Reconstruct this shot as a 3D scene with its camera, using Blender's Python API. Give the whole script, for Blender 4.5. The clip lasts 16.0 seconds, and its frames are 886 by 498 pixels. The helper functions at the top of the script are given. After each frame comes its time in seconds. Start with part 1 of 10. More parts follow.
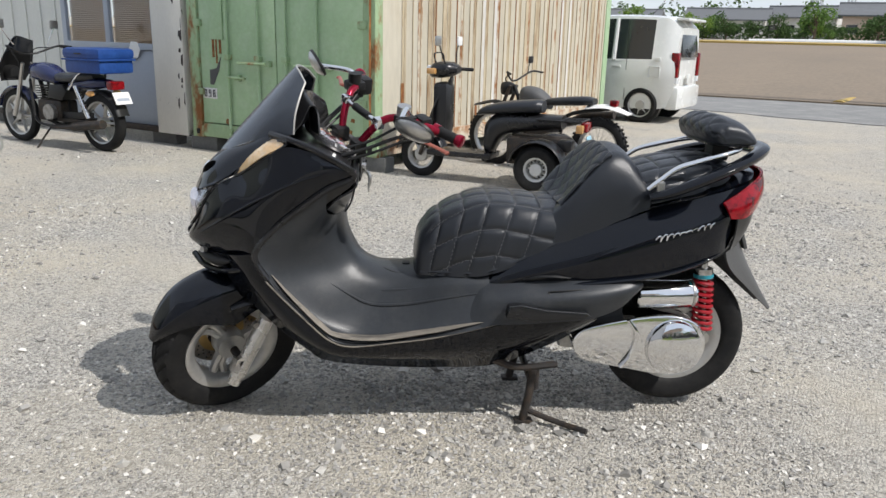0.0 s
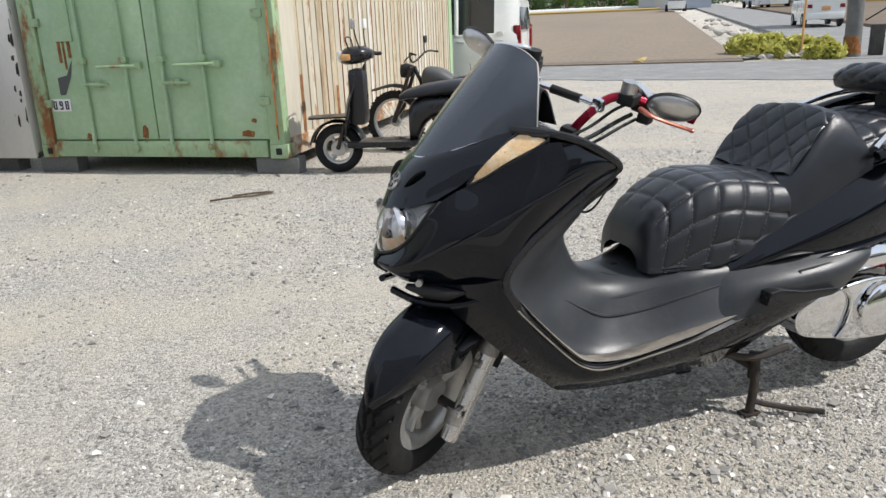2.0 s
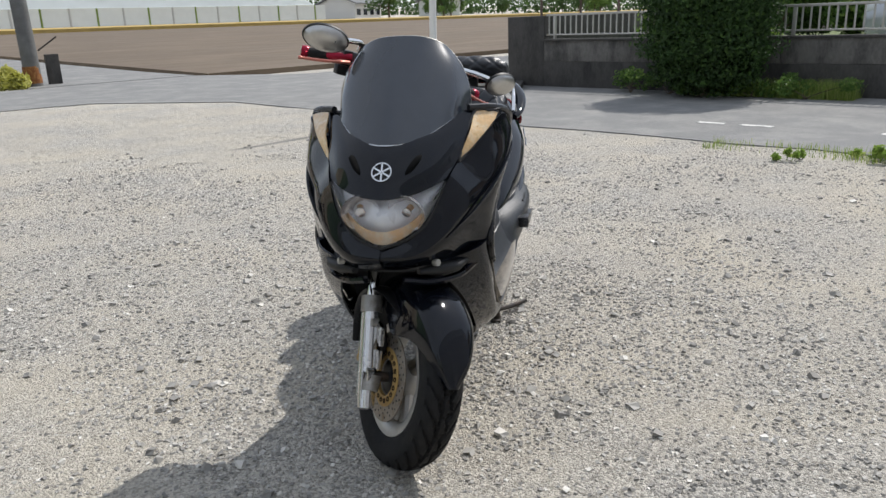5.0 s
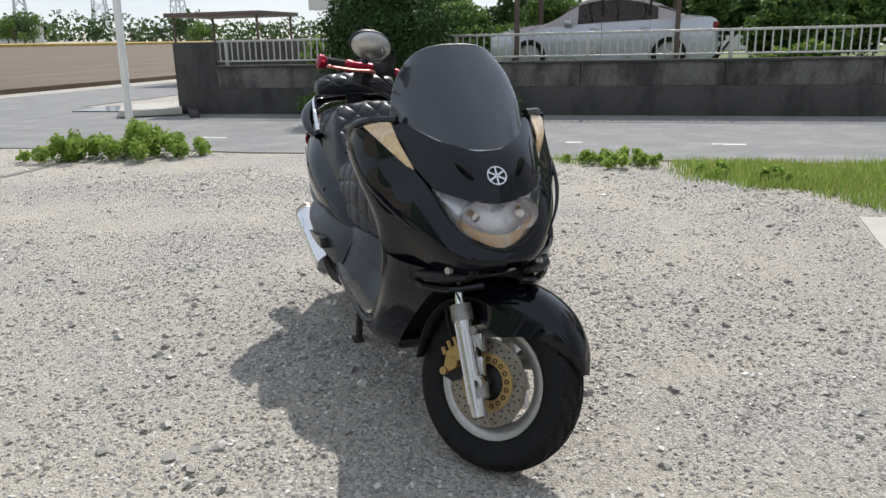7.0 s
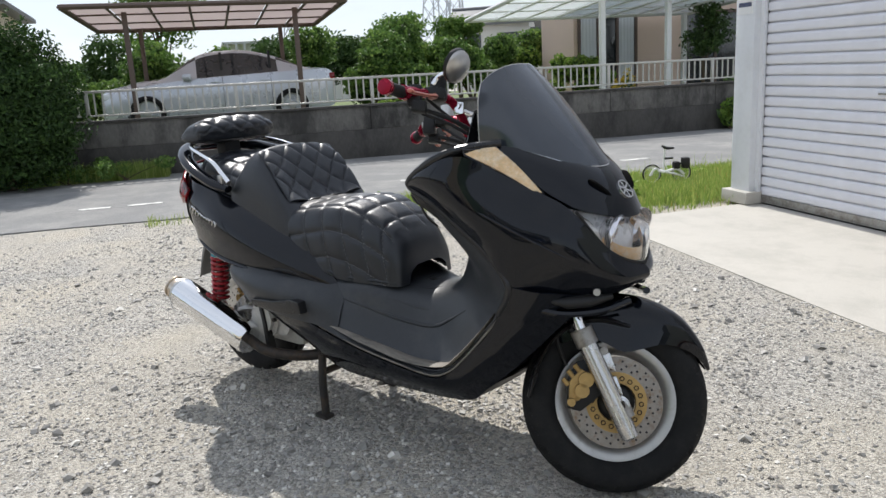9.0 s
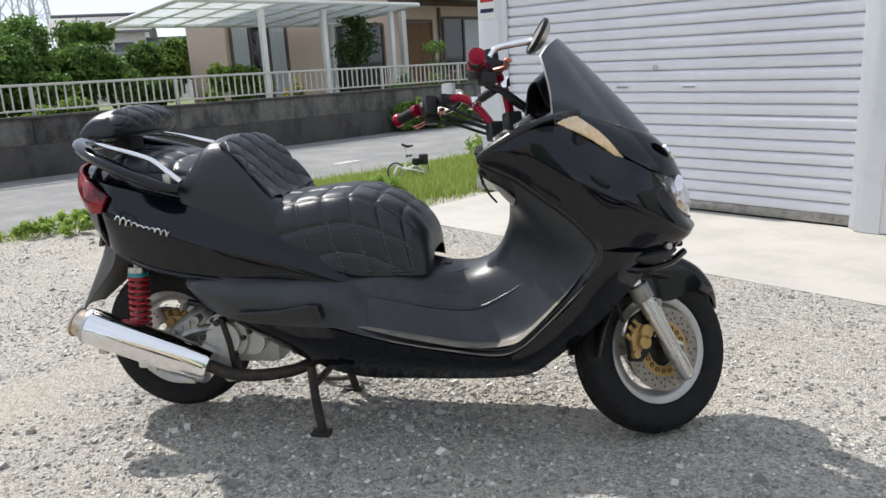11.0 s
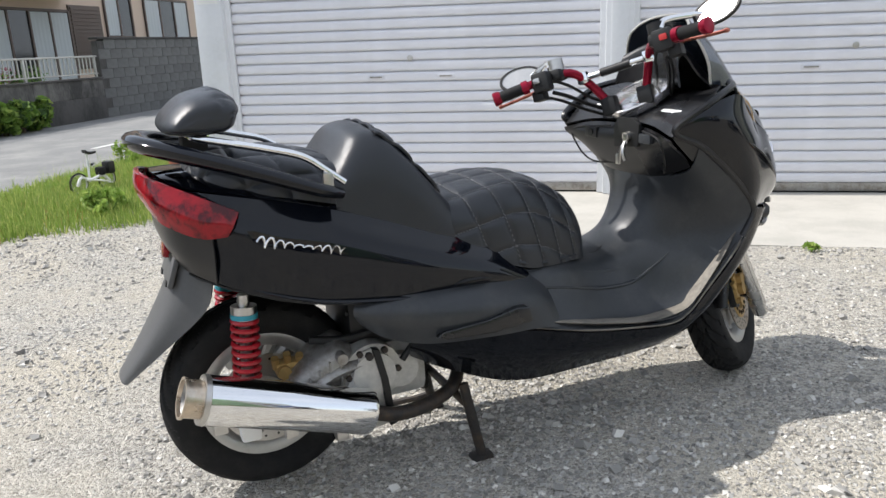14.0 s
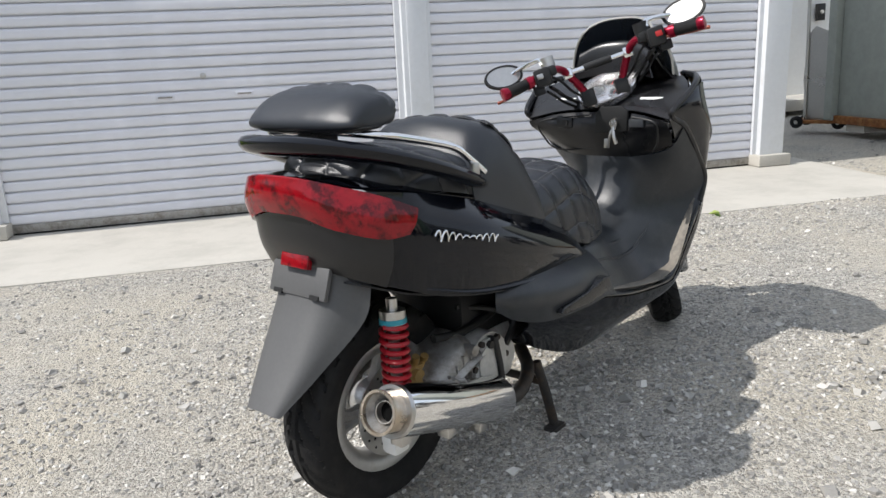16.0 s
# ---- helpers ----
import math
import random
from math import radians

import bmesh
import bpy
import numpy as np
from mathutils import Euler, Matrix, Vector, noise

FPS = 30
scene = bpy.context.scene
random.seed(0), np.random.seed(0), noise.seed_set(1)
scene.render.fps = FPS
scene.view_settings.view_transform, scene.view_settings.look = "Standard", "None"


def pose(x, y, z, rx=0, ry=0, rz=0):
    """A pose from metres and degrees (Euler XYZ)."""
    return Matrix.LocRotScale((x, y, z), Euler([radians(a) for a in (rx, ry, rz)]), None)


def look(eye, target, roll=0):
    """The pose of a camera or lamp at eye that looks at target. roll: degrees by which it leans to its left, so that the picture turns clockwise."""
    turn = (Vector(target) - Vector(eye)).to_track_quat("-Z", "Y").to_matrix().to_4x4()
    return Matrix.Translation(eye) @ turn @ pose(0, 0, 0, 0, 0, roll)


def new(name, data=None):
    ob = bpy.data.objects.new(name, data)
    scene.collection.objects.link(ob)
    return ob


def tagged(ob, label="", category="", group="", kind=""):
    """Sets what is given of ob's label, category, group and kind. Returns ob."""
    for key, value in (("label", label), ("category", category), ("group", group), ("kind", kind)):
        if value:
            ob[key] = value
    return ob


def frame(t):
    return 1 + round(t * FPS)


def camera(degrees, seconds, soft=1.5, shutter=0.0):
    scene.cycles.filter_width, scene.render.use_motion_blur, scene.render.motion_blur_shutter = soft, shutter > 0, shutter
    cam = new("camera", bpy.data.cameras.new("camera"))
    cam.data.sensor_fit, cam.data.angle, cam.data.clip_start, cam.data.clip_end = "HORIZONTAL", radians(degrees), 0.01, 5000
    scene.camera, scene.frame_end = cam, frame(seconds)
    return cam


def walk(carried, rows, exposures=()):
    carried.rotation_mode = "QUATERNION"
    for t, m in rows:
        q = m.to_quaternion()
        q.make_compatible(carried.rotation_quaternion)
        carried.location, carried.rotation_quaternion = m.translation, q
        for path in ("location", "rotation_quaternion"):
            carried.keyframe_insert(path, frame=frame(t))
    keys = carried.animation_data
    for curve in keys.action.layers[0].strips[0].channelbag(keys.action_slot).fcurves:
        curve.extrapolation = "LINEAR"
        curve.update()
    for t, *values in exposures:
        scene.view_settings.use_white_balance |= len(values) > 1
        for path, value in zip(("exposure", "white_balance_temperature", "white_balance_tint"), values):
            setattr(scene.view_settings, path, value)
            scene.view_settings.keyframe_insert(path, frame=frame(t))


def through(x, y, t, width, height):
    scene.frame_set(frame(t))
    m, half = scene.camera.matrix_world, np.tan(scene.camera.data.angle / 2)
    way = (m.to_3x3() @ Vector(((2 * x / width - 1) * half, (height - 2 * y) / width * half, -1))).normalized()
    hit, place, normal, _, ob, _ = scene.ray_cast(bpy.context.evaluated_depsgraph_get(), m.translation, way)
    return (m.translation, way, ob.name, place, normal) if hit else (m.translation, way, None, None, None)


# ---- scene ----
cam = camera(60.3, 16.0)

PATH = [
    (0, (-0.178, -2.463, 1.236), (-0.069, -0.538, 0.702), 1.5),
    (0.5, (-0.498, -2.398, 1.244), (-0.339, -0.483, 0.692), 0.1),
    (1, (-0.737, -2.258, 1.227), (-0.472, -0.358, 0.663), -1.2),
    (1.5, (-1.0, -2.006, 1.224), (-0.574, -0.136, 0.658), -2.0),
    (2, (-1.332, -1.849, 1.203), (-0.699, -0.04, 0.631), -2.3),
    (2.5, (-1.607, -1.69, 1.195), (-0.729, 0.012, 0.62), -2.4),
    (3, (-1.837, -1.421, 1.21), (-0.686, 0.11, 0.633), -2.5),
    (3.5, (-2.131, -1.225, 1.178), (-0.708, 0.053, 0.594), -2.5),
    (4, (-2.343, -1.02, 1.195), (-0.695, -0.048, 0.613), -2.5),
    (4.5, (-2.475, -0.729, 1.197), (-0.671, -0.094, 0.612), -2.4),
    (4.7, (-2.558, -0.642, 1.184), (-0.714, -0.132, 0.602), -2.3),
    (5.75, (-2.7, 0.0, 1.175), (-0.735, 0.0, 0.618), -1.8),
    (6.8, (-2.632, 0.628, 1.173), (-0.773, 0.117, 0.639), -1.3),
    (7, (-2.582, 0.738, 1.155), (-0.752, 0.129, 0.626), -1.3),
    (7.5, (-2.354, 1.021, 1.143), (-0.616, 0.173, 0.633), -1.2),
    (8, (-2.212, 1.289, 1.107), (-0.601, 0.203, 0.631), -1.6),
    (8.5, (-2.06, 1.537, 1.132), (-0.607, 0.237, 0.687), -2.3),
    (9, (-1.68, 1.761, 1.113), (-0.423, 0.267, 0.68), -3.2),
    (9.5, (-1.414, 1.978, 1.082), (-0.367, 0.33, 0.653), -3.8),
    (10, (-1.189, 2.154, 1.092), (-0.356, 0.389, 0.654), -3.7),
    (10.2, (-1.076, 2.17, 1.071), (-0.331, 0.367, 0.63), -3.6),
    (11.25, (-0.475, 2.215, 1.075), (-0.17, 0.29, 0.615), -3.4),
    (12.3, (0.103, 2.133, 1.077), (-0.005, 0.194, 0.596), -3.1),
    (12.5, (0.218, 2.12, 1.069), (0.023, 0.193, 0.568), -3.0),
    (13, (0.519, 2.126, 1.075), (0.136, 0.23, 0.565), -2.9),
    (13.5, (0.778, 2.021, 1.057), (0.205, 0.177, 0.536), -2.9),
    (14, (1.032, 1.851, 1.092), (0.276, 0.074, 0.574), -3.0),
    (14.5, (1.312, 1.765, 1.074), (0.368, 0.081, 0.555), -3.5),
    (15, (1.551, 1.665, 1.075), (0.422, 0.097, 0.557), -4.0),
    (15.5, (1.723, 1.429, 1.091), (0.426, -0.003, 0.574), -4.1),
    (16, (1.919, 1.273, 1.081), (0.469, -0.008, 0.573), -3.9),
]
walk(cam, [(t, look(eye, target, roll)) for t, eye, target, roll in PATH],
     exposures=((0, 0.04), (2, 0.18), (4.5, -0.03), (7, 0.07), (8.5, 0.2), (10, 0.24), (12.5, 0.42), (14.5, 0.36), (16, 0.20)))

# ---- light ----
SUN_FROM = Vector((0.76, -0.50, 1.02)).normalized()
world = bpy.data.worlds.new("sky")
scene.world = world
world.use_nodes = True
wn = world.node_tree.nodes
sky = wn.new("ShaderNodeTexSky")
sky.sky_type = "NISHITA"
sky.sun_disc = False
sky.sun_elevation = math.asin(SUN_FROM.z)
sky.sun_rotation = math.atan2(SUN_FROM.x, SUN_FROM.y)
sky.air_density, sky.dust_density, sky.ozone_density = 1.0, 0.4, 1.2
wn["Background"].inputs["Strength"].default_value = 0.156
# thin summer cloud over the whole dome
wl = world.node_tree.links.new
wco, wmap, wnoise, wramp, wmix = (wn.new(k) for k in ("ShaderNodeTexCoord", "ShaderNodeMapping", "ShaderNodeTexNoise", "ShaderNodeMapRange", "ShaderNodeMix"))
wmap.inputs["Scale"].default_value = (1.0, 1.0, 3.0)
wnoise.inputs["Scale"].default_value, wnoise.inputs["Detail"].default_value, wnoise.inputs["Roughness"].default_value = 2.2, 8, 0.6
wramp.inputs["From Min"].default_value, wramp.inputs["From Max"].default_value = 0.40, 0.72
wramp.inputs["To Min"].default_value, wramp.inputs["To Max"].default_value = 0.72, 1.0
wmix.data_type = "RGBA"
wmix.inputs["B"].default_value = (4.55, 4.92, 5.6, 1)
wl(wco.outputs["Generated"], wmap.inputs["Vector"])
wl(wmap.outputs[0], wnoise.inputs["Vector"])
wl(wnoise.outputs["Fac"], wramp.inputs["Value"])
wl(wramp.outputs[0], wmix.inputs["Factor"])
wl(sky.outputs[0], wmix.inputs["A"])
wl(wmix.outputs["Result"], wn["Background"].inputs["Color"])
sun_data = bpy.data.lights.new("sun", "SUN")
sun_data.energy, sun_data.angle, sun_data.color = 4.0, radians(0.6), (1.0, 0.962, 0.922)
sun = new("sun", sun_data)
sun.matrix_world = look(SUN_FROM * 30, (0, 0, 0))


# ---- tools ----
SITE = pose(0, 0, 0, 0, 0, -34)  # the lot's own axes: x across to the road, y along it


def site(d, s, z=0.0, rz=0.0):
    return SITE @ pose(d, s, z, 0, 0, rz)


def smooth_all(me, angle=40):
    me.polygons.foreach_set("use_smooth", [True] * len(me.polygons))
    me.set_sharp_from_angle(angle=radians(angle))


def part(name, bm, material, parent=None, label="", m=None, flat=False, angle=40):
    """One mesh object from a bmesh, under a thing or a part."""
    me = bpy.data.meshes.new(name)
    bmesh.ops.recalc_face_normals(bm, faces=bm.faces)
    bm.to_mesh(me)
    bm.free()
    me.materials.append(material)
    if not flat:
        smooth_all(me, angle)
    ob = new(name, me)
    ob.parent = parent
    if m is not None:
        ob.matrix_basis = m
    if label:
        ob["label"] = label
    return ob


def thing(name, label, category, m=None, group="", kind=""):
    ob = new(name)
    ob.empty_display_size = 0.1
    if m is not None:
        ob.matrix_basis = m
    return tagged(ob, label, category, group, kind)


def box(x0, x1, y0, y1, z0, z1, bevel=0.0, bm=None, m=None):
    own = bmesh.new()
    bmesh.ops.create_cube(own, size=1)
    for v in own.verts:
        v.co = Vector((x0 + (v.co.x + 0.5) * (x1 - x0), y0 + (v.co.y + 0.5) * (y1 - y0), z0 + (v.co.z + 0.5) * (z1 - z0)))
    if bevel:
        bmesh.ops.bevel(own, geom=own.edges[:], offset=bevel, segments=2, affect="EDGES", profile=0.6)
    return merge(bm, own, m)


def merge(bm, own, m=None):
    if m is not None:
        own.transform(m)
    if bm is None:
        return own
    me = bpy.data.meshes.new("t")
    own.to_mesh(me)
    own.free()
    bm.from_mesh(me)
    bpy.data.meshes.remove(me)
    return bm


def basis_for(axis):
    axis = Vector(axis).normalized()
    side = axis.cross((0, 0, 1)) if abs(axis.z) < 0.95 else axis.cross((1, 0, 0))
    side.normalize()
    return side, axis.cross(side).normalized()


def sweep(points, radii, seg=10, bm=None, closed=False, flat=1.0, caps=True):
    """A tube through points; radii a number or one per point; flat squeezes its second axis."""
    own = bmesh.new()
    pts = [Vector(p) for p in points]
    n = len(pts)
    radii = [radii] * n if isinstance(radii, (int, float)) else radii
    rings, side = [], None
    for i, p in enumerate(pts):
        a = pts[(i - 1) % n] if closed or i else p
        b = pts[(i + 1) % n] if closed or i < n - 1 else p
        way = (b - a).normalized()
        if side is None:
            side, _ = basis_for(way)
        side = (side - way * side.dot(way)).normalized()
        up = way.cross(side)
        rings.append([own.verts.new(p + radii[i] * (math.cos(k) * side + flat * math.sin(k) * up))
                      for k in (2 * math.pi * j / seg for j in range(seg))])
    for i in range(n if closed else n - 1):
        a, b = rings[i], rings[(i + 1) % n]
        for j in range(seg):
            own.faces.new((a[j], a[(j + 1) % seg], b[(j + 1) % seg], b[j]))
    if caps and not closed:
        own.faces.new(rings[0][::-1])
        own.faces.new(rings[-1])
    return merge(bm, own)


def spline(points, per=6):
    """Points on a smooth curve through the given ones."""
    p = [np.array(q, float) for q in points]
    p = [2 * p[0] - p[1], *p, 2 * p[-1] - p[-2]]
    out = []
    for i in range(1, len(p) - 2):
        for k in range(per):
            t = k / per
            out.append(0.5 * (2 * p[i] + (p[i + 1] - p[i - 1]) * t + (2 * p[i - 1] - 5 * p[i] + 4 * p[i + 1] - p[i + 2]) * t * t
                              + (3 * p[i] - p[i - 1] - 3 * p[i + 1] + p[i + 2]) * t ** 3))
    out.append(p[-2])
    return [tuple(float(c) for c in q) for q in out]


def tube(points, r, per=6, seg=10, bm=None, flat=1.0):
    return sweep(spline(points, per), r, seg, bm, flat=flat)


def rod(a, b, r, r2=None, seg=12, bm=None):
    return sweep([a, b], [r, r if r2 is None else r2], seg, bm)


def lathe(profile, seg=32, bm=None, m=None, ring=False):
    """A profile of (radius, along) turned round the y axis; ring: the profile closes on itself."""
    own = bmesh.new()
    rows = [[own.verts.new((r * math.cos(a), y, r * math.sin(a))) for a in (2 * math.pi * j / seg for j in range(seg))] for r, y in profile]
    n = len(rows)
    for i in range(n if ring else n - 1):
        a, b = rows[i], rows[(i + 1) % n]
        for j in range(seg):
            own.faces.new((a[j], b[j], b[(j + 1) % seg], a[(j + 1) % seg]))
    if not ring:
        for row, r in ((rows[0], profile[0][0]), (rows[-1], profile[-1][0])):
            if r > 1e-4:
                own.faces.new(row)
    bmesh.ops.remove_doubles(own, verts=own.verts, dist=1e-5)
    return merge(bm, own, m)


def prism(outline, y0, y1, bevel=0.0, bm=None, m=None, seg=2):
    """An outline of (x, z) given a thickness along y."""
    own = bmesh.new()
    face = own.faces.new([own.verts.new((x, y0, z)) for x, z in outline])
    up = bmesh.ops.extrude_face_region(own, geom=[face])
    bmesh.ops.translate(own, verts=[v for v in up["geom"] if isinstance(v, bmesh.types.BMVert)], vec=(0, y1 - y0, 0))
    if bevel:
        bmesh.ops.bevel(own, geom=own.edges[:], offset=bevel, segments=seg, affect="EDGES", profile=0.6, clamp_overlap=True)
    bmesh.ops.triangulate(own, faces=[f for f in own.faces if len(f.verts) > 4])
    return merge(bm, own, m)


def dense(rows, nu, nv):
    """A control grid made fine: nu steps between rows, nv between columns."""
    rows = [spline(r, nv) for r in rows]
    cols = [spline([r[j] for r in rows], nu) for j in range(len(rows[0]))]
    return [[cols[j][i] for j in range(len(cols))] for i in range(len(cols[0]))]


def sheet(rows, nu=5, nv=5, thick=0.0, mirror=False, bm=None, fine=True):
    """A smooth sheet through a control grid, given a thickness inwards; mirror adds its twin at -y."""
    g = dense(rows, nu, nv) if fine else rows
    out = bm
    for side in ((1, -1) if mirror else (1,)):
        own = bmesh.new()
        vs = [[own.verts.new((x, y * side, z)) for x, y, z in r] for r in g]
        for i in range(len(vs) - 1):
            for j in range(len(vs[0]) - 1):
                q = (vs[i][j], vs[i][j + 1], vs[i + 1][j + 1], vs[i + 1][j])
                own.faces.new(q if side > 0 else q[::-1])
        bmesh.ops.remove_doubles(own, verts=own.verts, dist=1e-5)
        if thick:
            own.normal_update()
            bmesh.ops.solidify(own, geom=own.faces[:], thickness=thick)
        out = merge(out, own) if out is not None else own
    return out


def loft(rings, nu=4, bm=None, caps=True, round_pts=0):
    """A closed body through rings of equal length; round_pts smooths each ring too."""
    if round_pts:
        rings = [ring_spline(r, round_pts) for r in rings]
    if nu > 1:
        cols = [spline([r[j] for r in rings], nu) for j in range(len(rings[0]))]
        rings = [[c[i] for c in cols] for i in range(len(cols[0]))]
    own = bmesh.new()
    vs = [[own.verts.new(p) for p in r] for r in rings]
    n = len(vs[0])
    for i in range(len(vs) - 1):
        for j in range(n):
            own.faces.new((vs[i][j], vs[i][(j + 1) % n], vs[i + 1][(j + 1) % n], vs[i + 1][j]))
    if caps:
        own.faces.new(vs[0][::-1])
        own.faces.new(vs[-1])
    return merge(bm, own)


def ring_spline(points, per):
    p = [np.array(q, float) for q in points]
    n, out = len(p), []
    for i in range(n):
        a, b, c, d = p[i - 1], p[i], p[(i + 1) % n], p[(i + 2) % n]
        for k in range(per):
            t = k / per
            out.append(tuple(float(v) for v in 0.5 * (2 * b + (c - a) * t + (2 * a - 5 * b + 4 * c - d) * t * t + (3 * b - a - 3 * c + d) * t ** 3)))
    return out


def oval(x, z, w, h, top=2.6, n=20, y0=0.0, low=None):
    """A ring in the plane x: half width w, from z - h to z + h, with squarish corners (top: the power)."""
    pts = []
    for k in range(n):
        a = 2 * math.pi * k / n
        c, s = math.cos(a), math.sin(a)
        p = top if s >= 0 or low is None else low
        pts.append((x, y0 + w * math.copysign(abs(c) ** (2 / p), c), z + h * math.copysign(abs(s) ** (2 / p), s)))
    return pts

# ---- materials ----
def material(name, color, rough=0.5, metal=0.0, vary=0.15, grain=60.0, patch=3.0, bump=0.0, bump_size=200.0, second=None, mix_at=(0.45, 0.65),
             rough_vary=0.1, coat=0.0, per_object=0.0, stretch=(1, 1, 1), spec=0.36):
    """Base colour varied at two scales, a second colour in patches, roughness that wanders, fine relief."""
    m = bpy.data.materials.new(name)
    m.use_nodes = True
    nt = m.node_tree
    n, link = nt.nodes, nt.links.new
    b = n["Principled BSDF"]
    b.inputs["Metallic"].default_value = metal
    b.inputs["Coat Weight"].default_value = coat
    b.inputs["Coat Roughness"].default_value = 0.04
    b.inputs["Specular IOR Level"].default_value = spec
    co = n.new("ShaderNodeTexCoord")
    mp = n.new("ShaderNodeMapping")
    mp.inputs["Scale"].default_value = stretch
    link(co.outputs["Object"], mp.inputs["Vector"])

    def noise_tex(scale, detail=4, rough_=0.6):
        t = n.new("ShaderNodeTexNoise")
        t.inputs["Scale"].default_value, t.inputs["Detail"].default_value, t.inputs["Roughness"].default_value = scale, detail, rough_
        link(mp.outputs[0], t.inputs["Vector"])
        return t.outputs["Fac"]

    fine, broad = noise_tex(grain), noise_tex(patch, 5)
    add = n.new("ShaderNodeMath")
    add.operation = "ADD"
    link(fine, add.inputs[0]), link(broad, add.inputs[1])
    val = add.outputs[0]
    if per_object:
        info = n.new("ShaderNodeObjectInfo")
        k = n.new("ShaderNodeMath")
        k.operation = "MULTIPLY_ADD"
        k.inputs[1].default_value, k.inputs[2].default_value = per_object, -per_object / 2
        link(info.outputs["Random"], k.inputs[0])
        a2 = n.new("ShaderNodeMath")
        a2.operation = "ADD"
        link(val, a2.inputs[0]), link(k.outputs[0], a2.inputs[1])
        val = a2.outputs[0]
    rng = n.new("ShaderNodeMapRange")
    rng.inputs["From Min"].default_value, rng.inputs["From Max"].default_value = 0.5, 1.5
    rng.inputs["To Min"].default_value, rng.inputs["To Max"].default_value = 1 - vary, 1 + vary
    link(val, rng.inputs["Value"])
    mul = n.new("ShaderNodeVectorMath")
    mul.operation = "SCALE"
    link(rng.outputs[0], mul.inputs["Scale"])
    if second:
        ramp = n.new("ShaderNodeMapRange")
        ramp.inputs["From Min"].default_value, ramp.inputs["From Max"].default_value = mix_at
        link(noise_tex(patch * 2.3, 8, 0.7), ramp.inputs["Value"])
        mixc = n.new("ShaderNodeMix")
        mixc.data_type = "RGBA"
        mixc.inputs["A"].default_value, mixc.inputs["B"].default_value = (*color, 1), (*second, 1)
        link(ramp.outputs[0], mixc.inputs["Factor"])
        link(mixc.outputs["Result"], mul.inputs[0])
    else:
        mul.inputs[0].default_value = color
    link(mul.outputs[0], b.inputs["Base Color"])
    rr = n.new("ShaderNodeMapRange")
    rr.inputs["From Min"].default_value, rr.inputs["From Max"].default_value = 0.3, 0.7
    rr.inputs["To Min"].default_value, rr.inputs["To Max"].default_value = max(0.02, rough - rough_vary), min(1, rough + rough_vary)
    link(broad, rr.inputs["Value"])
    link(rr.outputs[0], b.inputs["Roughness"])
    if bump:
        bp = n.new("ShaderNodeBump")
        bp.inputs["Strength"].default_value, bp.inputs["Distance"].default_value = bump, 0.01
        link(noise_tex(bump_size, 5), bp.inputs["Height"])
        link(bp.outputs[0], b.inputs["Normal"])
    return m


def glass(name, color=(1, 1, 1), rough=0.0, ior=1.45):
    m = bpy.data.materials.new(name)
    m.use_nodes = True
    b = m.node_tree.nodes["Principled BSDF"]
    b.inputs["Base Color"].default_value = (*color, 1)
    b.inputs["Transmission Weight"].default_value = 1
    b.inputs["Roughness"].default_value = rough
    b.inputs["IOR"].default_value = ior
    return m


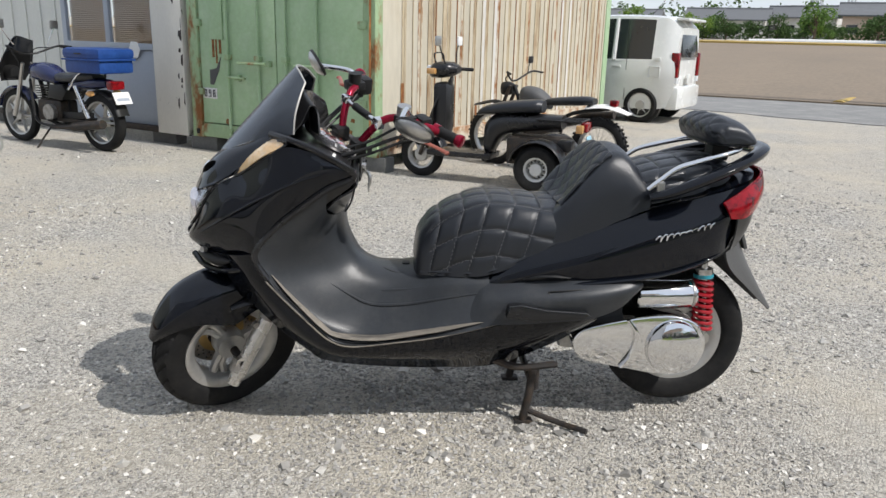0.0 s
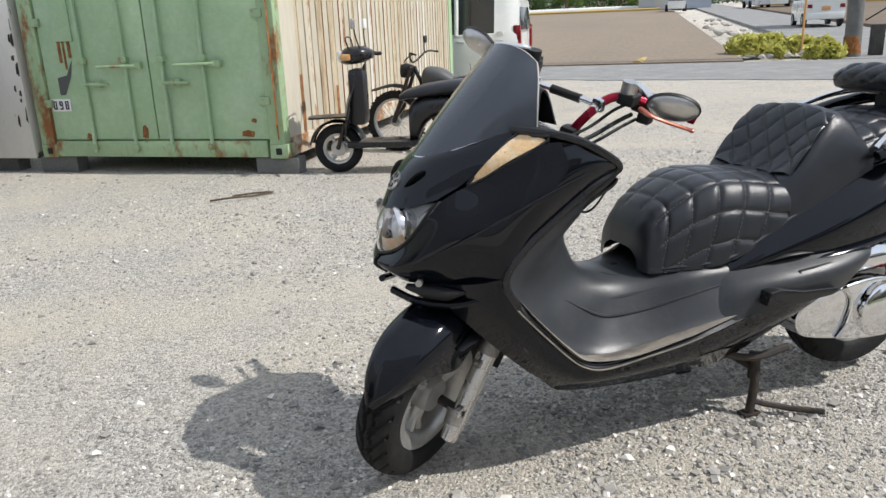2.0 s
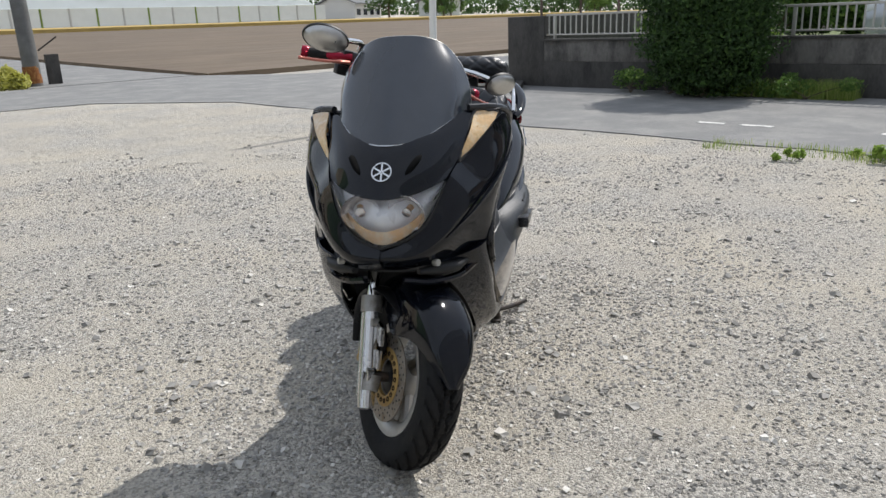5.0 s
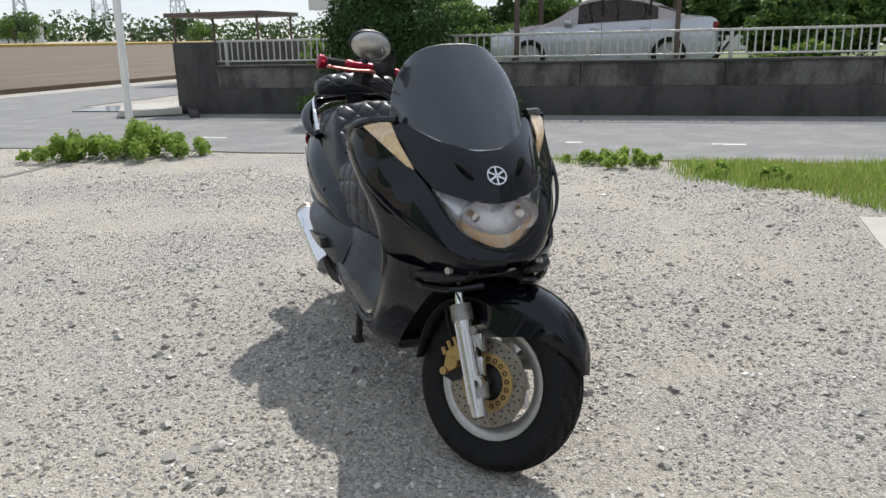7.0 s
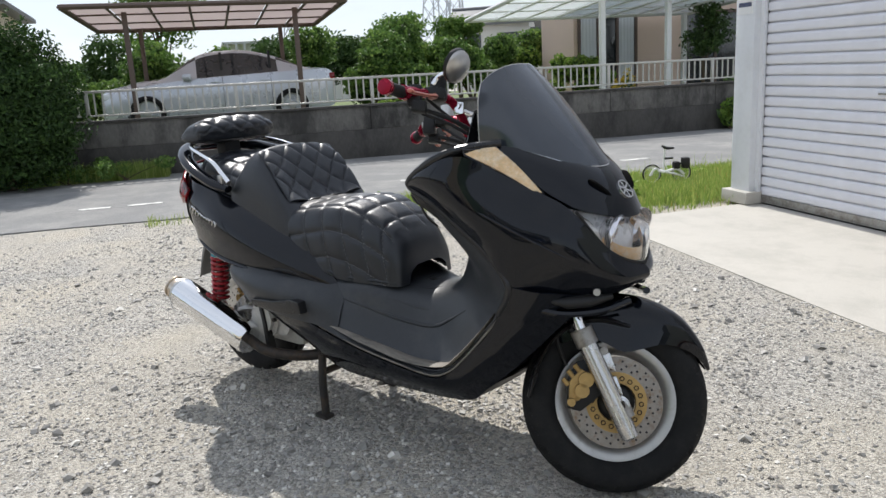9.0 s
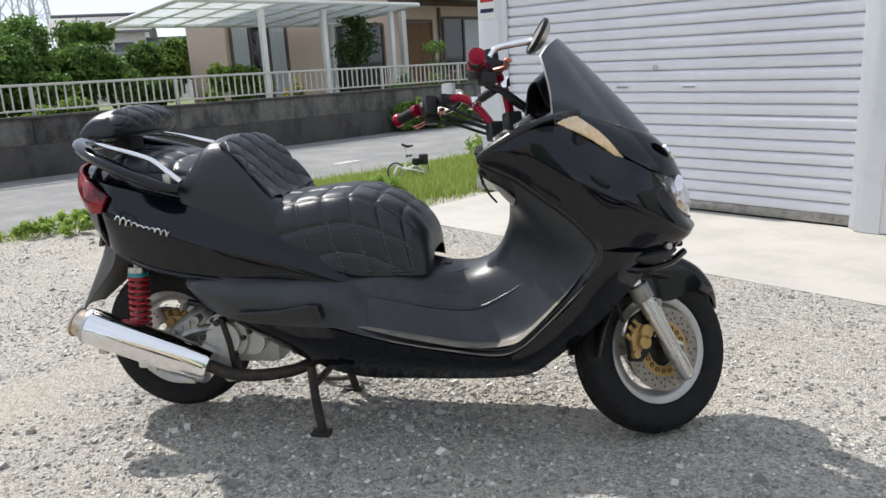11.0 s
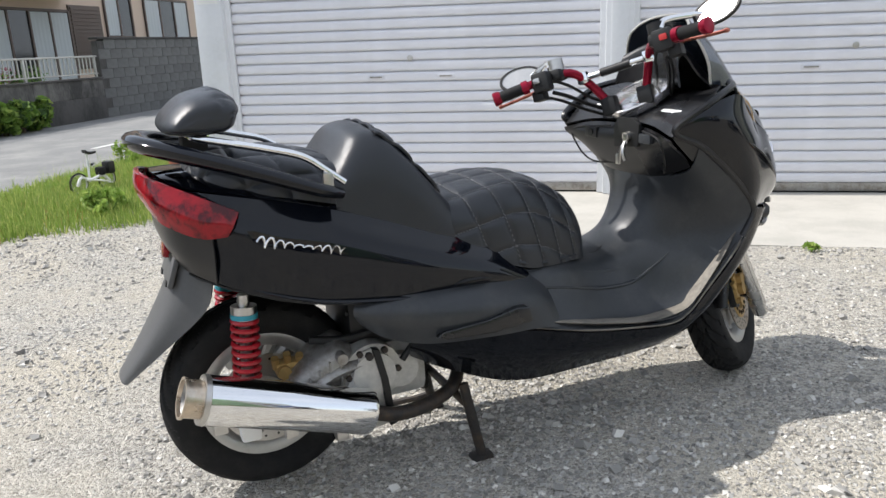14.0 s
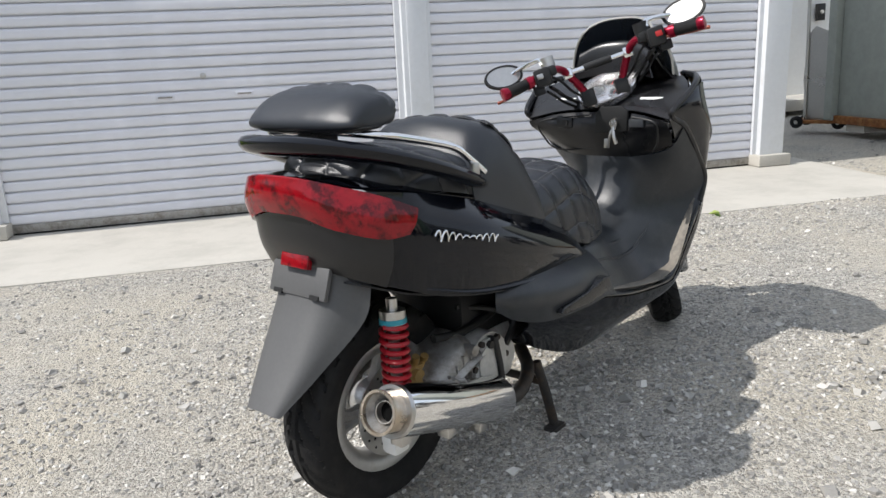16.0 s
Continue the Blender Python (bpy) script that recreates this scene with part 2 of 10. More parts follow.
def gravel_material(name, dark, light, stone=55.0):
    """Crushed stone: pebbles of several greys with relief, dust and sand in patches."""
    m = bpy.data.materials.new(name)
    m.use_nodes = True
    nt = m.node_tree
    n, link = nt.nodes, nt.links.new
    b = n["Principled BSDF"]
    b.inputs["Roughness"].default_value = 0.95
    b.inputs["Specular IOR Level"].default_value = 0.2
    co = n.new("ShaderNodeTexCoord")

    def tex(kind, scale, **kw):
        t = n.new(kind)
        t.inputs["Scale"].default_value = scale
        for k, v in kw.items():
            t.inputs[k].default_value = v
        link(co.outputs["Object"], t.inputs["Vector"])
        return t

    big, small = tex("ShaderNodeTexVoronoi", stone), tex("ShaderNodeTexVoronoi", stone * 2.7)
    dust = tex("ShaderNodeTexNoise", 0.9, Detail=7, Roughness=0.65)
    grit = tex("ShaderNodeTexNoise", 260, Detail=3)
    patch = n.new("ShaderNodeMapRange")
    patch.inputs["From Min"].default_value, patch.inputs["From Max"].default_value = 0.38, 0.66
    link(dust.outputs["Fac"], patch.inputs["Value"])
    grey = n.new("ShaderNodeSeparateColor")
    link(big.outputs["Color"], grey.inputs[0])
    grey2 = n.new("ShaderNodeSeparateColor")
    link(small.outputs["Color"], grey2.inputs[0])
    mean = n.new("ShaderNodeMath")
    mean.operation = "MULTIPLY_ADD"
    mean.inputs[1].default_value = 0.55
    link(grey.outputs[0], mean.inputs[0])
    half = n.new("ShaderNodeMath")
    half.operation = "MULTIPLY"
    half.inputs[1].default_value = 0.45
    link(grey2.outputs[1], half.inputs[0])
    link(half.outputs[0], mean.inputs[2])
    ramp = n.new("ShaderNodeValToRGB")
    e = ramp.color_ramp.elements
    e[0].position, e[0].color = 0.12, (*dark, 1)
    e[1].position, e[1].color = 0.75, (*light, 1)
    link(mean.outputs[0], ramp.inputs[0])
    sand = n.new("ShaderNodeMix")
    sand.data_type = "RGBA"
    sand.inputs["B"].default_value = (light[0] * 0.96, light[1] * 0.905, light[2] * 0.80, 1)
    k = n.new("ShaderNodeMath")
    k.operation = "MULTIPLY"
    k.inputs[1].default_value = 0.65
    link(patch.outputs[0], k.inputs[0])
    link(k.outputs[0], sand.inputs["Factor"])
    link(ramp.outputs[0], sand.inputs["A"])
    link(sand.outputs["Result"], b.inputs["Base Color"])
    h = n.new("ShaderNodeMath")
    h.operation = "MULTIPLY_ADD"
    h.inputs[1].default_value = -1.0
    link(big.outputs["Distance"], h.inputs[0])
    h2 = n.new("ShaderNodeMath")
    h2.operation = "MULTIPLY_ADD"
    h2.inputs[1].default_value = -0.45
    link(small.outputs["Distance"], h2.inputs[0])
    link(grit.outputs["Fac"], h2.inputs[2])
    link(h2.outputs[0], h.inputs[2])
    bp = n.new("ShaderNodeBump")
    bp.inputs["Strength"].default_value, bp.inputs["Distance"].default_value = 0.85, 0.012
    link(h.outputs[0], bp.inputs["Height"])
    link(bp.outputs[0], b.inputs["Normal"])
    return m


def leaf_material(name, a, b, through=0.35):
    """Leaves of two greens, each its own shade, with some light through them."""
    m = bpy.data.materials.new(name)
    m.use_nodes = True
    n, link = m.node_tree.nodes, m.node_tree.links.new
    bs = n["Principled BSDF"]
    bs.inputs["Roughness"].default_value = 0.55
    bs.inputs["Specular IOR Level"].default_value = 0.35
    geo = n.new("ShaderNodeNewGeometry")
    ramp = n.new("ShaderNodeValToRGB")
    e = ramp.color_ramp.elements
    e[0].position, e[0].color = 0.0, (*a, 1)
    e[1].position, e[1].color = 1.0, (*b, 1)
    mid = e.new(0.8)
    mid.color = (*[(x * 0.6 + y * 0.4) for x, y in zip(a, b)], 1)
    link(geo.outputs["Random Per Island"], ramp.inputs[0])
    link(ramp.outputs[0], bs.inputs["Base Color"])
    tr = n.new("ShaderNodeBsdfTranslucent")
    link(ramp.outputs[0], tr.inputs["Color"])
    mx = n.new("ShaderNodeMixShader")
    mx.inputs[0].default_value = through
    link(bs.outputs[0], mx.inputs[1]), link(tr.outputs[0], mx.inputs[2])
    link(mx.outputs[0], n["Material Output"].inputs["Surface"])
    return m


def sheet_material(name, color, clear):
    """Pale roofing sheet that lets part of the light through."""
    m = bpy.data.materials.new(name)
    m.use_nodes = True
    n, link = m.node_tree.nodes, m.node_tree.links.new
    bs = n["Principled BSDF"]
    bs.inputs["Base Color"].default_value = (*color, 1)
    bs.inputs["Roughness"].default_value = 0.35
    tr = n.new("ShaderNodeBsdfTranslucent")
    tr.inputs["Color"].default_value = (*color, 1)
    ts = n.new("ShaderNodeBsdfTransparent")
    m1, m2 = n.new("ShaderNodeMixShader"), n.new("ShaderNodeMixShader")
    m1.inputs[0].default_value, m2.inputs[0].default_value = 0.65, clear
    link(bs.outputs[0], m1.inputs[1]), link(tr.outputs[0], m1.inputs[2])
    link(m1.outputs[0], m2.inputs[1]), link(ts.outputs[0], m2.inputs[2])
    link(m2.outputs[0], n["Material Output"].inputs["Surface"])
    return m


M = {
    "gravel": gravel_material("gravel", (0.20, 0.19, 0.172), (0.66, 0.628, 0.568), 95.0),
    "stone": material("loose_stone", (0.42, 0.40, 0.36), 0.9, vary=0.35, grain=90, bump=0.3, per_object=0.6),
    "asphalt": material("worn_asphalt", (0.21, 0.21, 0.205), 0.9, vary=0.25, grain=220, patch=0.8, bump=0.5, bump_size=260, second=(0.28, 0.275, 0.26)),
    "soil": material("ploughed_soil", (0.215, 0.172, 0.127), 0.95, vary=0.25, grain=8, patch=0.35, bump=0.8, bump_size=9, stretch=(1, 0.3, 1)),
    "straw": material("dry_straw", (0.42, 0.30, 0.10), 0.95, vary=0.3, grain=20, patch=1, bump=0.8, bump_size=40),
    "concrete": material("concrete_slab", (0.49, 0.465, 0.415), 0.85, vary=0.14, grain=120, patch=1.2, bump=0.12, bump_size=180, second=(0.42, 0.40, 0.355)),
    "oldwall": material("stained_concrete", (0.075, 0.071, 0.066), 0.95, vary=0.35, grain=30, patch=0.9, bump=0.35, bump_size=70, second=(0.035, 0.034, 0.032), stretch=(1, 1, 0.45)),
    "wallcourse": material("weathered_concrete", (0.15, 0.143, 0.132), 0.95, vary=0.35, grain=26, patch=0.8, bump=0.3, bump_size=70, second=(0.05, 0.048, 0.045), mix_at=(0.44, 0.6), stretch=(1, 1, 0.5), per_object=0.3),
    "soil_far": material("dark_ploughed_soil", (0.135, 0.103, 0.072), 0.95, vary=0.3, grain=8, patch=0.35, bump=0.9, bump_size=9, second=(0.18, 0.14, 0.10), stretch=(0.25, 1, 1)),
    "block": material("concrete_block", (0.15, 0.15, 0.145), 0.95, vary=0.3, grain=60, patch=1.0, bump=0.3, bump_size=90, second=(0.11, 0.11, 0.105), per_object=0.25),
    "white": material("white_paint", (0.72, 0.72, 0.70), 0.45, vary=0.06, grain=30, patch=1.5, second=(0.64, 0.63, 0.60), mix_at=(0.55, 0.8)),
    "shutter": material("shutter_steel", (0.72, 0.72, 0.755), 0.42, metal=0.0, vary=0.06, grain=12, patch=0.9, second=(0.68, 0.68, 0.71), per_object=0.15),
    "pillar": material("off_white_steel_paint", (0.68, 0.695, 0.715), 0.42, vary=0.06, grain=30, patch=1.5, second=(0.60, 0.61, 0.61), mix_at=(0.55, 0.8)),
    "alu": material("aluminium", (0.44, 0.43, 0.40), 0.45, metal=0.6, vary=0.08, grain=40),
    "green": material("green_container_paint", (0.345, 0.49, 0.295), 0.55, vary=0.14, grain=25, patch=1.6, bump=0.08, bump_size=60, second=(0.40, 0.53, 0.35)),
    "cream": material("cream_container_paint", (0.52, 0.48, 0.385), 0.6, vary=0.14, grain=20, patch=1.3, bump=0.08, bump_size=60, second=(0.50, 0.44, 0.33), mix_at=(0.55, 0.75), stretch=(1, 1, 0.3)),
    "rust": material("rust", (0.20, 0.075, 0.025), 0.9, vary=0.4, grain=60, patch=6, bump=0.5, bump_size=120, second=(0.34, 0.17, 0.06)),
    "cabin": material("cabin_panel", (0.63, 0.64, 0.60), 0.55, vary=0.08, grain=30, patch=1.4),
    "bluegrey": material("blue_grey_door", (0.36, 0.40, 0.46), 0.5, vary=0.06, grain=30, patch=2),
    "blind": material("brown_blind", (0.42, 0.24, 0.12), 0.6, vary=0.12, grain=50),
    "black": material("gloss_black", (0.0034, 0.0044, 0.0072), 0.06, vary=0.1, grain=80, patch=4, rough_vary=0.035, coat=0.0, spec=0.36),
    "satin": material("satin_black", (0.010, 0.010, 0.011), 0.30, vary=0.15, grain=80, patch=5, rough_vary=0.08, bump=0.02, bump_size=500, spec=0.5),
    "plastic": material("weathered_grey_plastic", (0.027, 0.030, 0.034), 0.38, vary=0.22, grain=120, patch=4, rough_vary=0.09, bump=0.08, bump_size=900, second=(0.046, 0.047, 0.048), mix_at=(0.5, 0.75), spec=0.42),
    "mudflap": material("grey_plastic", (0.088, 0.088, 0.088), 0.5, vary=0.12, grain=120, patch=4, rough_vary=0.08),
    "leather": material("black_vinyl", (0.014, 0.0162, 0.0205), 0.35, vary=0.15, grain=300, patch=8, rough_vary=0.06, bump=0.12, bump_size=900, spec=0.5),
    "thread": material("stitching", (0.17, 0.17, 0.175), 0.6),
    "rubber": material("tyre_rubber", (0.008, 0.008, 0.0085), 0.75, vary=0.25, grain=90, patch=8, bump=0.1, bump_size=300, second=(0.016, 0.0155, 0.0145), spec=0.3),
    "chrome": material("chrome", (0.80, 0.80, 0.80), 0.07, metal=1.0, vary=0.04, grain=40, rough_vary=0.04),
    "steel": material("brushed_steel", (0.52, 0.51, 0.49), 0.32, metal=1.0, vary=0.12, grain=80, rough_vary=0.1),
    "cast": material("cast_aluminium", (0.36, 0.35, 0.33), 0.5, metal=0.75, vary=0.2, grain=60, patch=12, bump=0.1, second=(0.22, 0.20, 0.18)),
    "rim": material("silver_rim", (0.48, 0.475, 0.46), 0.38, metal=0.7, vary=0.12, grain=60, patch=10, second=(0.34, 0.31, 0.27), mix_at=(0.55, 0.8)),
    "gold": material("gold_caliper", (0.44, 0.29, 0.11), 0.5, metal=0.5, vary=0.2, grain=60, patch=15),
    "red_anod": material("red_anodised", (0.27, 0.008, 0.028), 0.25, metal=0.55, vary=0.12, grain=60, rough_vary=0.06),
    "copper_anod": material("faded_copper_anodised", (0.42, 0.14, 0.10), 0.3, metal=0.6, vary=0.15, grain=60),
    "red_spring": material("red_spring", (0.33, 0.012, 0.02), 0.35, vary=0.15, grain=60, coat=0.3),
    "iron": material("dirty_iron", (0.035, 0.032, 0.03), 0.6, metal=0.3, vary=0.4, grain=60, patch=9, second=(0.07, 0.05, 0.035)),
    "dark": material("dark_plastic", (0.012, 0.012, 0.012), 0.5, vary=0.2, grain=60),
    "red_lens": material("red_lens", (0.24, 0.004, 0.009), 0.12, vary=0.25, grain=90, patch=9, second=(0.055, 0.002, 0.004), mix_at=(0.48, 0.60), coat=0.0, spec=0.4),
    "amber": material("amber_lens", (0.55, 0.30, 0.11), 0.2, vary=0.1, grain=60, coat=0.5),
    "lens": glass("clear_lens", (0.95, 0.96, 0.97)),
    "smoke": material("smoked_screen", (0.024, 0.030, 0.040), 0.20, vary=0.15, grain=20, patch=3, rough_vary=0.06, coat=0.25, spec=0.7),
    "void": material("matt_black", (0.004, 0.004, 0.004), 0.95, vary=0.1, spec=0.1),
    "reflector": material("lamp_reflector", (0.86, 0.84, 0.83), 0.30, metal=0.25, vary=0.12, grain=30, patch=14, rough_vary=0.12),
    "bowl": material("lamp_bowl_silver", (0.72, 0.70, 0.71), 0.14, metal=0.85, vary=0.1, grain=40, rough_vary=0.06),
    "peach": material("peach_lens", (0.78, 0.47, 0.22), 0.3, vary=0.15, grain=30, patch=14, second=(0.80, 0.66, 0.48)),
    "signal": material("clear_amber_lens", (0.66, 0.44, 0.22), 0.10, vary=0.3, grain=120, patch=16, second=(0.72, 0.58, 0.38), coat=0.8),
    "scuffed": material("scuffed_plastic", (0.20, 0.18, 0.15), 0.6, vary=0.4, grain=90, patch=7, second=(0.06, 0.058, 0.054), mix_at=(0.5, 0.68), stretch=(0.4, 1, 1)),
    "straw_steel": material("heat_tinted_steel", (0.54, 0.45, 0.35), 0.32, metal=0.9, vary=0.25, grain=40, patch=20, second=(0.62, 0.56, 0.48)),
    "case_light": material("pale_cast_alloy", (0.50, 0.49, 0.46), 0.5, metal=0.35, vary=0.25, grain=70, patch=9, bump=0.15, bump_size=250),
    "fork_alloy": material("polished_fork_alloy", (0.62, 0.61, 0.59), 0.24, metal=0.95, vary=0.1, grain=60, patch=10, rough_vary=0.08),
    "bobbin": material("rusty_bobbin", (0.035, 0.022, 0.013), 0.6, metal=0.3, vary=0.3, grain=80),
    "disc": material("rusty_brake_disc", (0.30, 0.27, 0.235), 0.42, metal=0.7, vary=0.25, grain=80, patch=14, second=(0.20, 0.12, 0.06), mix_at=(0.5, 0.7)),
    "red_dark": material("dotted_red_lens", (0.16, 0.004, 0.006), 0.16, vary=0.6, grain=260, patch=30, coat=0.5),
    "red_bright": material("bright_red_lens", (0.40, 0.008, 0.012), 0.12, vary=0.2, grain=120, patch=16, coat=0.5),
    "window": material("dark_window", (0.02, 0.024, 0.028), 0.06, vary=0.1, grain=10, spec=0.8),
    "mirror": material("mirror_glass", (0.9, 0.9, 0.9), 0.02, metal=1.0, vary=0.0, rough_vary=0.0),
    "silver_car": material("silver_car_paint", (0.50, 0.52, 0.56), 0.3, metal=0.45, vary=0.04, grain=300, coat=0.6),
    "white_car": material("white_car_paint", (0.70, 0.71, 0.69), 0.25, vary=0.04, grain=20, coat=0.5),
    "blue_box": material("blue_plastic", (0.012, 0.05, 0.21), 0.4, vary=0.15, grain=40, patch=4, second=(0.02, 0.07, 0.26)),
    "navy": material("navy_paint", (0.015, 0.022, 0.075), 0.2, vary=0.1, grain=40, coat=0.5),
    "leaf": leaf_material("leaf_green", (0.07, 0.15, 0.032), (0.26, 0.38, 0.09)),
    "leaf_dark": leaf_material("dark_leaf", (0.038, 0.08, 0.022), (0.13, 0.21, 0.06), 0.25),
    "leaf_deep": leaf_material("deep_green_leaf", (0.017, 0.045, 0.010), (0.085, 0.16, 0.036), 0.2),
    "leaf_light": leaf_material("light_leaf", (0.12, 0.23, 0.035), (0.34, 0.42, 0.10), 0.4),
    "grass": leaf_material("grass_blades", (0.17, 0.28, 0.045), (0.52, 0.54, 0.18), 0.4),
    "straw_green": leaf_material("yellow_green_straw", (0.50, 0.50, 0.12), (0.78, 0.74, 0.30), 0.4),
    "weed": leaf_material("weed_leaf", (0.20, 0.33, 0.055), (0.50, 0.58, 0.17), 0.45),
    "tan_wall": material("tan_render", (0.44, 0.385, 0.31), 0.9, vary=0.1, grain=40, patch=0.6),
    "flower_purple": leaf_material("purple_petals", (0.10, 0.05, 0.25), (0.22, 0.13, 0.42)),
    "flower_pink": leaf_material("pink_petals", (0.35, 0.10, 0.14), (0.6, 0.35, 0.38)),
    "flower_yellow": leaf_material("yellow_petals", (0.5, 0.36, 0.03), (0.6, 0.45, 0.08)),
    "pebble": leaf_material("pebbles", (0.20, 0.192, 0.176), (0.76, 0.73, 0.67), 0.0),
    "lawn": material("garden_lawn", (0.10, 0.15, 0.045), 0.95, vary=0.4, grain=30, patch=1.2, bump=0.8, bump_size=60, second=(0.19, 0.19, 0.09)),
    "fold_tan": material("tan_fold_paint", (0.47, 0.40, 0.28), 0.7, vary=0.3, grain=30, patch=3, second=(0.22, 0.12, 0.05), mix_at=(0.45, 0.7), stretch=(1, 1, 0.25)),
    "fold_white": material("chalky_white_paint", (0.60, 0.59, 0.56), 0.7, vary=0.15, grain=30, patch=2, second=(0.45, 0.40, 0.31), mix_at=(0.5, 0.75), stretch=(1, 1, 0.25)),
    "tin": material("tin_sheet", (0.42, 0.43, 0.43), 0.5, metal=0.3, vary=0.15, grain=20, patch=0.6),
    "puddle": material("puddle_water", (0.03, 0.028, 0.022), 0.04, vary=0.1, grain=5, rough_vary=0.02, spec=0.6),
    "poly_clear": sheet_material("clear_sheet", (0.72, 0.76, 0.76), 0.35),
    "bark": material("bark", (0.10, 0.075, 0.05), 0.9, vary=0.3, grain=30, bump=0.5),
    "beige": material("beige_render", (0.66, 0.51, 0.41), 0.9, vary=0.08, grain=60, patch=0.8),
    "roof_tile": material("grey_roof_tile", (0.13, 0.135, 0.14), 0.6, vary=0.2, grain=8, patch=1),
    "brown_metal": material("brown_metal", (0.12, 0.085, 0.07), 0.5, vary=0.15, grain=30),
    "poly": sheet_material("pale_pink_sheet", (0.62, 0.55, 0.53), 0.12),
    "paint_line": material("road_paint", (0.62, 0.61, 0.58), 0.8, vary=0.2, grain=60, patch=3, second=(0.35, 0.35, 0.33), mix_at=(0.5, 0.6)),
    "wood": material("brown_wood", (0.16, 0.085, 0.04), 0.7, vary=0.3, grain=20, stretch=(1, 1, 0.2)),
    "ink": material("dark_print", (0.02, 0.02, 0.03), 0.6),
    "paper": material("white_print", (0.75, 0.75, 0.73), 0.6, vary=0.05),
    "red_paint": material("red_print", (0.45, 0.03, 0.03), 0.6),
    "teal": material("teal_paint", (0.03, 0.25, 0.32), 0.4),
    "tarp": material("grey_green_sheet", (0.30, 0.32, 0.29), 0.7, vary=0.2, grain=10, patch=1, bump=0.2, bump_size=20),
    "green_rusty": material("rusty_green_paint", (0.31, 0.43, 0.25), 0.65, vary=0.2, grain=30, patch=2.2, bump=0.2, bump_size=80, second=(0.24, 0.10, 0.035), mix_at=(0.50, 0.62), stretch=(1, 1, 0.5)),
    "cream_rusty": material("rusty_cream_paint", (0.55, 0.50, 0.40), 0.7, vary=0.2, grain=30, patch=1.6, bump=0.2, bump_size=80, second=(0.28, 0.12, 0.04), mix_at=(0.45, 0.60)),
    "white_flaking": material("flaking_white_paint", (0.66, 0.64, 0.58), 0.65, vary=0.08, grain=30, patch=4.5, bump=0.15, bump_size=60, second=(0.10, 0.085, 0.07), mix_at=(0.66, 0.69), stretch=(1.6, 1, 0.6)),
    "window_clear": glass("cabin_window", (0.9, 0.93, 0.93)),
    "lens_flat": material("lamp_glass", (0.72, 0.74, 0.76), 0.12, vary=0.05, grain=40, coat=0.5),
    "paper_rim": material("pale_rim", (0.55, 0.55, 0.53), 0.45, vary=0.12, grain=40),
    "pale_blue": material("pale_blue_plate", (0.30, 0.52, 0.62), 0.5),
    "red_pot": material("red_brown_pot", (0.34, 0.09, 0.06), 0.7, vary=0.2, grain=20),
    "pylon": material("pylon_steel", (0.42, 0.45, 0.48), 0.6, vary=0.05),
    "pale_wall": material("pale_house_wall", (0.58, 0.57, 0.54), 0.85, vary=0.1, grain=20, patch=0.5),
    "curtain": material("pale_curtain", (0.52, 0.54, 0.55), 0.7, vary=0.12, grain=5, stretch=(6, 6, 0.3)),
}

# ---- the place: ground, road, walls, garage ----
def ease(a, b, v):
    t = min(1.0, max(0.0, (v - a) / (b - a)))
    return t * t * (3 - 2 * t)


def rise(d, s):
    """The lot meets the level garage slab."""
    return (0.019 * min(3.0, max(-4.5, d)) + 0.020) * ease(-0.8, -1.95, s) * ease(5.0, 3.2, d) * ease(-20, -5, d) - 0.018 * math.exp(-((d + 0.66) ** 2 + (s + 0.45) ** 2) / 0.12)


def far_z(s):
    """The fields climb gently away from the lot."""
    return 0.024 * max(0.0, s - 17.5)


def ground_sheet():
    bm = bmesh.new()
    xs = sorted({round(v, 3) for v in [*np.arange(-9, 9.01, 0.15), *(sg * 9 * 1.25 ** k for k in range(1, 27) for sg in (1, -1))]})
    vs = []
    for y in xs:
        row = []
        for x in xs:
            near = max(abs(x), abs(y)) < 9
            z = rise(x, y) + (0.006 * noise.noise((x * 1.3, y * 1.3, 0)) + 0.004 * noise.noise((x * 4, y * 4, 3)) if near else 0)
            row.append(bm.verts.new((x, y, z + far_z(y) - (0.12 if y > 17 else 0))))
        vs.append(row)
    for i in range(len(xs) - 1):
        for j in range(len(xs) - 1):
            bm.faces.new((vs[i][j], vs[i][j + 1], vs[i + 1][j + 1], vs[i + 1][j]))
    return tagged(part("ground", bm, M["gravel"], m=SITE), "light grey crushed gravel lot in the sun", "gravel ground", kind="structure")


ground_sheet()


def flat_area(name, outline, z, mat, label, category, thick=0.03, kind="structure"):
    bm = bmesh.new()
    f = bm.faces.new([bm.verts.new((x, y, z + far_z(y))) for x, y in outline])
    if f.normal.z < 0:
        f.normal_flip()
    r = bmesh.ops.extrude_face_region(bm, geom=[f])
    bmesh.ops.translate(bm, verts=[v for v in r["geom"] if isinstance(v, bmesh.types.BMVert)], vec=(0, 0, -thick))
    return tagged(part(name, bm, mat, m=SITE, flat=True), label, category, kind=kind)


def wavy(a, b, n, amp, seed):
    """Points from a to b with a ragged edge."""
    rnd = random.Random(seed)
    (x0, y0), (x1, y1) = a, b
    nx, ny = y1 - y0, x0 - x1
    ln = math.hypot(nx, ny)
    out = []
    for i in range(n + 1):
        t = i / n
        o = rnd.uniform(-amp, amp)
        out.append((x0 + (x1 - x0) * t + nx / ln * o, y0 + (y1 - y0) * t + ny / ln * o))
    return out


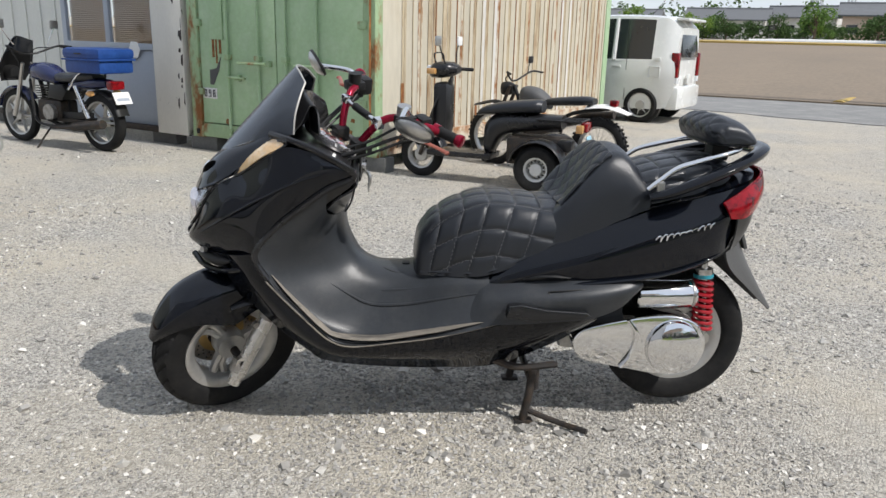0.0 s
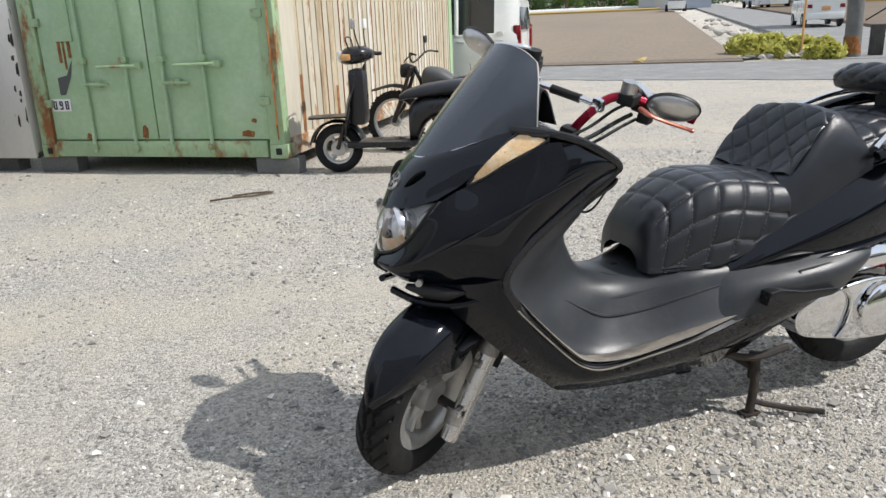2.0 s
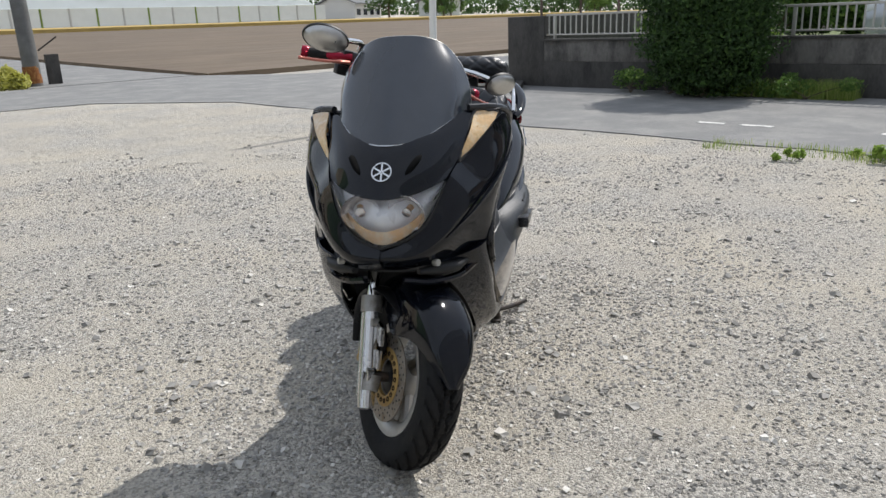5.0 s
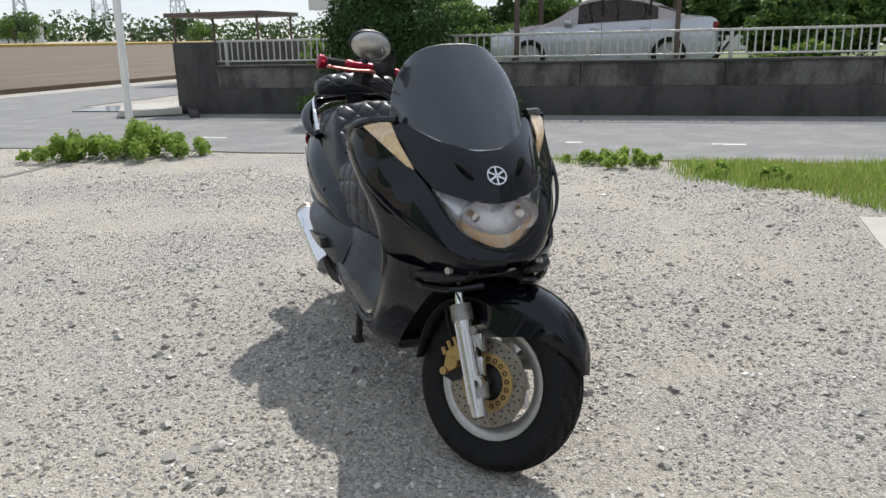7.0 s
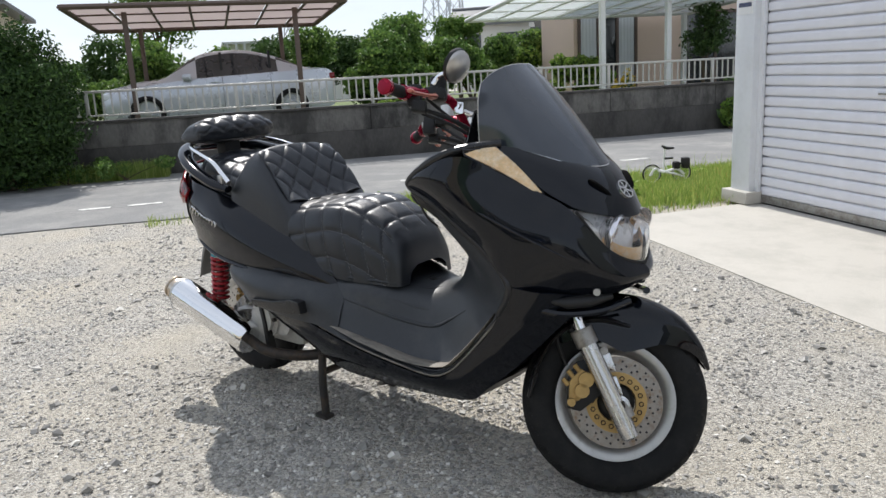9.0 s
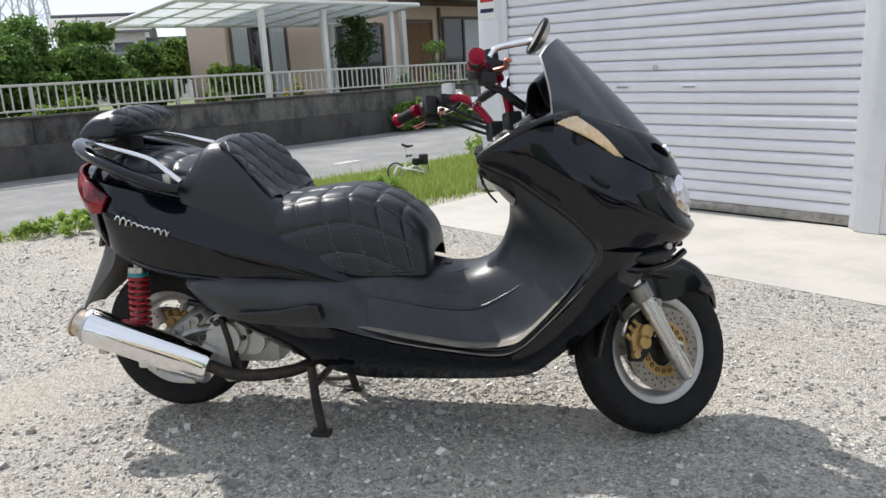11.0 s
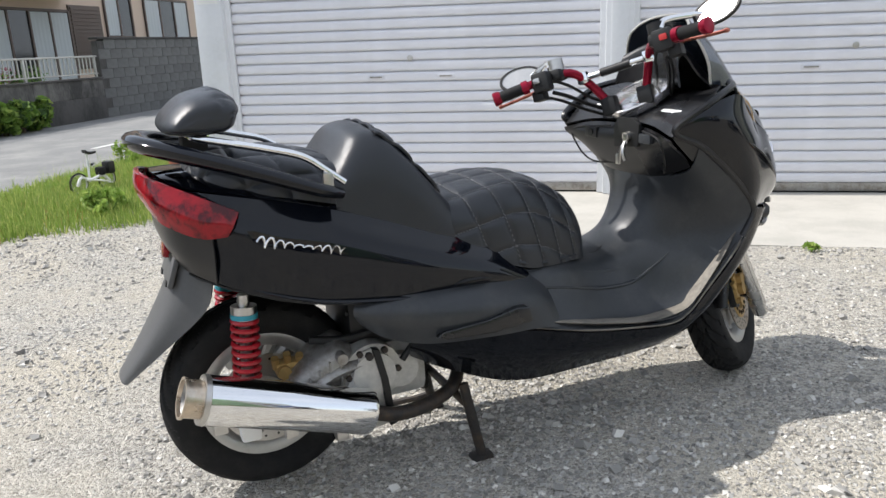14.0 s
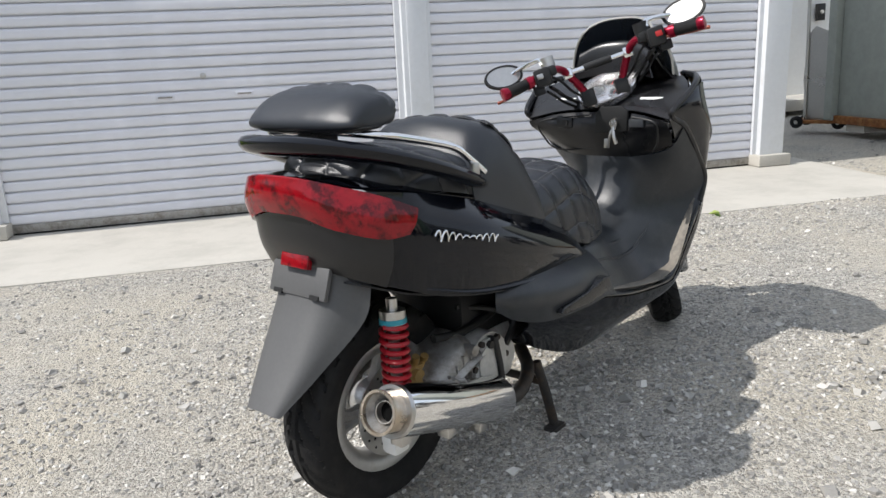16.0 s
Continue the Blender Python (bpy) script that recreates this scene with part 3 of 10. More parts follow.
flat_area("road", [*wavy((4.75, -60), (4.95, 9.6), 90, 0.06, 3), *wavy((3.6, 12.0), (-3.0, 13.4), 20, 0.08, 4), (-90, 13.4), (-90, 17.4), (2.6, 17.4), (4.4, 17.5), (8.6, 17.5), (10.2, 14.5), (60, 14.5), (60, 10.3), (10.6, 10.3), (9.25, 7.2), (9.2, -60)],
          0.012, M["asphalt"], "worn light grey asphalt lane past the lot", "road", 0.3)
flat_area("road_track", [(4.4, 17.5), (4.7, 20), (5.2, 160), (8.2, 160), (8.4, 20), (8.6, 17.5)], 0.022, M["asphalt"], "narrow grey farm track between the fields", "road", 0.4)
for k, (s0, s1) in enumerate(((1.65, 1.95), (1.14, 1.48), (-0.06, 0.12), (-1.78, -1.44), (-4.62, -4.25), (-7.3, -6.8), (4.4, 4.8))):
    flat_area("road_marking", wavy((6.03, s0), (6.03, s1), 4, 0.012, k) + [(6.13, s1), (6.13, s0)], 0.0165, M["paint_line"], "worn white dash painted on the asphalt", "road marking", 0.004)
flat_area("field", [(2.3, 17.6), (-160, 17.6), (-160, 75), (2.6, 75)], 0.035, M["soil"], "bare ploughed brown field", "field", 0.4)
flat_area("field_far", [(9.0, 17.5), (160, 17.5), (160, 75), (9.0, 75)], 0.035, M["soil_far"], "bare ploughed brown field with furrows", "field", 0.4)
flat_area("grain_field", [(10.5, 75), (200, 75), (200, 84), (10.5, 84)], 0.35, M["straw"], "golden ripe grain at the field edge", "field", 0.35)
flat_area("grain_field_west", [(1.5, 75), (-200, 75), (-200, 80), (1.5, 80)], 0.2, M["straw"], "dry golden strip beyond the field", "field", 0.25)

# furrow lines and a dry strip in the near field
for d0, w, z in ((-0.1, 0.12, 0.05), (-4.6, 0.05, 0.04), (-8.2, 0.05, 0.04)):
    bm = sweep([(d0 + 0.35 * math.sin(s * 0.35 + d0), s, z) for s in np.arange(17.7, 60, 1.2)], w, 6, flat=0.3)
    tagged(part("field_ridge", bm, M["straw"] if w > 0.1 else M["soil"], m=SITE), "low dry ridge across the bare field", "ridge", kind="structure")

# ---- garage ----
# it stands level while the lot falls a little towards the road
GARAGE = Matrix.Translation((0, 0, 0.009)) @ Matrix.Rotation(radians(-34.34), 4, "Z") @ Matrix.Rotation(-0.019, 4, "Y") @ Matrix.Rotation(-0.008, 4, "X")
SHUT = -3.301  # face of the shutters
garage_wall = tagged(part("wall_garage", box(-3.43, 2.63, -9.0, SHUT - 0.02, 2.47, 3.1), M["pillar"], m=GARAGE), "white painted lintel and roof edge of the garage", "wall", kind="structure")
bm = box(2.45, 2.63, -9.0, SHUT - 0.16, -0.08, 2.47)
box(-3.43, -3.25, -9.0, SHUT - 0.16, -0.08, 2.47, bm=bm)
box(-3.25, 2.45, -9.0, -8.85, -0.08, 2.47, bm=bm)
tagged(part("wall_garage_sides", bm, M["pillar"], m=GARAGE), "white painted side and back walls of the garage", "wall", kind="structure")
bm = bmesh.new()
edge = [(2.45, SHUT - 0.35), (2.45, -2.03)] + [(2.45 + (x1 - 2.45) * 1.0, -2.03 + 0.0265 * (2.45 - x1)) for x1 in np.arange(2.2, -3.55, -0.25)] + [(-3.62, -1.87), (-3.75, SHUT - 0.35)]
rnd = random.Random(41)
f = bm.faces.new([bm.verts.new((x, y + rnd.uniform(-0.006, 0.006), 0.0)) for x, y in edge])
if f.normal.z < 0:
    f.normal_flip()
up = bmesh.ops.extrude_face_region(bm, geom=[f])
bmesh.ops.translate(bm, verts=[v for v in up["geom"] if isinstance(v, bmesh.types.BMVert)], vec=(0, 0, -0.12))
slab = tagged(part("pavement", bm, M["concrete"], m=GARAGE, flat=True), "pale concrete apron in front of the garage", "concrete apron", kind="structure")
tagged(part("floor", box(-3.25, 2.45, -8.85, SHUT - 0.35, -0.08, -0.004), M["concrete"], m=GARAGE), "concrete garage floor behind the shutters", "floor", kind="structure")


def pillar(d0, d1, foot=True):
    p = thing("garage_pillar", "white painted steel pillar on a concrete foot" if foot else "white painted steel pillar between two shutters", "pillar", GARAGE, "garage pillars", "structure")
    part("shaft", box(d0, d1, SHUT - 0.15, SHUT + 0.085, 0.09 if foot else 0.003, 2.47, 0.008), M["pillar"], p)
    if foot:
        part("foot", box(d0 - 0.04, d1 + 0.04, SHUT - 0.19, SHUT + 0.14, 0.003, 0.095, 0.012), M["concrete"], p, "concrete foot")
    else:
        part("web", box(d0 + 0.035, d1 - 0.035, SHUT + 0.0855, SHUT + 0.095, 0.003, 2.47, 0.003), M["pillar"], p)
    return p


pillar(2.415, 2.625)
pillar(-0.455, -0.276, False)
pillar(-3.425, -3.205)


def slat_mesh(length):
    """One curved shutter slat, 73 mm high, hooked under the next."""
    prof = [(-0.004, 0.0), (0.007, -0.0015), (0.0135, 0.003), (0.0155, 0.014), (0.0155, 0.042), (0.013, 0.056), (0.006, 0.0615), (-0.010, 0.0620), (-0.010, 0.0718), (-0.016, 0.0718), (-0.016, 0.0)]
    bm = bmesh.new()
    a = [bm.verts.new((0, y, z)) for y, z in prof]
    b = [bm.verts.new((length, y, z)) for y, z in prof]
    for i in range(len(prof)):
        j = (i + 1) % len(prof)
        bm.faces.new((a[i], a[j], b[j], b[i]))
    bm.faces.new(a[::-1]), bm.faces.new(b)
    me = bpy.data.meshes.new("slat")
    bmesh.ops.recalc_face_normals(bm, faces=bm.faces)
    bm.to_mesh(me)
    bm.free()
    me.materials.append(M["shutter"])
    smooth_all(me, 50)
    return me


def shutter(d0, d1):
    t = thing("roller_shutter", "closed grey steel roller shutter with ribbed slats", "roller shutter", GARAGE @ pose(d0, SHUT - 0.015, 0), "roller shutters", "structure")
    me = slat_mesh(d1 - d0)
    rnd = random.Random(int(d0 * 100))
    for k in range(33):
        ob = new("slat", me)
        ob.parent, ob.location = t, (0, rnd.uniform(-0.001, 0.001), 0.07 + 0.0727 * k)
    w = d1 - d0
    part("bottom_bar", box(0, w, -0.012, 0.018, 0.012, 0.0685, 0.004), M["cast"], t, "dull aluminium bottom bar")
    part("bottom_seal", box(0.01, w - 0.01, -0.008, 0.010, 0.0015, 0.0118), M["rubber"], t, "black rubber seal")
    for a, b in ((-0.017, 0.022), (w - 0.022, w + 0.017)):
        part("guide", box(a, b, 0.0205, 0.05, 0.003, 2.466, 0.004), M["pillar"], t)
    mid = w / 2
    for x in (mid - 0.254, mid + 0.254):
        h = part("handle", box(x - 0.06, x + 0.06, 0.0125, 0.022, 0.803, 0.841, 0.004), M["shutter"], t, "recessed pull handle")
        part("pull", box(x - 0.045, x + 0.045, 0.0225, 0.030, 0.822, 0.832, 0.002), M["cast"], h)
    part("lock", lathe([(0.0, 0.012), (0.02, 0.012), (0.02, 0.022), (0.006, 0.024), (0.0, 0.024)], 16, m=pose(mid, 0, 0.955)), M["steel"], t, "round keyhole plate")
    return t


shutter(-0.259, 2.40)
shutter(-3.19, -0.472)
sign = thing("wall_sticker", "small red and blue sticker on the garage pillar", "sticker", GARAGE)
q = SHUT + 0.086
part("sticker_sheet", box(2.44, 2.60, q, q + 0.003, 1.37, 1.59), M["paper"], sign)
part("red_bar", box(2.45, 2.59, q + 0.003, q + 0.005, 1.50, 1.57), M["red_paint"], sign)
part("blue_bar", box(2.45, 2.59, q + 0.003, q + 0.005, 1.42, 1.45), M["navy"], sign)

# ---- boundary wall and fence across the road ----
wall = thing("wall_boundary", "dark weather-stained concrete boundary wall", "wall", SITE, kind="structure")
part("wall_panel", box(9.2, 9.36, -11.9, 6.35, 0, 0.44, 0.008), M["oldwall"], wall)
for k in range(9):
    q0 = -11.9 + 18.25 * k / 9
    part("wall_course", box(9.203 + 0.002 * (k % 2), 9.36, q0 + 0.004, q0 + 18.25 / 9 - 0.004, 0.442, 0.78, 0.006), M["wallcourse"], wall, "paler weathered upper course")
part("wall_coping", box(9.17, 9.39, -11.9, 6.35, 0.78, 0.815, 0.008), M["oldwall"], wall)
part("wall_corner", box(9.2, 9.36, 6.35, 7.15, 0, 1.2, 0.01), M["oldwall"], wall)
part("wall_return", box(9.36, 22, 6.99, 7.15, 0, 1.2, 0.01), M["oldwall"], wall)
tagged(part("ground_garden", box(9.36, 40, -40, 6.99, -0.2, 0.45), M["lawn"], m=SITE), "raised grassy garden ground behind the wall", "garden ground", kind="structure")

fence = thing("fence", "low silver aluminium railing on the boundary wall", "fence", SITE, kind="structure")
part("top_rail", box(9.255, 9.305, -11.9, 6.35, 1.19, 1.225, 0.006), M["alu"], fence)
part("bottom_rail", box(9.26, 9.30, -11.9, 6.35, 0.87, 0.895, 0.005), M["alu"], fence)
bal = bpy.data.meshes.new("baluster")
bm = box(-0.008, 0.008, -0.011, 0.011, 0.89, 1.2)
bm.to_mesh(bal)
bm.free()
bal.materials.append(M["alu"])
for k in range(164):
    ob = new("baluster", bal)
    ob.parent, ob.location = fence, (9.28, -11.8 + 0.111 * k, 0)
for k in range(10):
    part("post", box(9.26, 9.30, -11.85 + 2.0 * k, -11.80 + 2.0 * k, 0.8, 1.22, 0.004), M["alu"], fence)

# ---- the big scooter on its centre stand; its nose points to -x, left is -y ----
scooter = thing("motor_scooter", "large black scooter with quilted seat and red handlebars, on its stand", "motor scooter")
RAKE = radians(27.4)
STEER_AT, STEER_AXIS = Vector((-0.725, 0, 0.245)), Vector((math.sin(RAKE), 0, math.cos(RAKE)))
STEER = Matrix.Translation(STEER_AT) @ Matrix.Rotation(radians(38), 4, STEER_AXIS) @ Matrix.Translation(-STEER_AT)

STEER_LOW = Matrix.Translation((0, 0, -0.018)) @ STEER  # wheel, fork legs and fender


def flip(points):
    return [(x, -y, z) for x, y, z in points]


def both(rows):
    """Half rows, given from the middle line outwards, made whole."""
    return [flip(r[:0:-1]) + list(r) for r in rows]


TAIL_PARTS = {"lamp_segment", "tail_panel", "panel_strip", "badge", "tail_deck", "tail_lamp", "lamp_edge", "tail_under", "grab_fin", "chrome_rail", "rail_bracket", "rear_seat", "back_pad", "pad_stem", "pad_base"}


def body(name, bm, mat, label="", parent=None, m=None, angle=40):
    if name in TAIL_PARTS:  # the tail is a little shorter than drawn
        for v in bm.verts:
            v.co.x = v.co.x if v.co.x < 0.45 else 0.45 + (v.co.x - 0.45) * 0.955
    return part(name, bm, M[mat], parent or scooter, label, m, angle=angle)


# -- front cowl: side panels swept from the lip under the lamp to the rear tip --
COWL_FRONT = [
    [(-0.858, 0.0, 0.630), (-0.872, 0.0, 0.606), (-0.840, 0.0, 0.580)],
    [(-0.838, 0.070, 0.650), (-0.848, 0.085, 0.608), (-0.815, 0.080, 0.572)],
    [(-0.795, 0.125, 0.712), (-0.796, 0.150, 0.640), (-0.755, 0.140, 0.572)],
    [(-0.740, 0.157, 0.786), (-0.722, 0.205, 0.700), (-0.680, 0.195, 0.572)],
    [(-0.668, 0.180, 0.828), (-0.640, 0.244, 0.740), (-0.612, 0.250, 0.608)],
]
COWL_REAR = [
    [(-0.590, 0.228, 0.878), (-0.552, 0.285, 0.790), (-0.547, 0.252, 0.686)],
    [(-0.508, 0.276, 0.924), (-0.455, 0.298, 0.846), (-0.466, 0.262, 0.752)],
    [(-0.410, 0.284, 0.902), (-0.372, 0.288, 0.862), (-0.394, 0.267, 0.804)],
    [(-0.326, 0.266, 0.862), (-0.312, 0.266, 0.846), (-0.326, 0.260, 0.832)],
]
for sgn, rows in ((1, COWL_FRONT + COWL_REAR), (-1, [flip(r) for r in COWL_FRONT + COWL_REAR])):
    cowl = body("cowl_panel", sheet(rows, 6, 7, 0.006), "black", "glossy black front side panel")
    # raised crease along the panel
    line = spline([(x, sgn * (y + 0.004), z) for x, y, z in ((-0.79, 0.154, 0.645), (-0.70, 0.222, 0.706), (-0.60, 0.268, 0.766), (-0.48, 0.293, 0.826), (-0.39, 0.287, 0.856))], 6)
    body("crease", sweep(line, [0.002 + 0.004 * math.sin(math.pi * i / (len(line) - 1)) for i in range(len(line))], 8, flat=0.7), "black", parent=cowl)

# upper lip over the signal, back to the dash corner
for sgn in (1, -1):
    top = spline([(x, sgn * y, z) for x, y, z in ((-0.565, 0.19, 0.950), (-0.51, 0.255, 0.945), (-0.44, 0.285, 0.925), (-0.37, 0.282, 0.888), (-0.318, 0.268, 0.852), (-0.332, 0.262, 0.830), (-0.394, 0.268, 0.802), (-0.466, 0.263, 0.750), (-0.547, 0.253, 0.684), (-0.606, 0.251, 0.618), (-0.612, 0.250, 0.575), (-0.580, 0.250, 0.520))], 6)
    body("cowl_rim", sweep(top, 0.010, 8), "satin")

NOSE = both([
    [(-0.836, 0.0, 0.752), (-0.820, 0.060, 0.757), (-0.788, 0.110, 0.770), (-0.745, 0.152, 0.788)],
    [(-0.803, 0.0, 0.815), (-0.786, 0.065, 0.820), (-0.744, 0.125, 0.826), (-0.680, 0.172, 0.830)],
    [(-0.752, 0.0, 0.868), (-0.728, 0.075, 0.878), (-0.676, 0.140, 0.884), (-0.600, 0.196, 0.896)],
    [(-0.690, 0.0, 0.895), (-0.660, 0.085, 0.910), (-0.600, 0.158, 0.930), (-0.530, 0.208, 0.948)],
])
nose = body("nose_panel", sheet(NOSE, 6, 4, 0.006), "black", "glossy black nose panel with two air slots")
for sgn in (1, -1):
    slot = spline([(-0.800, sgn * 0.052, 0.806), (-0.788, sgn * 0.066, 0.822), (-0.770, sgn * 0.082, 0.842), (-0.757, sgn * 0.092, 0.853)], 4)
    body("air_slot", sweep(slot, [0.002, 0.006, 0.009, 0.011, 0.0125, 0.0135, 0.0135, 0.0135, 0.013, 0.012, 0.0105, 0.008, 0.004], 12, flat=0.5), "void", "dark leaf-shaped air slot", nose)
EMB = Matrix.Translation((-0.808, 0, 0.818)) @ Matrix.Rotation(radians(36), 4, "Y") @ Matrix.Rotation(radians(90), 4, "Z")
emb = lathe([(0.0235, -0.003), (0.0265, -0.003), (0.0265, 0.004), (0.0235, 0.004)], 32, ring=True)
for k in range(3):
    box(-0.0021, 0.0021, -0.002, 0.003, -0.0235, 0.0235, bm=emb, m=Matrix.Rotation(radians(60 * k), 4, "Y"))
body("emblem", emb, "chrome", "round silver emblem", nose, EMB)

# -- headlamp --
lamp_rows = both([
    [(-0.836, 0.0, 0.750), (-0.820, 0.060, 0.755), (-0.788, 0.110, 0.769), (-0.747, 0.150, 0.787)],
    [(-0.864, 0.0, 0.695), (-0.848, 0.060, 0.700), (-0.820, 0.105, 0.722), (-0.768, 0.146, 0.770)],
    [(-0.862, 0.0, 0.634), (-0.842, 0.062, 0.652), (-0.808, 0.112, 0.692), (-0.752, 0.152, 0.782)],
])
lens = body("headlamp", sheet(lamp_rows, 6, 5, 0.003), "lens", "clear twin headlamp lens")
lens.visible_shadow = False
back = [[(x + 0.045, y * 0.95, z + 0.004) for x, y, z in r] for r in lamp_rows]
body("reflector", sheet(back, 4, 4, 0.003), "reflector", "silver reflector", lens)
for sgn in (1, -1):
    bowl = lathe([(0.008, 0.040), (0.022, 0.034), (0.040, 0.014), (0.048, 0.0), (0.050, -0.002), (0.049, 0.004), (0.038, 0.020), (0.022, 0.040), (0.006, 0.046)], 28)
    at = Matrix.Translation((-0.816, sgn * 0.060, 0.716)) @ Matrix.Rotation(radians(-90 + sgn * 14), 4, "Z") @ Matrix.Rotation(radians(18), 4, "X")
    body("lamp_bowl", bowl, "bowl", "round silver lamp bowl", lens, at)
    part("bulb", lathe([(0.0, 0.0), (0.008, 0.003), (0.009, 0.02), (0.0, 0.026)], 14, m=Matrix.Translation((0, 0.008, 0))), M["amber"], lens, m=at)
    part("bulb_shade", lathe([(0.0, -0.002), (0.013, 0.0), (0.013, 0.003), (0.0, 0.004)], 14), M["bowl"], lens, m=at)
glow_rows = [[tuple(q + (w - q) * t for q, w in zip(u, v)) for u, v in zip(lamp_rows[1], lamp_rows[2])] for t in (0.42, 0.7, 0.97)]
body("position_lamp", sheet([[(x + 0.014, y * 0.93, z + 0.004) for x, y, z in r[1:-1]] for r in glow_rows], 4, 4, 0.002), "peach", "peach-coloured lower part of the lamp", lens)
for sgn in (1, -1):
    edge = [(x - 0.002, sgn * abs(y), z) for x, y, z in lamp_rows[2][3:]]
    body("lamp_seal", tube(edge, 0.004, 6, 6), "dark", parent=lens)

# -- turn signals --
for sgn in (1, -1):
    up = [(-0.560, sgn * 0.206, 0.940), (-0.535, sgn * 0.240, 0.938), (-0.512, sgn * 0.271, 0.929)]
    lo = [(-0.676, sgn * 0.177, 0.829), (-0.670, sgn * 0.180, 0.828), (-0.664, sgn * 0.184, 0.828)]
    mid = [tuple((a + b) / 2 + o for a, b, o in zip(p, q, (-0.006, sgn * 0.008, 0.006))) for p, q in zip(up, lo)]
    sig = body("turn_signal", sheet([lo, mid, up], 6, 5, 0.004), "signal", "pale amber turn signal lens")
    body("signal_bulb", lathe([(0, -0.012), (0.008, -0.006), (0.010, 0.004), (0.0, 0.012)], 12, m=Matrix.Translation((-0.592, sgn * 0.212, 0.897))), "amber", "amber bulb", sig)
    body("signal_frame", sweep(spline([*lo[::2], up[2], up[1], up[0], lo[0]], 3), 0.0045, 6), "satin", parent=sig)

# -- screen --
SCREEN = both([
    [(-0.752, 0.0, 0.876), (-0.716, 0.080, 0.886), (-0.620, 0.152, 0.925), (-0.500, 0.187, 0.950)],
    [(-0.674, 0.0, 0.966), (-0.648, 0.080, 0.970), (-0.580, 0.150, 0.988), (-0.495, 0.181, 1.005)],
    [(-0.585, 0.0, 1.062), (-0.570, 0.072, 1.062), (-0.532, 0.132, 1.062), (-0.482, 0.160, 1.058)],
    [(-0.508, 0.0, 1.140), (-0.502, 0.060, 1.136), (-0.486, 0.104, 1.120), (-0.470, 0.130, 1.096)],
])
screen = body("windscreen", sheet(SCREEN, 7, 5, 0.004), "smoke", "dark smoked windscreen")
g = dense(SCREEN, 7, 5)
rim_line = [r[0] for r in g] + g[-1][1:] + [r[-1] for r in g[::-1]][1:]
body("screen_trim", sweep(rim_line, 0.0042, 6), "alu", "pale edge trim of the screen", screen)
body("screen_seat", sweep([(x, y, z + 0.001) for x, y, z in g[0]], 0.0032, 6), "chrome", "thin bright line under the screen", screen)
hood = both([
    [(-0.640, 0.0, 0.905), (-0.610, 0.10, 0.915), (-0.520, 0.175, 0.935)],
    [(-0.570, 0.0, 0.985), (-0.550, 0.09, 0.985), (-0.480, 0.155, 0.975)],
    [(-0.505, 0.0, 1.055), (-0.490, 0.075, 1.048), (-0.455, 0.130, 1.025)],
    [(-0.478, 0.0, 1.050), (-0.468, 0.070, 1.042), (-0.436, 0.128, 1.010)],
    [(-0.470, 0.0, 0.960), (-0.462, 0.080, 0.955), (-0.428, 0.150, 0.945)],
])
body("meter_hood", sheet(hood, 5, 4, 0.005), "satin", "satin black meter hood")

# -- dash and glove box --
DASH_TOP = both([
    [(-0.600, 0.0, 0.915), (-0.560, 0.12, 0.930), (-0.515, 0.215, 0.940)],
    [(-0.460, 0.0, 0.905), (-0.450, 0.13, 0.908), (-0.430, 0.268, 0.910)],
    [(-0.375, 0.0, 0.872), (-0.370, 0.14, 0.868), (-0.350, 0.264, 0.852)],
    [(-0.342, 0.0, 0.850), (-0.338, 0.14, 0.844), (-0.316, 0.256, 0.822)],
])
DASH_FACE = both([
    [(-0.336, 0.0, 0.844), (-0.332, 0.14, 0.838), (-0.312, 0.254, 0.817)],
    [(-0.325, 0.0, 0.800), (-0.322, 0.14, 0.795), (-0.326, 0.252, 0.800)],
    [(-0.345, 0.0, 0.740), (-0.352, 0.13, 0.738), (-0.368, 0.240, 0.772)],
    [(-0.368, 0.0, 0.694), (-0.384, 0.12, 0.700), (-0.404, 0.226, 0.738)],
])
for sgn in (1, -1):
    body("dash_cheek", sheet([[(x, sgn * y, z) for x, y, z in r] for r in (((-0.324, 0.262, 0.842), (-0.358, 0.267, 0.822), (-0.396, 0.266, 0.800)), ((-0.316, 0.256, 0.822), (-0.345, 0.252, 0.795), (-0.402, 0.236, 0.752)))], 5, 5, 0.004), "satin", "satin black cheek beside the glove box")
dash = body("dash_panel", sheet(DASH_TOP, 6, 5, 0.006), "satin", "satin black dash top")
face = body("glove_box", sheet(DASH_FACE, 6, 5, 0.006), "satin", "black glove box panel")
body("lid_line", sweep(spline([(-0.318, -0.02, 0.838), (-0.316, -0.21, 0.815), (-0.33, -0.205, 0.755), (-0.352, -0.16, 0.715), (-0.348, -0.02, 0.724)], 6), 0.003, 6), "dark", parent=face)
body("lid_line", sweep(spline([(-0.318, 0.13, 0.832), (-0.304, 0.215, 0.815), (-0.325, 0.215, 0.755), (-0.345, 0.19, 0.72)], 6), 0.003, 6), "dark", parent=face)
body("socket_cover", box(-0.328, -0.312, -0.145, -0.085, 0.795, 0.828, 0.005), "satin", parent=face)
body("socket", rod((-0.313, -0.11, 0.812), (-0.308, -0.11, 0.812), 0.011), "dark", parent=face)
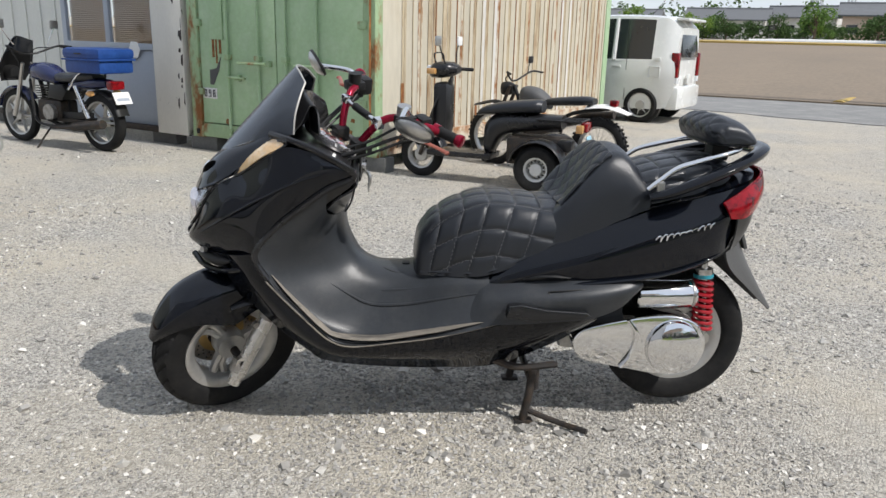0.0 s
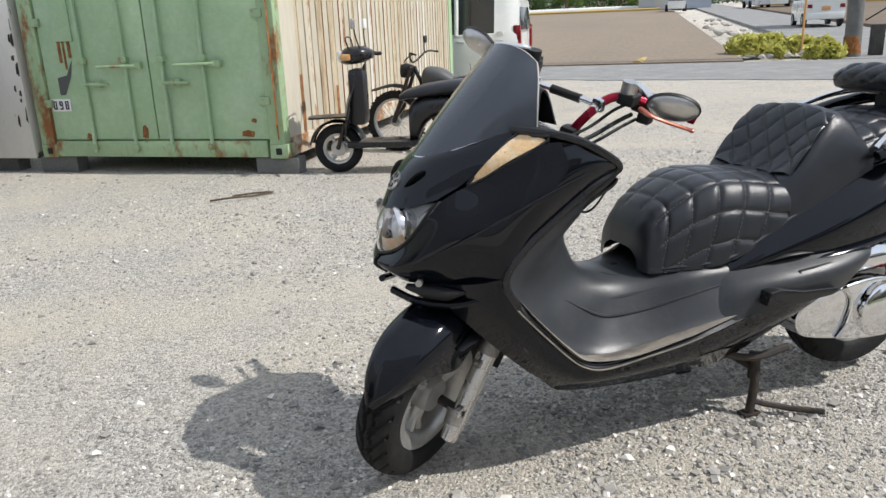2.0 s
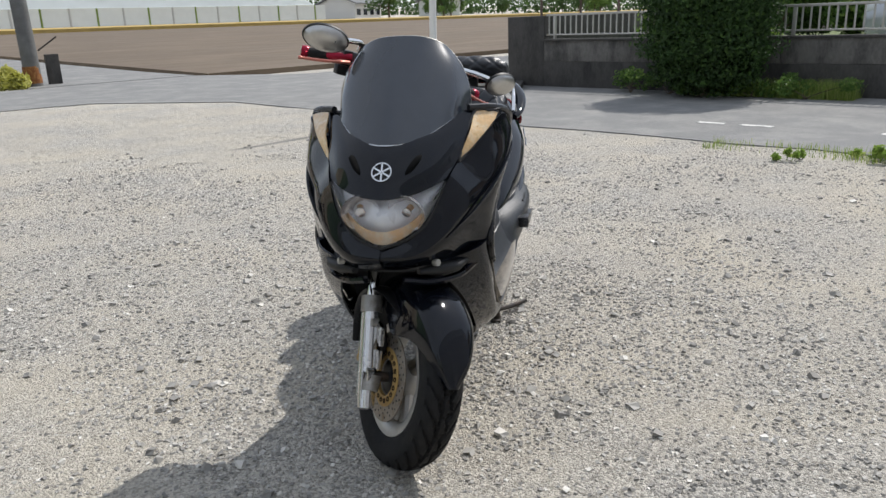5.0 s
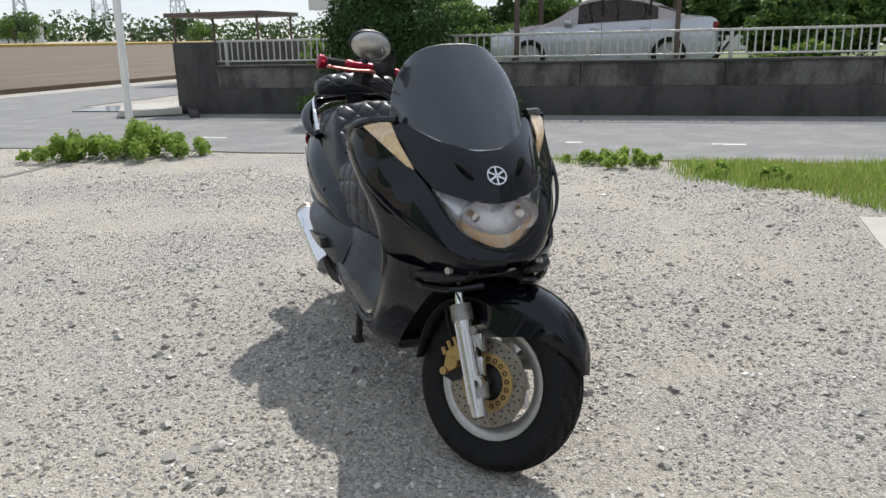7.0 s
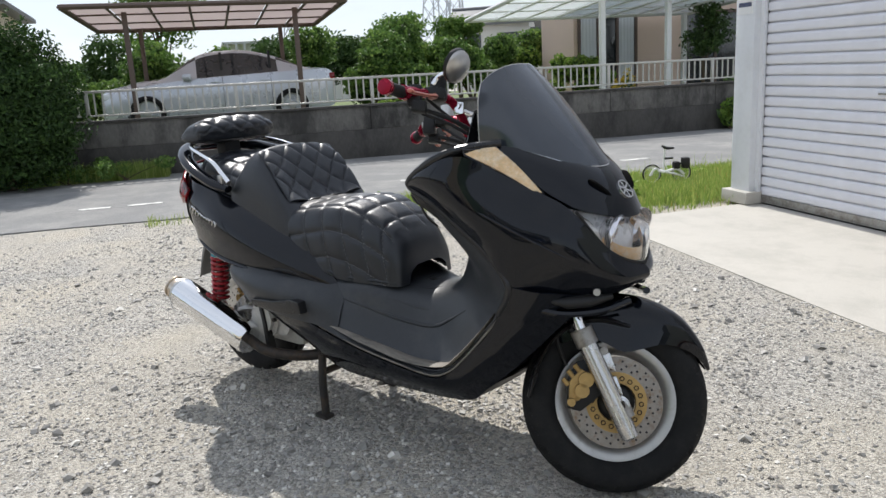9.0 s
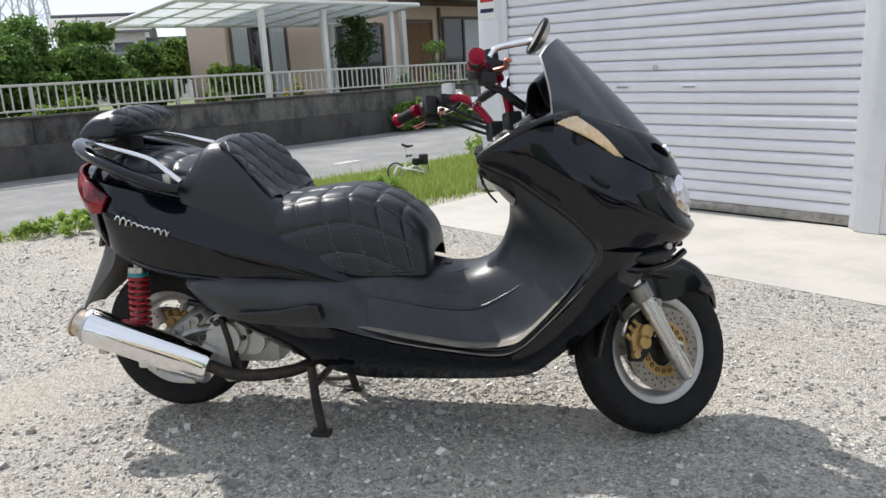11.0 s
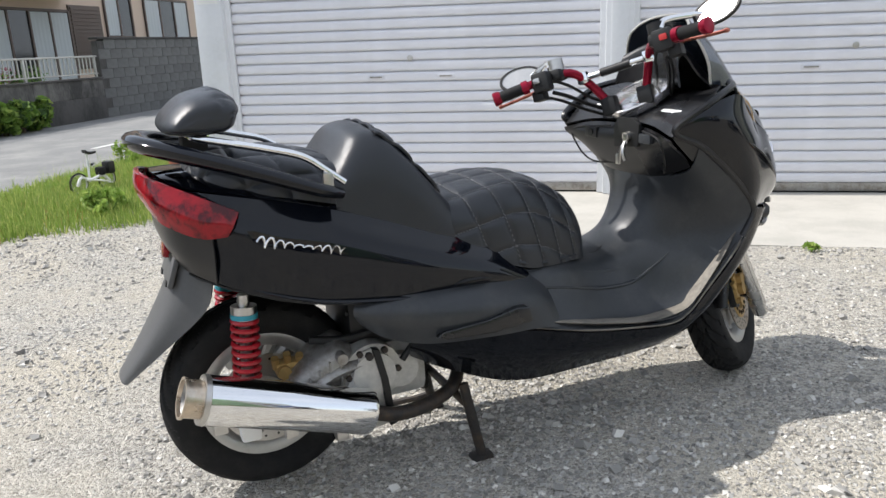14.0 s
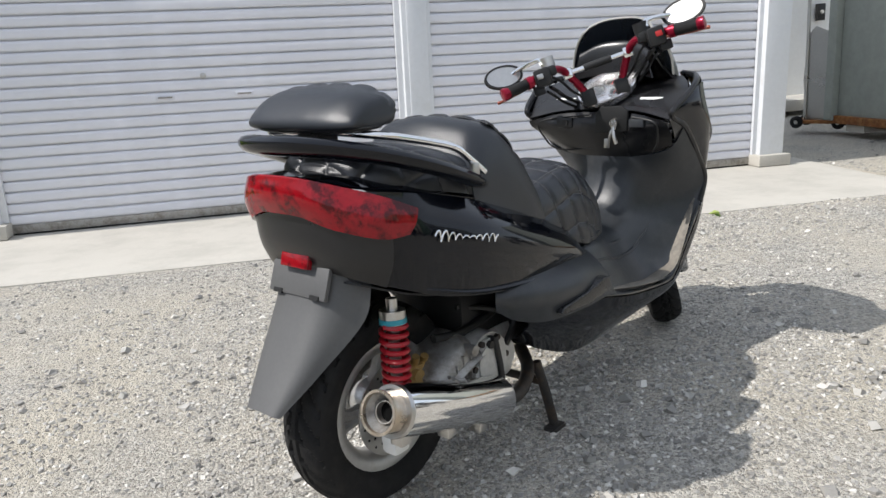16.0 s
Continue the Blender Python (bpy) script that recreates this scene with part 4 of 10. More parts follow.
lockp = body("ignition_recess", prism([(-0.06, -0.045), (0.05, -0.035), (0.055, 0.03), (0.03, 0.045), (-0.04, 0.042), (-0.062, 0.02)], 0, 0.01, 0.003, m=Matrix.Translation((-0.312, 0.065, 0.822)) @ Matrix.Rotation(radians(90), 4, "Z")), "dark", "dark ignition recess", face)
body("ignition_lock", rod((-0.318, 0.075, 0.815), (-0.300, 0.075, 0.812), 0.015), "steel", parent=lockp)
body("key", box(-0.302, -0.298, 0.068, 0.086, 0.795, 0.822, 0.001), "steel", parent=lockp)
keys = tube([(-0.297, 0.077, 0.80), (-0.288, 0.07, 0.78), (-0.29, 0.062, 0.745)], 0.004, 4, 6)
tube([(-0.297, 0.077, 0.80), (-0.285, 0.085, 0.775), (-0.288, 0.092, 0.75)], 0.006, 4, 6, keys)
box(-0.293, -0.287, 0.048, 0.066, 0.735, 0.765, 0.002, keys)
body("key_ring", keys, "steel", "bunch of keys hanging from the lock", lockp)
body("fuel_button", box(-0.322, -0.306, 0.125, 0.175, 0.800, 0.826, 0.004), "plastic", parent=face)
for y in (-0.15, 0.165):
    body("warning_label", box(-0.038, 0.038, -0.0295, 0.0295, -0.001, 0.0012, m=Matrix.Translation((-0.366, y, 0.869)) @ Matrix.Rotation(radians(36), 4, "Y") @ Matrix.Rotation(radians(90), 4, "Z")), "paper", "small white printed label", dash)

# meter cluster, leaning back to the rider
METER = Matrix.Translation((-0.405, 0.0, 0.912)) @ Vector((0, 1, 0)).rotation_difference(Vector((0.50, 0, 0.866))).to_matrix().to_4x4() @ Matrix.Diagonal((1.15, 1.0, 1.05, 1.0))
meter = body("meter", lathe([(0.0, -0.012), (0.080, -0.012), (0.088, 0.0), (0.088, 0.014), (0.082, 0.016), (0.080, 0.006), (0.0, 0.006)], 40), "bowl", "round silver meter housing", m=METER)
for x, z, r in ((-0.034, 0.012, 0.032), (0.036, 0.012, 0.032), (0.0, -0.044, 0.020)):
    at = METER @ Matrix.Translation((x, 0.006, z))
    dial = body("dial", lathe([(0.0, 0.0), (r, 0.0), (r, 0.003), (0.0, 0.003)], 28), "dark", "dark meter dial", m=at, parent=meter)
    dial.matrix_basis = Matrix.Translation((x, 0.006, z))
    part("dial_ring", lathe([(r - 0.001, 0.0), (r + 0.003, 0.0), (r + 0.002, 0.005), (r - 0.001, 0.005)], 28, ring=True), M["chrome"], dial, "chrome dial ring")
    for k in range(9):
        g = radians(-120 + 30 * k)
        part("dial_mark", box(-0.0008, 0.0008, 0.003, 0.0036, r * 0.74, r * 0.92, m=Matrix.Rotation(g, 4, "Y")), M["paper"], dial)
    part("needle", box(-0.001, 0.001, 0.0037, 0.005, -0.004, r * 0.8, m=Matrix.Rotation(radians(130), 4, "Y")), M["red_paint"], dial)
cover = part("meter_glass", lathe([(0.0, 0.020), (0.055, 0.019), (0.080, 0.0145), (0.080, 0.012), (0.055, 0.0165), (0.0, 0.0175)], 40, ring=True), M["lens"], meter, "clear meter glass")
cover.visible_shadow = False

# -- leg wells, floor and tunnel --
WELL = [
    [(-0.366, 0.0, 0.700), (-0.376, 0.09, 0.702), (-0.392, 0.16, 0.706), (-0.405, 0.225, 0.732), (-0.396, 0.264, 0.796)],
    [(-0.358, 0.0, 0.625), (-0.372, 0.085, 0.618), (-0.435, 0.150, 0.614), (-0.492, 0.212, 0.640), (-0.505, 0.255, 0.716)],
    [(-0.318, 0.0, 0.545), (-0.335, 0.088, 0.530), (-0.452, 0.150, 0.525), (-0.560, 0.214, 0.545), (-0.610, 0.248, 0.602)],
    [(-0.255, 0.0, 0.508), (-0.270, 0.098, 0.488), (-0.362, 0.150, 0.448), (-0.480, 0.208, 0.428), (-0.556, 0.247, 0.480)],
]
FLOOR = [
    [(-0.170, 0.0, 0.499), (-0.190, 0.105, 0.478), (-0.270, 0.146, 0.405), (-0.360, 0.200, 0.340), (-0.445, 0.242, 0.366)],
    [(-0.100, 0.0, 0.502), (-0.110, 0.125, 0.488), (-0.150, 0.162, 0.412), (-0.225, 0.208, 0.325), (-0.330, 0.252, 0.304)],
    [(0.000, 0.0, 0.515), (0.000, 0.160, 0.508), (-0.005, 0.198, 0.450), (-0.015, 0.236, 0.374), (-0.050, 0.262, 0.342)],
    [(0.150, 0.0, 0.535), (0.150, 0.170, 0.512), (0.150, 0.206, 0.470), (0.150, 0.248, 0.424), (0.150, 0.264, 0.392)],
]
floor_pan = body("floor_tunnel", sheet(both(WELL + FLOOR), 5, 4, 0.006), "plastic", "scuffed dark grey plastic floor tunnel")
body("fuel_lid", tube([(-0.235, -0.055, 0.500), (-0.195, -0.078, 0.492), (-0.15, -0.070, 0.494), (-0.135, 0.0, 0.503), (-0.15, 0.070, 0.494), (-0.195, 0.078, 0.492), (-0.235, 0.055, 0.500)], 0.004, 5, 6), "dark", "outline of the fuel lid", floor_pan)
body("lid_hinge", box(-0.175, -0.150, -0.018, 0.018, 0.494, 0.508, 0.003), "dark", parent=floor_pan)
for sgn in (1, -1):
    for off in (0.0, 0.013):
        seam = spline([(x, sgn * (y + 0.002 - off * 0.4), z + off + 0.002) for x, y, z in ((-0.612, 0.249, 0.598), (-0.598, 0.249, 0.535), (-0.556, 0.248, 0.478), (-0.450, 0.244, 0.366), (-0.395, 0.247, 0.320), (-0.330, 0.252, 0.303), (-0.2, 0.258, 0.318), (-0.05, 0.262, 0.342), (0.15, 0.264, 0.392))], 6)
        body("floor_trim", sweep(seam, 0.0026, 6), "scuffed" if off == 0 else "satin", "worn pale edge of the floor" if off == 0 else "", floor_pan)
    mat_line = spline([(x, sgn * y, z) for x, y, z in ((-0.570, 0.232, 0.530), (-0.515, 0.228, 0.462), (-0.430, 0.224, 0.372), (-0.372, 0.226, 0.334), (-0.25, 0.232, 0.326), (-0.1, 0.240, 0.352), (0.02, 0.248, 0.378), (0.14, 0.256, 0.405))], 6)
    body("foot_mat", sweep(mat_line, [0.004 + 0.024 * min(1, i / 12, (len(mat_line) - 1 - i) / 10) for i in range(len(mat_line))], 8, flat=0.2), "scuffed", "worn pale foot strip", floor_pan)

for sgn in (1, -1):  # moulded ribs along the tunnel
    for dy, dz in ((0.004, 0.004), (-0.022, 0.045)):
        rib = spline([(x, sgn * (y + dy), z + dz) for x, y, z in ((-0.40, 0.150, 0.475), (-0.345, 0.149, 0.440), (-0.27, 0.147, 0.405), (-0.15, 0.162, 0.412), (-0.005, 0.198, 0.450), (0.12, 0.205, 0.471))], 6)
        body("floor_rib", sweep(rib, [0.001 + 0.005 * math.sin(math.pi * i / (len(rib) - 1)) for i in range(len(rib))], 8), "plastic", parent=floor_pan)

# -- skirts: lower outer sides from the chin to the engine --
SKIRT = [
    [(-0.612, 0.251, 0.600), (-0.690, 0.215, 0.585), (-0.785, 0.115, 0.570)],
    [(-0.560, 0.249, 0.480), (-0.612, 0.236, 0.478), (-0.690, 0.165, 0.468)],
    [(-0.452, 0.245, 0.366), (-0.510, 0.240, 0.368), (-0.590, 0.185, 0.366)],
    [(-0.395, 0.248, 0.318), (-0.420, 0.236, 0.290), (-0.485, 0.185, 0.275)],
    [(-0.315, 0.254, 0.302), (-0.320, 0.234, 0.262), (-0.385, 0.165, 0.214)],
    [(-0.050, 0.264, 0.340), (-0.060, 0.238, 0.274), (-0.100, 0.165, 0.200)],
    [(0.150, 0.266, 0.388), (0.150, 0.240, 0.310), (0.120, 0.165, 0.206)],
    [(0.330, 0.262, 0.412), (0.320, 0.235, 0.350), (0.300, 0.165, 0.275)],
    [(0.450, 0.250, 0.425), (0.440, 0.225, 0.390), (0.425, 0.180, 0.350)],
]
for sgn in (1, -1):
    body("skirt", sheet([[(x, sgn * y, z) for x, y, z in r] for r in SKIRT], 5, 6, 0.006), "black" if sgn < 9 else "satin", "black lower side skirt")
UNDER = both([
    [(-0.800, 0.0, 0.565), (-0.785, 0.115, 0.570)],
    [(-0.700, 0.0, 0.470), (-0.690, 0.165, 0.468)],
    [(-0.600, 0.0, 0.366), (-0.590, 0.185, 0.366)],
    [(-0.490, 0.0, 0.270), (-0.485, 0.185, 0.275)],
    [(-0.385, 0.0, 0.205), (-0.385, 0.165, 0.214)],
    [(0.000, 0.0, 0.190), (0.000, 0.165, 0.200)],
    [(0.300, 0.0, 0.265), (0.300, 0.165, 0.275)],
])
body("belly_pan", sheet(UNDER[3:], 4, 3, 0.005), "dark", "dark belly pan")
wheel_arch = both([
    [(-0.780, 0.0, 0.545), (-0.770, 0.10, 0.550), (-0.740, 0.15, 0.555)],
    [(-0.620, 0.0, 0.520), (-0.615, 0.11, 0.515), (-0.610, 0.175, 0.500)],
    [(-0.500, 0.0, 0.420), (-0.500, 0.12, 0.415), (-0.510, 0.185, 0.400)],
    [(-0.450, 0.0, 0.260), (-0.450, 0.12, 0.262), (-0.460, 0.180, 0.265)],
])
body("wheel_arch", sheet(wheel_arch, 4, 3, 0.005), "dark", "dark inner wheel arch")
# chin intakes either side
for sgn in (1, -1):
    mouth = [(-0.815, sgn * 0.085, 0.560), (-0.775, sgn * 0.130, 0.555), (-0.735, sgn * 0.170, 0.553), (-0.70, sgn * 0.195, 0.560)]
    intake = body("chin_intake", sweep(mouth, [0.010, 0.022, 0.020, 0.006], 12, flat=0.8), "dark", "dark intake slot under the lamp")
    lip = [(-0.845, sgn * 0.05, 0.545), (-0.80, sgn * 0.115, 0.528), (-0.73, sgn * 0.175, 0.525), (-0.66, sgn * 0.21, 0.54)]
    body("chin_lip", sweep(spline(lip, 5), 0.010, 8), "black", parent=intake)
    body("chin_bolt", rod((-0.792, sgn * 0.122, 0.578), (-0.80, sgn * 0.135, 0.580), 0.009), "alu", parent=intake)

# -- lower rear side covers with folded foot pegs --
COVER = [
    [(0.050, 0.176, 0.490), (0.040, 0.222, 0.432), (0.030, 0.258, 0.362)],
    [(0.110, 0.196, 0.502), (0.105, 0.250, 0.456), (0.100, 0.270, 0.384)],
    [(0.250, 0.226, 0.522), (0.250, 0.288, 0.474), (0.250, 0.280, 0.396)],
    [(0.400, 0.238, 0.533), (0.400, 0.294, 0.486), (0.410, 0.274, 0.410)],
    [(0.510, 0.240, 0.538), (0.525, 0.272, 0.498), (0.505, 0.248, 0.436)],
    [(0.566, 0.230, 0.528), (0.576, 0.238, 0.506), (0.558, 0.226, 0.474)],
]
PEG = [(0.140, 0.420), (0.150, 0.458), (0.185, 0.462), (0.265, 0.446), (0.385, 0.438), (0.400, 0.428), (0.372, 0.418), (0.250, 0.410)]
for sgn in (1, -1):
    cover = body("side_cover", sheet([[(x, sgn * y, z) for x, y, z in r] for r in COVER], 6, 6, 0.006), "plastic", "weathered grey side cover")
    peg = body("foot_peg", prism(PEG, min(sgn * 0.262, sgn * 0.306), max(sgn * 0.262, sgn * 0.306), 0.007), "satin", "folded passenger foot peg", cover)
    body("peg_edge", sweep([(x, sgn * 0.3055, z) for x, z in PEG[1:6]], 0.0018, 6), "plastic", "scuffed grey edge of the peg", peg)
    slot = [(0.27, 0.284, 0.497), (0.32, 0.288, 0.502), (0.385, 0.284, 0.504), (0.38, 0.289, 0.488), (0.32, 0.293, 0.484), (0.28, 0.289, 0.486), (0.27, 0.284, 0.497)]
    body("cover_slot", sweep(spline([(x, sgn * (y - 0.008), z) for x, y, z in slot], 4), 0.0025, 6), "dark", parent=cover)

# -- glossy rear side panels --
REAR_A = [
    [(0.070, 0.184, 0.488), (0.074, 0.190, 0.483), (0.080, 0.188, 0.477)],
    [(0.200, 0.188, 0.588), (0.200, 0.226, 0.537), (0.200, 0.220, 0.489)],
    [(0.400, 0.196, 0.672), (0.400, 0.256, 0.602), (0.400, 0.246, 0.510)],
    [(0.600, 0.200, 0.740), (0.600, 0.260, 0.665), (0.600, 0.246, 0.532)],
    [(0.750, 0.200, 0.780), (0.760, 0.238, 0.700), (0.750, 0.226, 0.562)],
    [(0.840, 0.192, 0.802), (0.850, 0.212, 0.720), (0.850, 0.192, 0.600)],
    [(0.940, 0.130, 0.820), (0.945, 0.130, 0.725), (0.915, 0.120, 0.628)],
    [(0.985, 0.0, 0.830), (0.975, 0.0, 0.720), (0.945, 0.0, 0.640)],
]
for sgn in (1, -1):
    panel = body("tail_panel", sheet([[(x, sgn * y, z) for x, y, z in r] for r in REAR_A], 6, 7, 0.006), "black", "glossy black tail side panel")
    low = spline([(x, sgn * (y + 0.003), z) for x, y, z in ((0.09, 0.19, 0.480), (0.25, 0.230, 0.500), (0.45, 0.247, 0.522), (0.65, 0.240, 0.548), (0.80, 0.212, 0.590), (0.90, 0.150, 0.632))], 6)
    body("panel_strip", sweep(low, [0.004 + 0.012 * math.sin(math.pi * min(1, 0.1 + i / (len(low) - 1))) for i in range(len(low))], 10, flat=0.5), "black", "lower bead of the panel", panel)
    vent = [(0.20, sgn * 0.2275, 0.520), (0.25, sgn * 0.238, 0.535), (0.30, sgn * 0.245, 0.538), (0.345, sgn * 0.248, 0.533)]
    body("panel_vent", sweep(vent, [0.002, 0.012, 0.012, 0.002], 10, flat=0.4), "dark", "dark leaf-shaped vent", panel)
    # plain slanted strokes where the badge is
    badge = bmesh.new()
    zig = []
    for k in range(121):
        t = k / 120
        f = t if sgn > 0 else 1 - t
        h = (0.011 if t < 0.2 else 0.0055 + 0.003 * math.sin(t * 9)) * math.sin(t * 58)
        x, y, z = 0.79 - 0.19 * f + sgn * 0.0035 * math.cos(t * 58), 0.2450 + 0.028 * f - 0.004 * f * f, 0.706 - 0.043 * f + h
        zig.append((x - sgn * 0.3 * h, sgn * y, z))
    sweep(zig, [0.0026 if k < 26 else 0.0019 for k in range(121)], 6, badge)
    body("badge", badge, "chrome", "silver badge, a flowing wavy stroke", panel)

# tail top deck under the fin
deck = both([
    [(0.56, 0.0, 0.770), (0.56, 0.12, 0.765), (0.56, 0.20, 0.735)],
    [(0.75, 0.0, 0.815), (0.75, 0.12, 0.810), (0.75, 0.20, 0.782)],
    [(0.90, 0.0, 0.842), (0.90, 0.10, 0.838), (0.89, 0.17, 0.815)],
    [(0.985, 0.0, 0.845), (0.975, 0.08, 0.842), (0.95, 0.125, 0.826)],
])
body("tail_deck", sheet(deck, 4, 4, 0.005), "black", "black tail deck")

# -- tail lamp wrapping the rear --
TAIL = both([
    [(1.010, 0.0, 0.852), (1.006, 0.060, 0.850), (0.975, 0.125, 0.836), (0.900, 0.190, 0.805), (0.822, 0.224, 0.768)],
    [(1.016, 0.0, 0.815), (1.010, 0.065, 0.812), (0.982, 0.135, 0.792), (0.910, 0.205, 0.762), (0.835, 0.228, 0.745)],
    [(1.000, 0.0, 0.778), (0.994, 0.065, 0.774), (0.970, 0.135, 0.748), (0.905, 0.200, 0.722), (0.850, 0.222, 0.722)],
])
tail_lamp = body("tail_lamp", sheet(TAIL, 6, 6, 0.008), "red_lens", "wide red wrap-round tail lamp")
tg = dense(TAIL, 6, 6)
body("lamp_edge", sweep(tg[0], 0.0035, 6), "red_lens", parent=tail_lamp)
tn = len(tg[0])
for j0, j1, key, lab in ((3, tn // 2 - 8, "red_dark", "dotted dark red reflector segment"), (tn // 2 + 8, tn - 4, "red_dark", "dotted dark red reflector segment"), (tn // 2 - 6, tn // 2 + 6, "red_bright", "bright red lamp segment")):
    rows = [[(x + 0.0022, y * 1.006, z) for x, y, z in r[j0:j1]] for r in tg[4:]]
    body("lamp_segment", sheet(rows, fine=False, thick=0.002), key, lab, tail_lamp)
under = body("tail_under", sheet(both([
    [(0.990, 0.0, 0.776), (0.966, 0.13, 0.750), (0.880, 0.205, 0.722)],
    [(0.985, 0.0, 0.715), (0.958, 0.13, 0.690), (0.880, 0.200, 0.665)],
    [(0.962, 0.0, 0.660), (0.940, 0.12, 0.640), (0.880, 0.175, 0.610)],
]), 5, 5, 0.005), "satin", "satin black panel under the tail lamp")

# -- fin-like grab rail --
FIN = [(0.585, 0.214, 0.782), (0.64, 0.232, 0.800), (0.74, 0.232, 0.838), (0.84, 0.205, 0.872), (0.93, 0.150, 0.898), (0.99, 0.080, 0.912), (1.005, 0.0, 0.914)]
fin_line = spline(FIN + flip(FIN[-2::-1]), 5)
fin_n = len(fin_line) - 1
fin = body("grab_fin", sweep(fin_line, [0.012 + 0.020 * math.sin(math.pi * min(1, max(0, 0.05 + 0.9 * i / fin_n))) ** 0.4 for i in range(fin_n + 1)], 12, flat=0.62), "black", "glossy black grab rail round the tail")
for sgn in (1, -1):
    RAIL = [(0.572, sgn * 0.218, 0.806), (0.615, sgn * 0.216, 0.838), (0.665, sgn * 0.212, 0.872), (0.74, sgn * 0.202, 0.894), (0.83, sgn * 0.185, 0.915), (0.885, sgn * 0.150, 0.926), (0.895, sgn * 0.09, 0.930)]
    rail = body("chrome_rail", tube(RAIL, 0.0085, 6, 10), "chrome", "chrome passenger rail")
    body("rail_bracket", box(0.600, 0.625, sgn * 0.222 - 0.006, sgn * 0.222 + 0.006, 0.785, 0.832, 0.004), "steel", parent=rail)
part("rail_cross", rod((0.875, -0.1, 0.930), (0.875, 0.1, 0.930), 0.0085), M["chrome"], scooter, "chrome cross bar")


# -- quilted seat --
def pads(a, b):
    """Height of a quilted pad: nearly flat on top, falling fast into the seams at whole numbers of a and b."""
    sa, sb = np.abs(np.sin(np.pi * a)), np.abs(np.sin(np.pi * b))
    return (1 - np.exp(-(sa / 0.24) ** 1.3)) * (1 - np.exp(-(sb / 0.24) ** 1.3)) * (0.82 + 0.18 * sa * sb)


def seat_grid(stations, nx, ny, quilt, depth=0.0075, plain_to=-1.0):
    """Rows across the seat at stations (x, top, shoulder z, shoulder half width, edge z, edge half width); quilt: (du, dv, diagonal)."""
    rows = []
    for x, zc, zs, ws, ze, we in stations:
        h = [(x, 0.0, zc), (x, ws * 0.55, zc - 0.25 * (zc - zs)), (x, ws, zs), (x, ws + (we - ws) * 0.75, zs - 0.38 * (zs - ze)), (x, we, ze)]
        rows.append(flip(h[:0:-1]) + h)
    g = np.array(dense(rows, nx, ny))
    du = np.linalg.norm(np.diff(g, axis=0), axis=2)
    u = np.vstack([np.zeros((1, g.shape[1])), np.cumsum(du, axis=0)])
    dv = np.linalg.norm(np.diff(g, axis=1), axis=2)
    v = np.hstack([np.zeros((g.shape[0], 1)), np.cumsum(dv, axis=1)])
    v -= v[:, [v.shape[1] // 2]]
    u = u[:, [u.shape[1] // 2]] * np.ones_like(u)
    n = np.cross(np.gradient(g, axis=0), np.gradient(g, axis=1))
    n /= np.linalg.norm(n, axis=2, keepdims=True) + 1e-9
    if n[n.shape[0] // 2, n.shape[1] // 2, 2] < 0:
        n = -n
    if quilt:
        su, sv, diagonal = quilt
        if diagonal:
            a, b = u / su + v / sv, u / su - v / sv
        else:  # seams across lean back at the sides, seams along close up to the rear
            low = np.clip((np.abs(v) - 0.08) / 0.10, 0, 1)
            a, b = (u + 0.32 * np.maximum(0, np.abs(v) - 0.12)) / su, np.sign(v) * (np.abs(v) - 0.16 * low * (u - 0.3)) / sv + 0.5
        puff = pads(a, b)
        plain = np.clip((u - plain_to) / 0.02, 0, 1)
        lines = []
        for k in range(1, int(a.max()) + 1):  # seams across
            way = [g[i, j] + n[i, j] * 0.0022 for j in range(1, g.shape[1] - 1) for i in [int(np.argmin(np.abs(a[:, j] - k)))] if abs(a[i, j] - k) < 0.06 and plain[i, j] > 0]
            if len(way) > 4:
                lines.append(np.array(way))
        for k in range(int(b.min()) - 1, int(b.max()) + 2):  # seams along
            way = [g[i, j] + n[i, j] * 0.0022 for i in range(2, g.shape[0]) for j in [int(np.argmin(np.abs(b[i] - k)))] if abs(b[i, j] - k) < 0.06 and plain[i, j] > 0]
            if len(way) > 4:
                lines.append(np.array(way))
        g = g + n * (depth * (plain * puff + (1 - plain) * 0.6))[..., None]
    else:
        lines = []
    return [[tuple(float(c) for c in p) for p in r] for r in g], lines


def stitch(lines):
    """Short raised stitches along the seams."""
    bm = bmesh.new()
    for way in lines:
        for p, q in zip(way[:-1:2], way[1::2]):
            if 0.001 < np.linalg.norm(q - p) < 0.05:
                sweep([tuple(p), tuple(q)], 0.0011, 4, bm)
    return bm


SEAT_FRONT = [  # rider's seat
    (-0.132, 0.560, 0.556, 0.055, 0.505, 0.090), (-0.116, 0.632, 0.620, 0.084, 0.502, 0.128), (-0.060, 0.694, 0.674, 0.100, 0.506, 0.148),
    (0.030, 0.738, 0.714, 0.122, 0.512, 0.176), (0.100, 0.750, 0.728, 0.142, 0.524, 0.190), (0.180, 0.746, 0.726, 0.148, 0.556, 0.193), (0.270, 0.737, 0.717, 0.152, 0.602, 0.195), (0.345, 0.734, 0.714, 0.155, 0.638, 0.195)]
front_grid, front_lines = seat_grid(SEAT_FRONT, 20, 20, (0.082, 0.084, False), plain_to=0.11)
front_seat = body("front_seat", sheet(front_grid, fine=False), "leather", "black quilted rider seat")
body("stitching", stitch(front_lines), "thread", "grey stitch lines", front_seat)
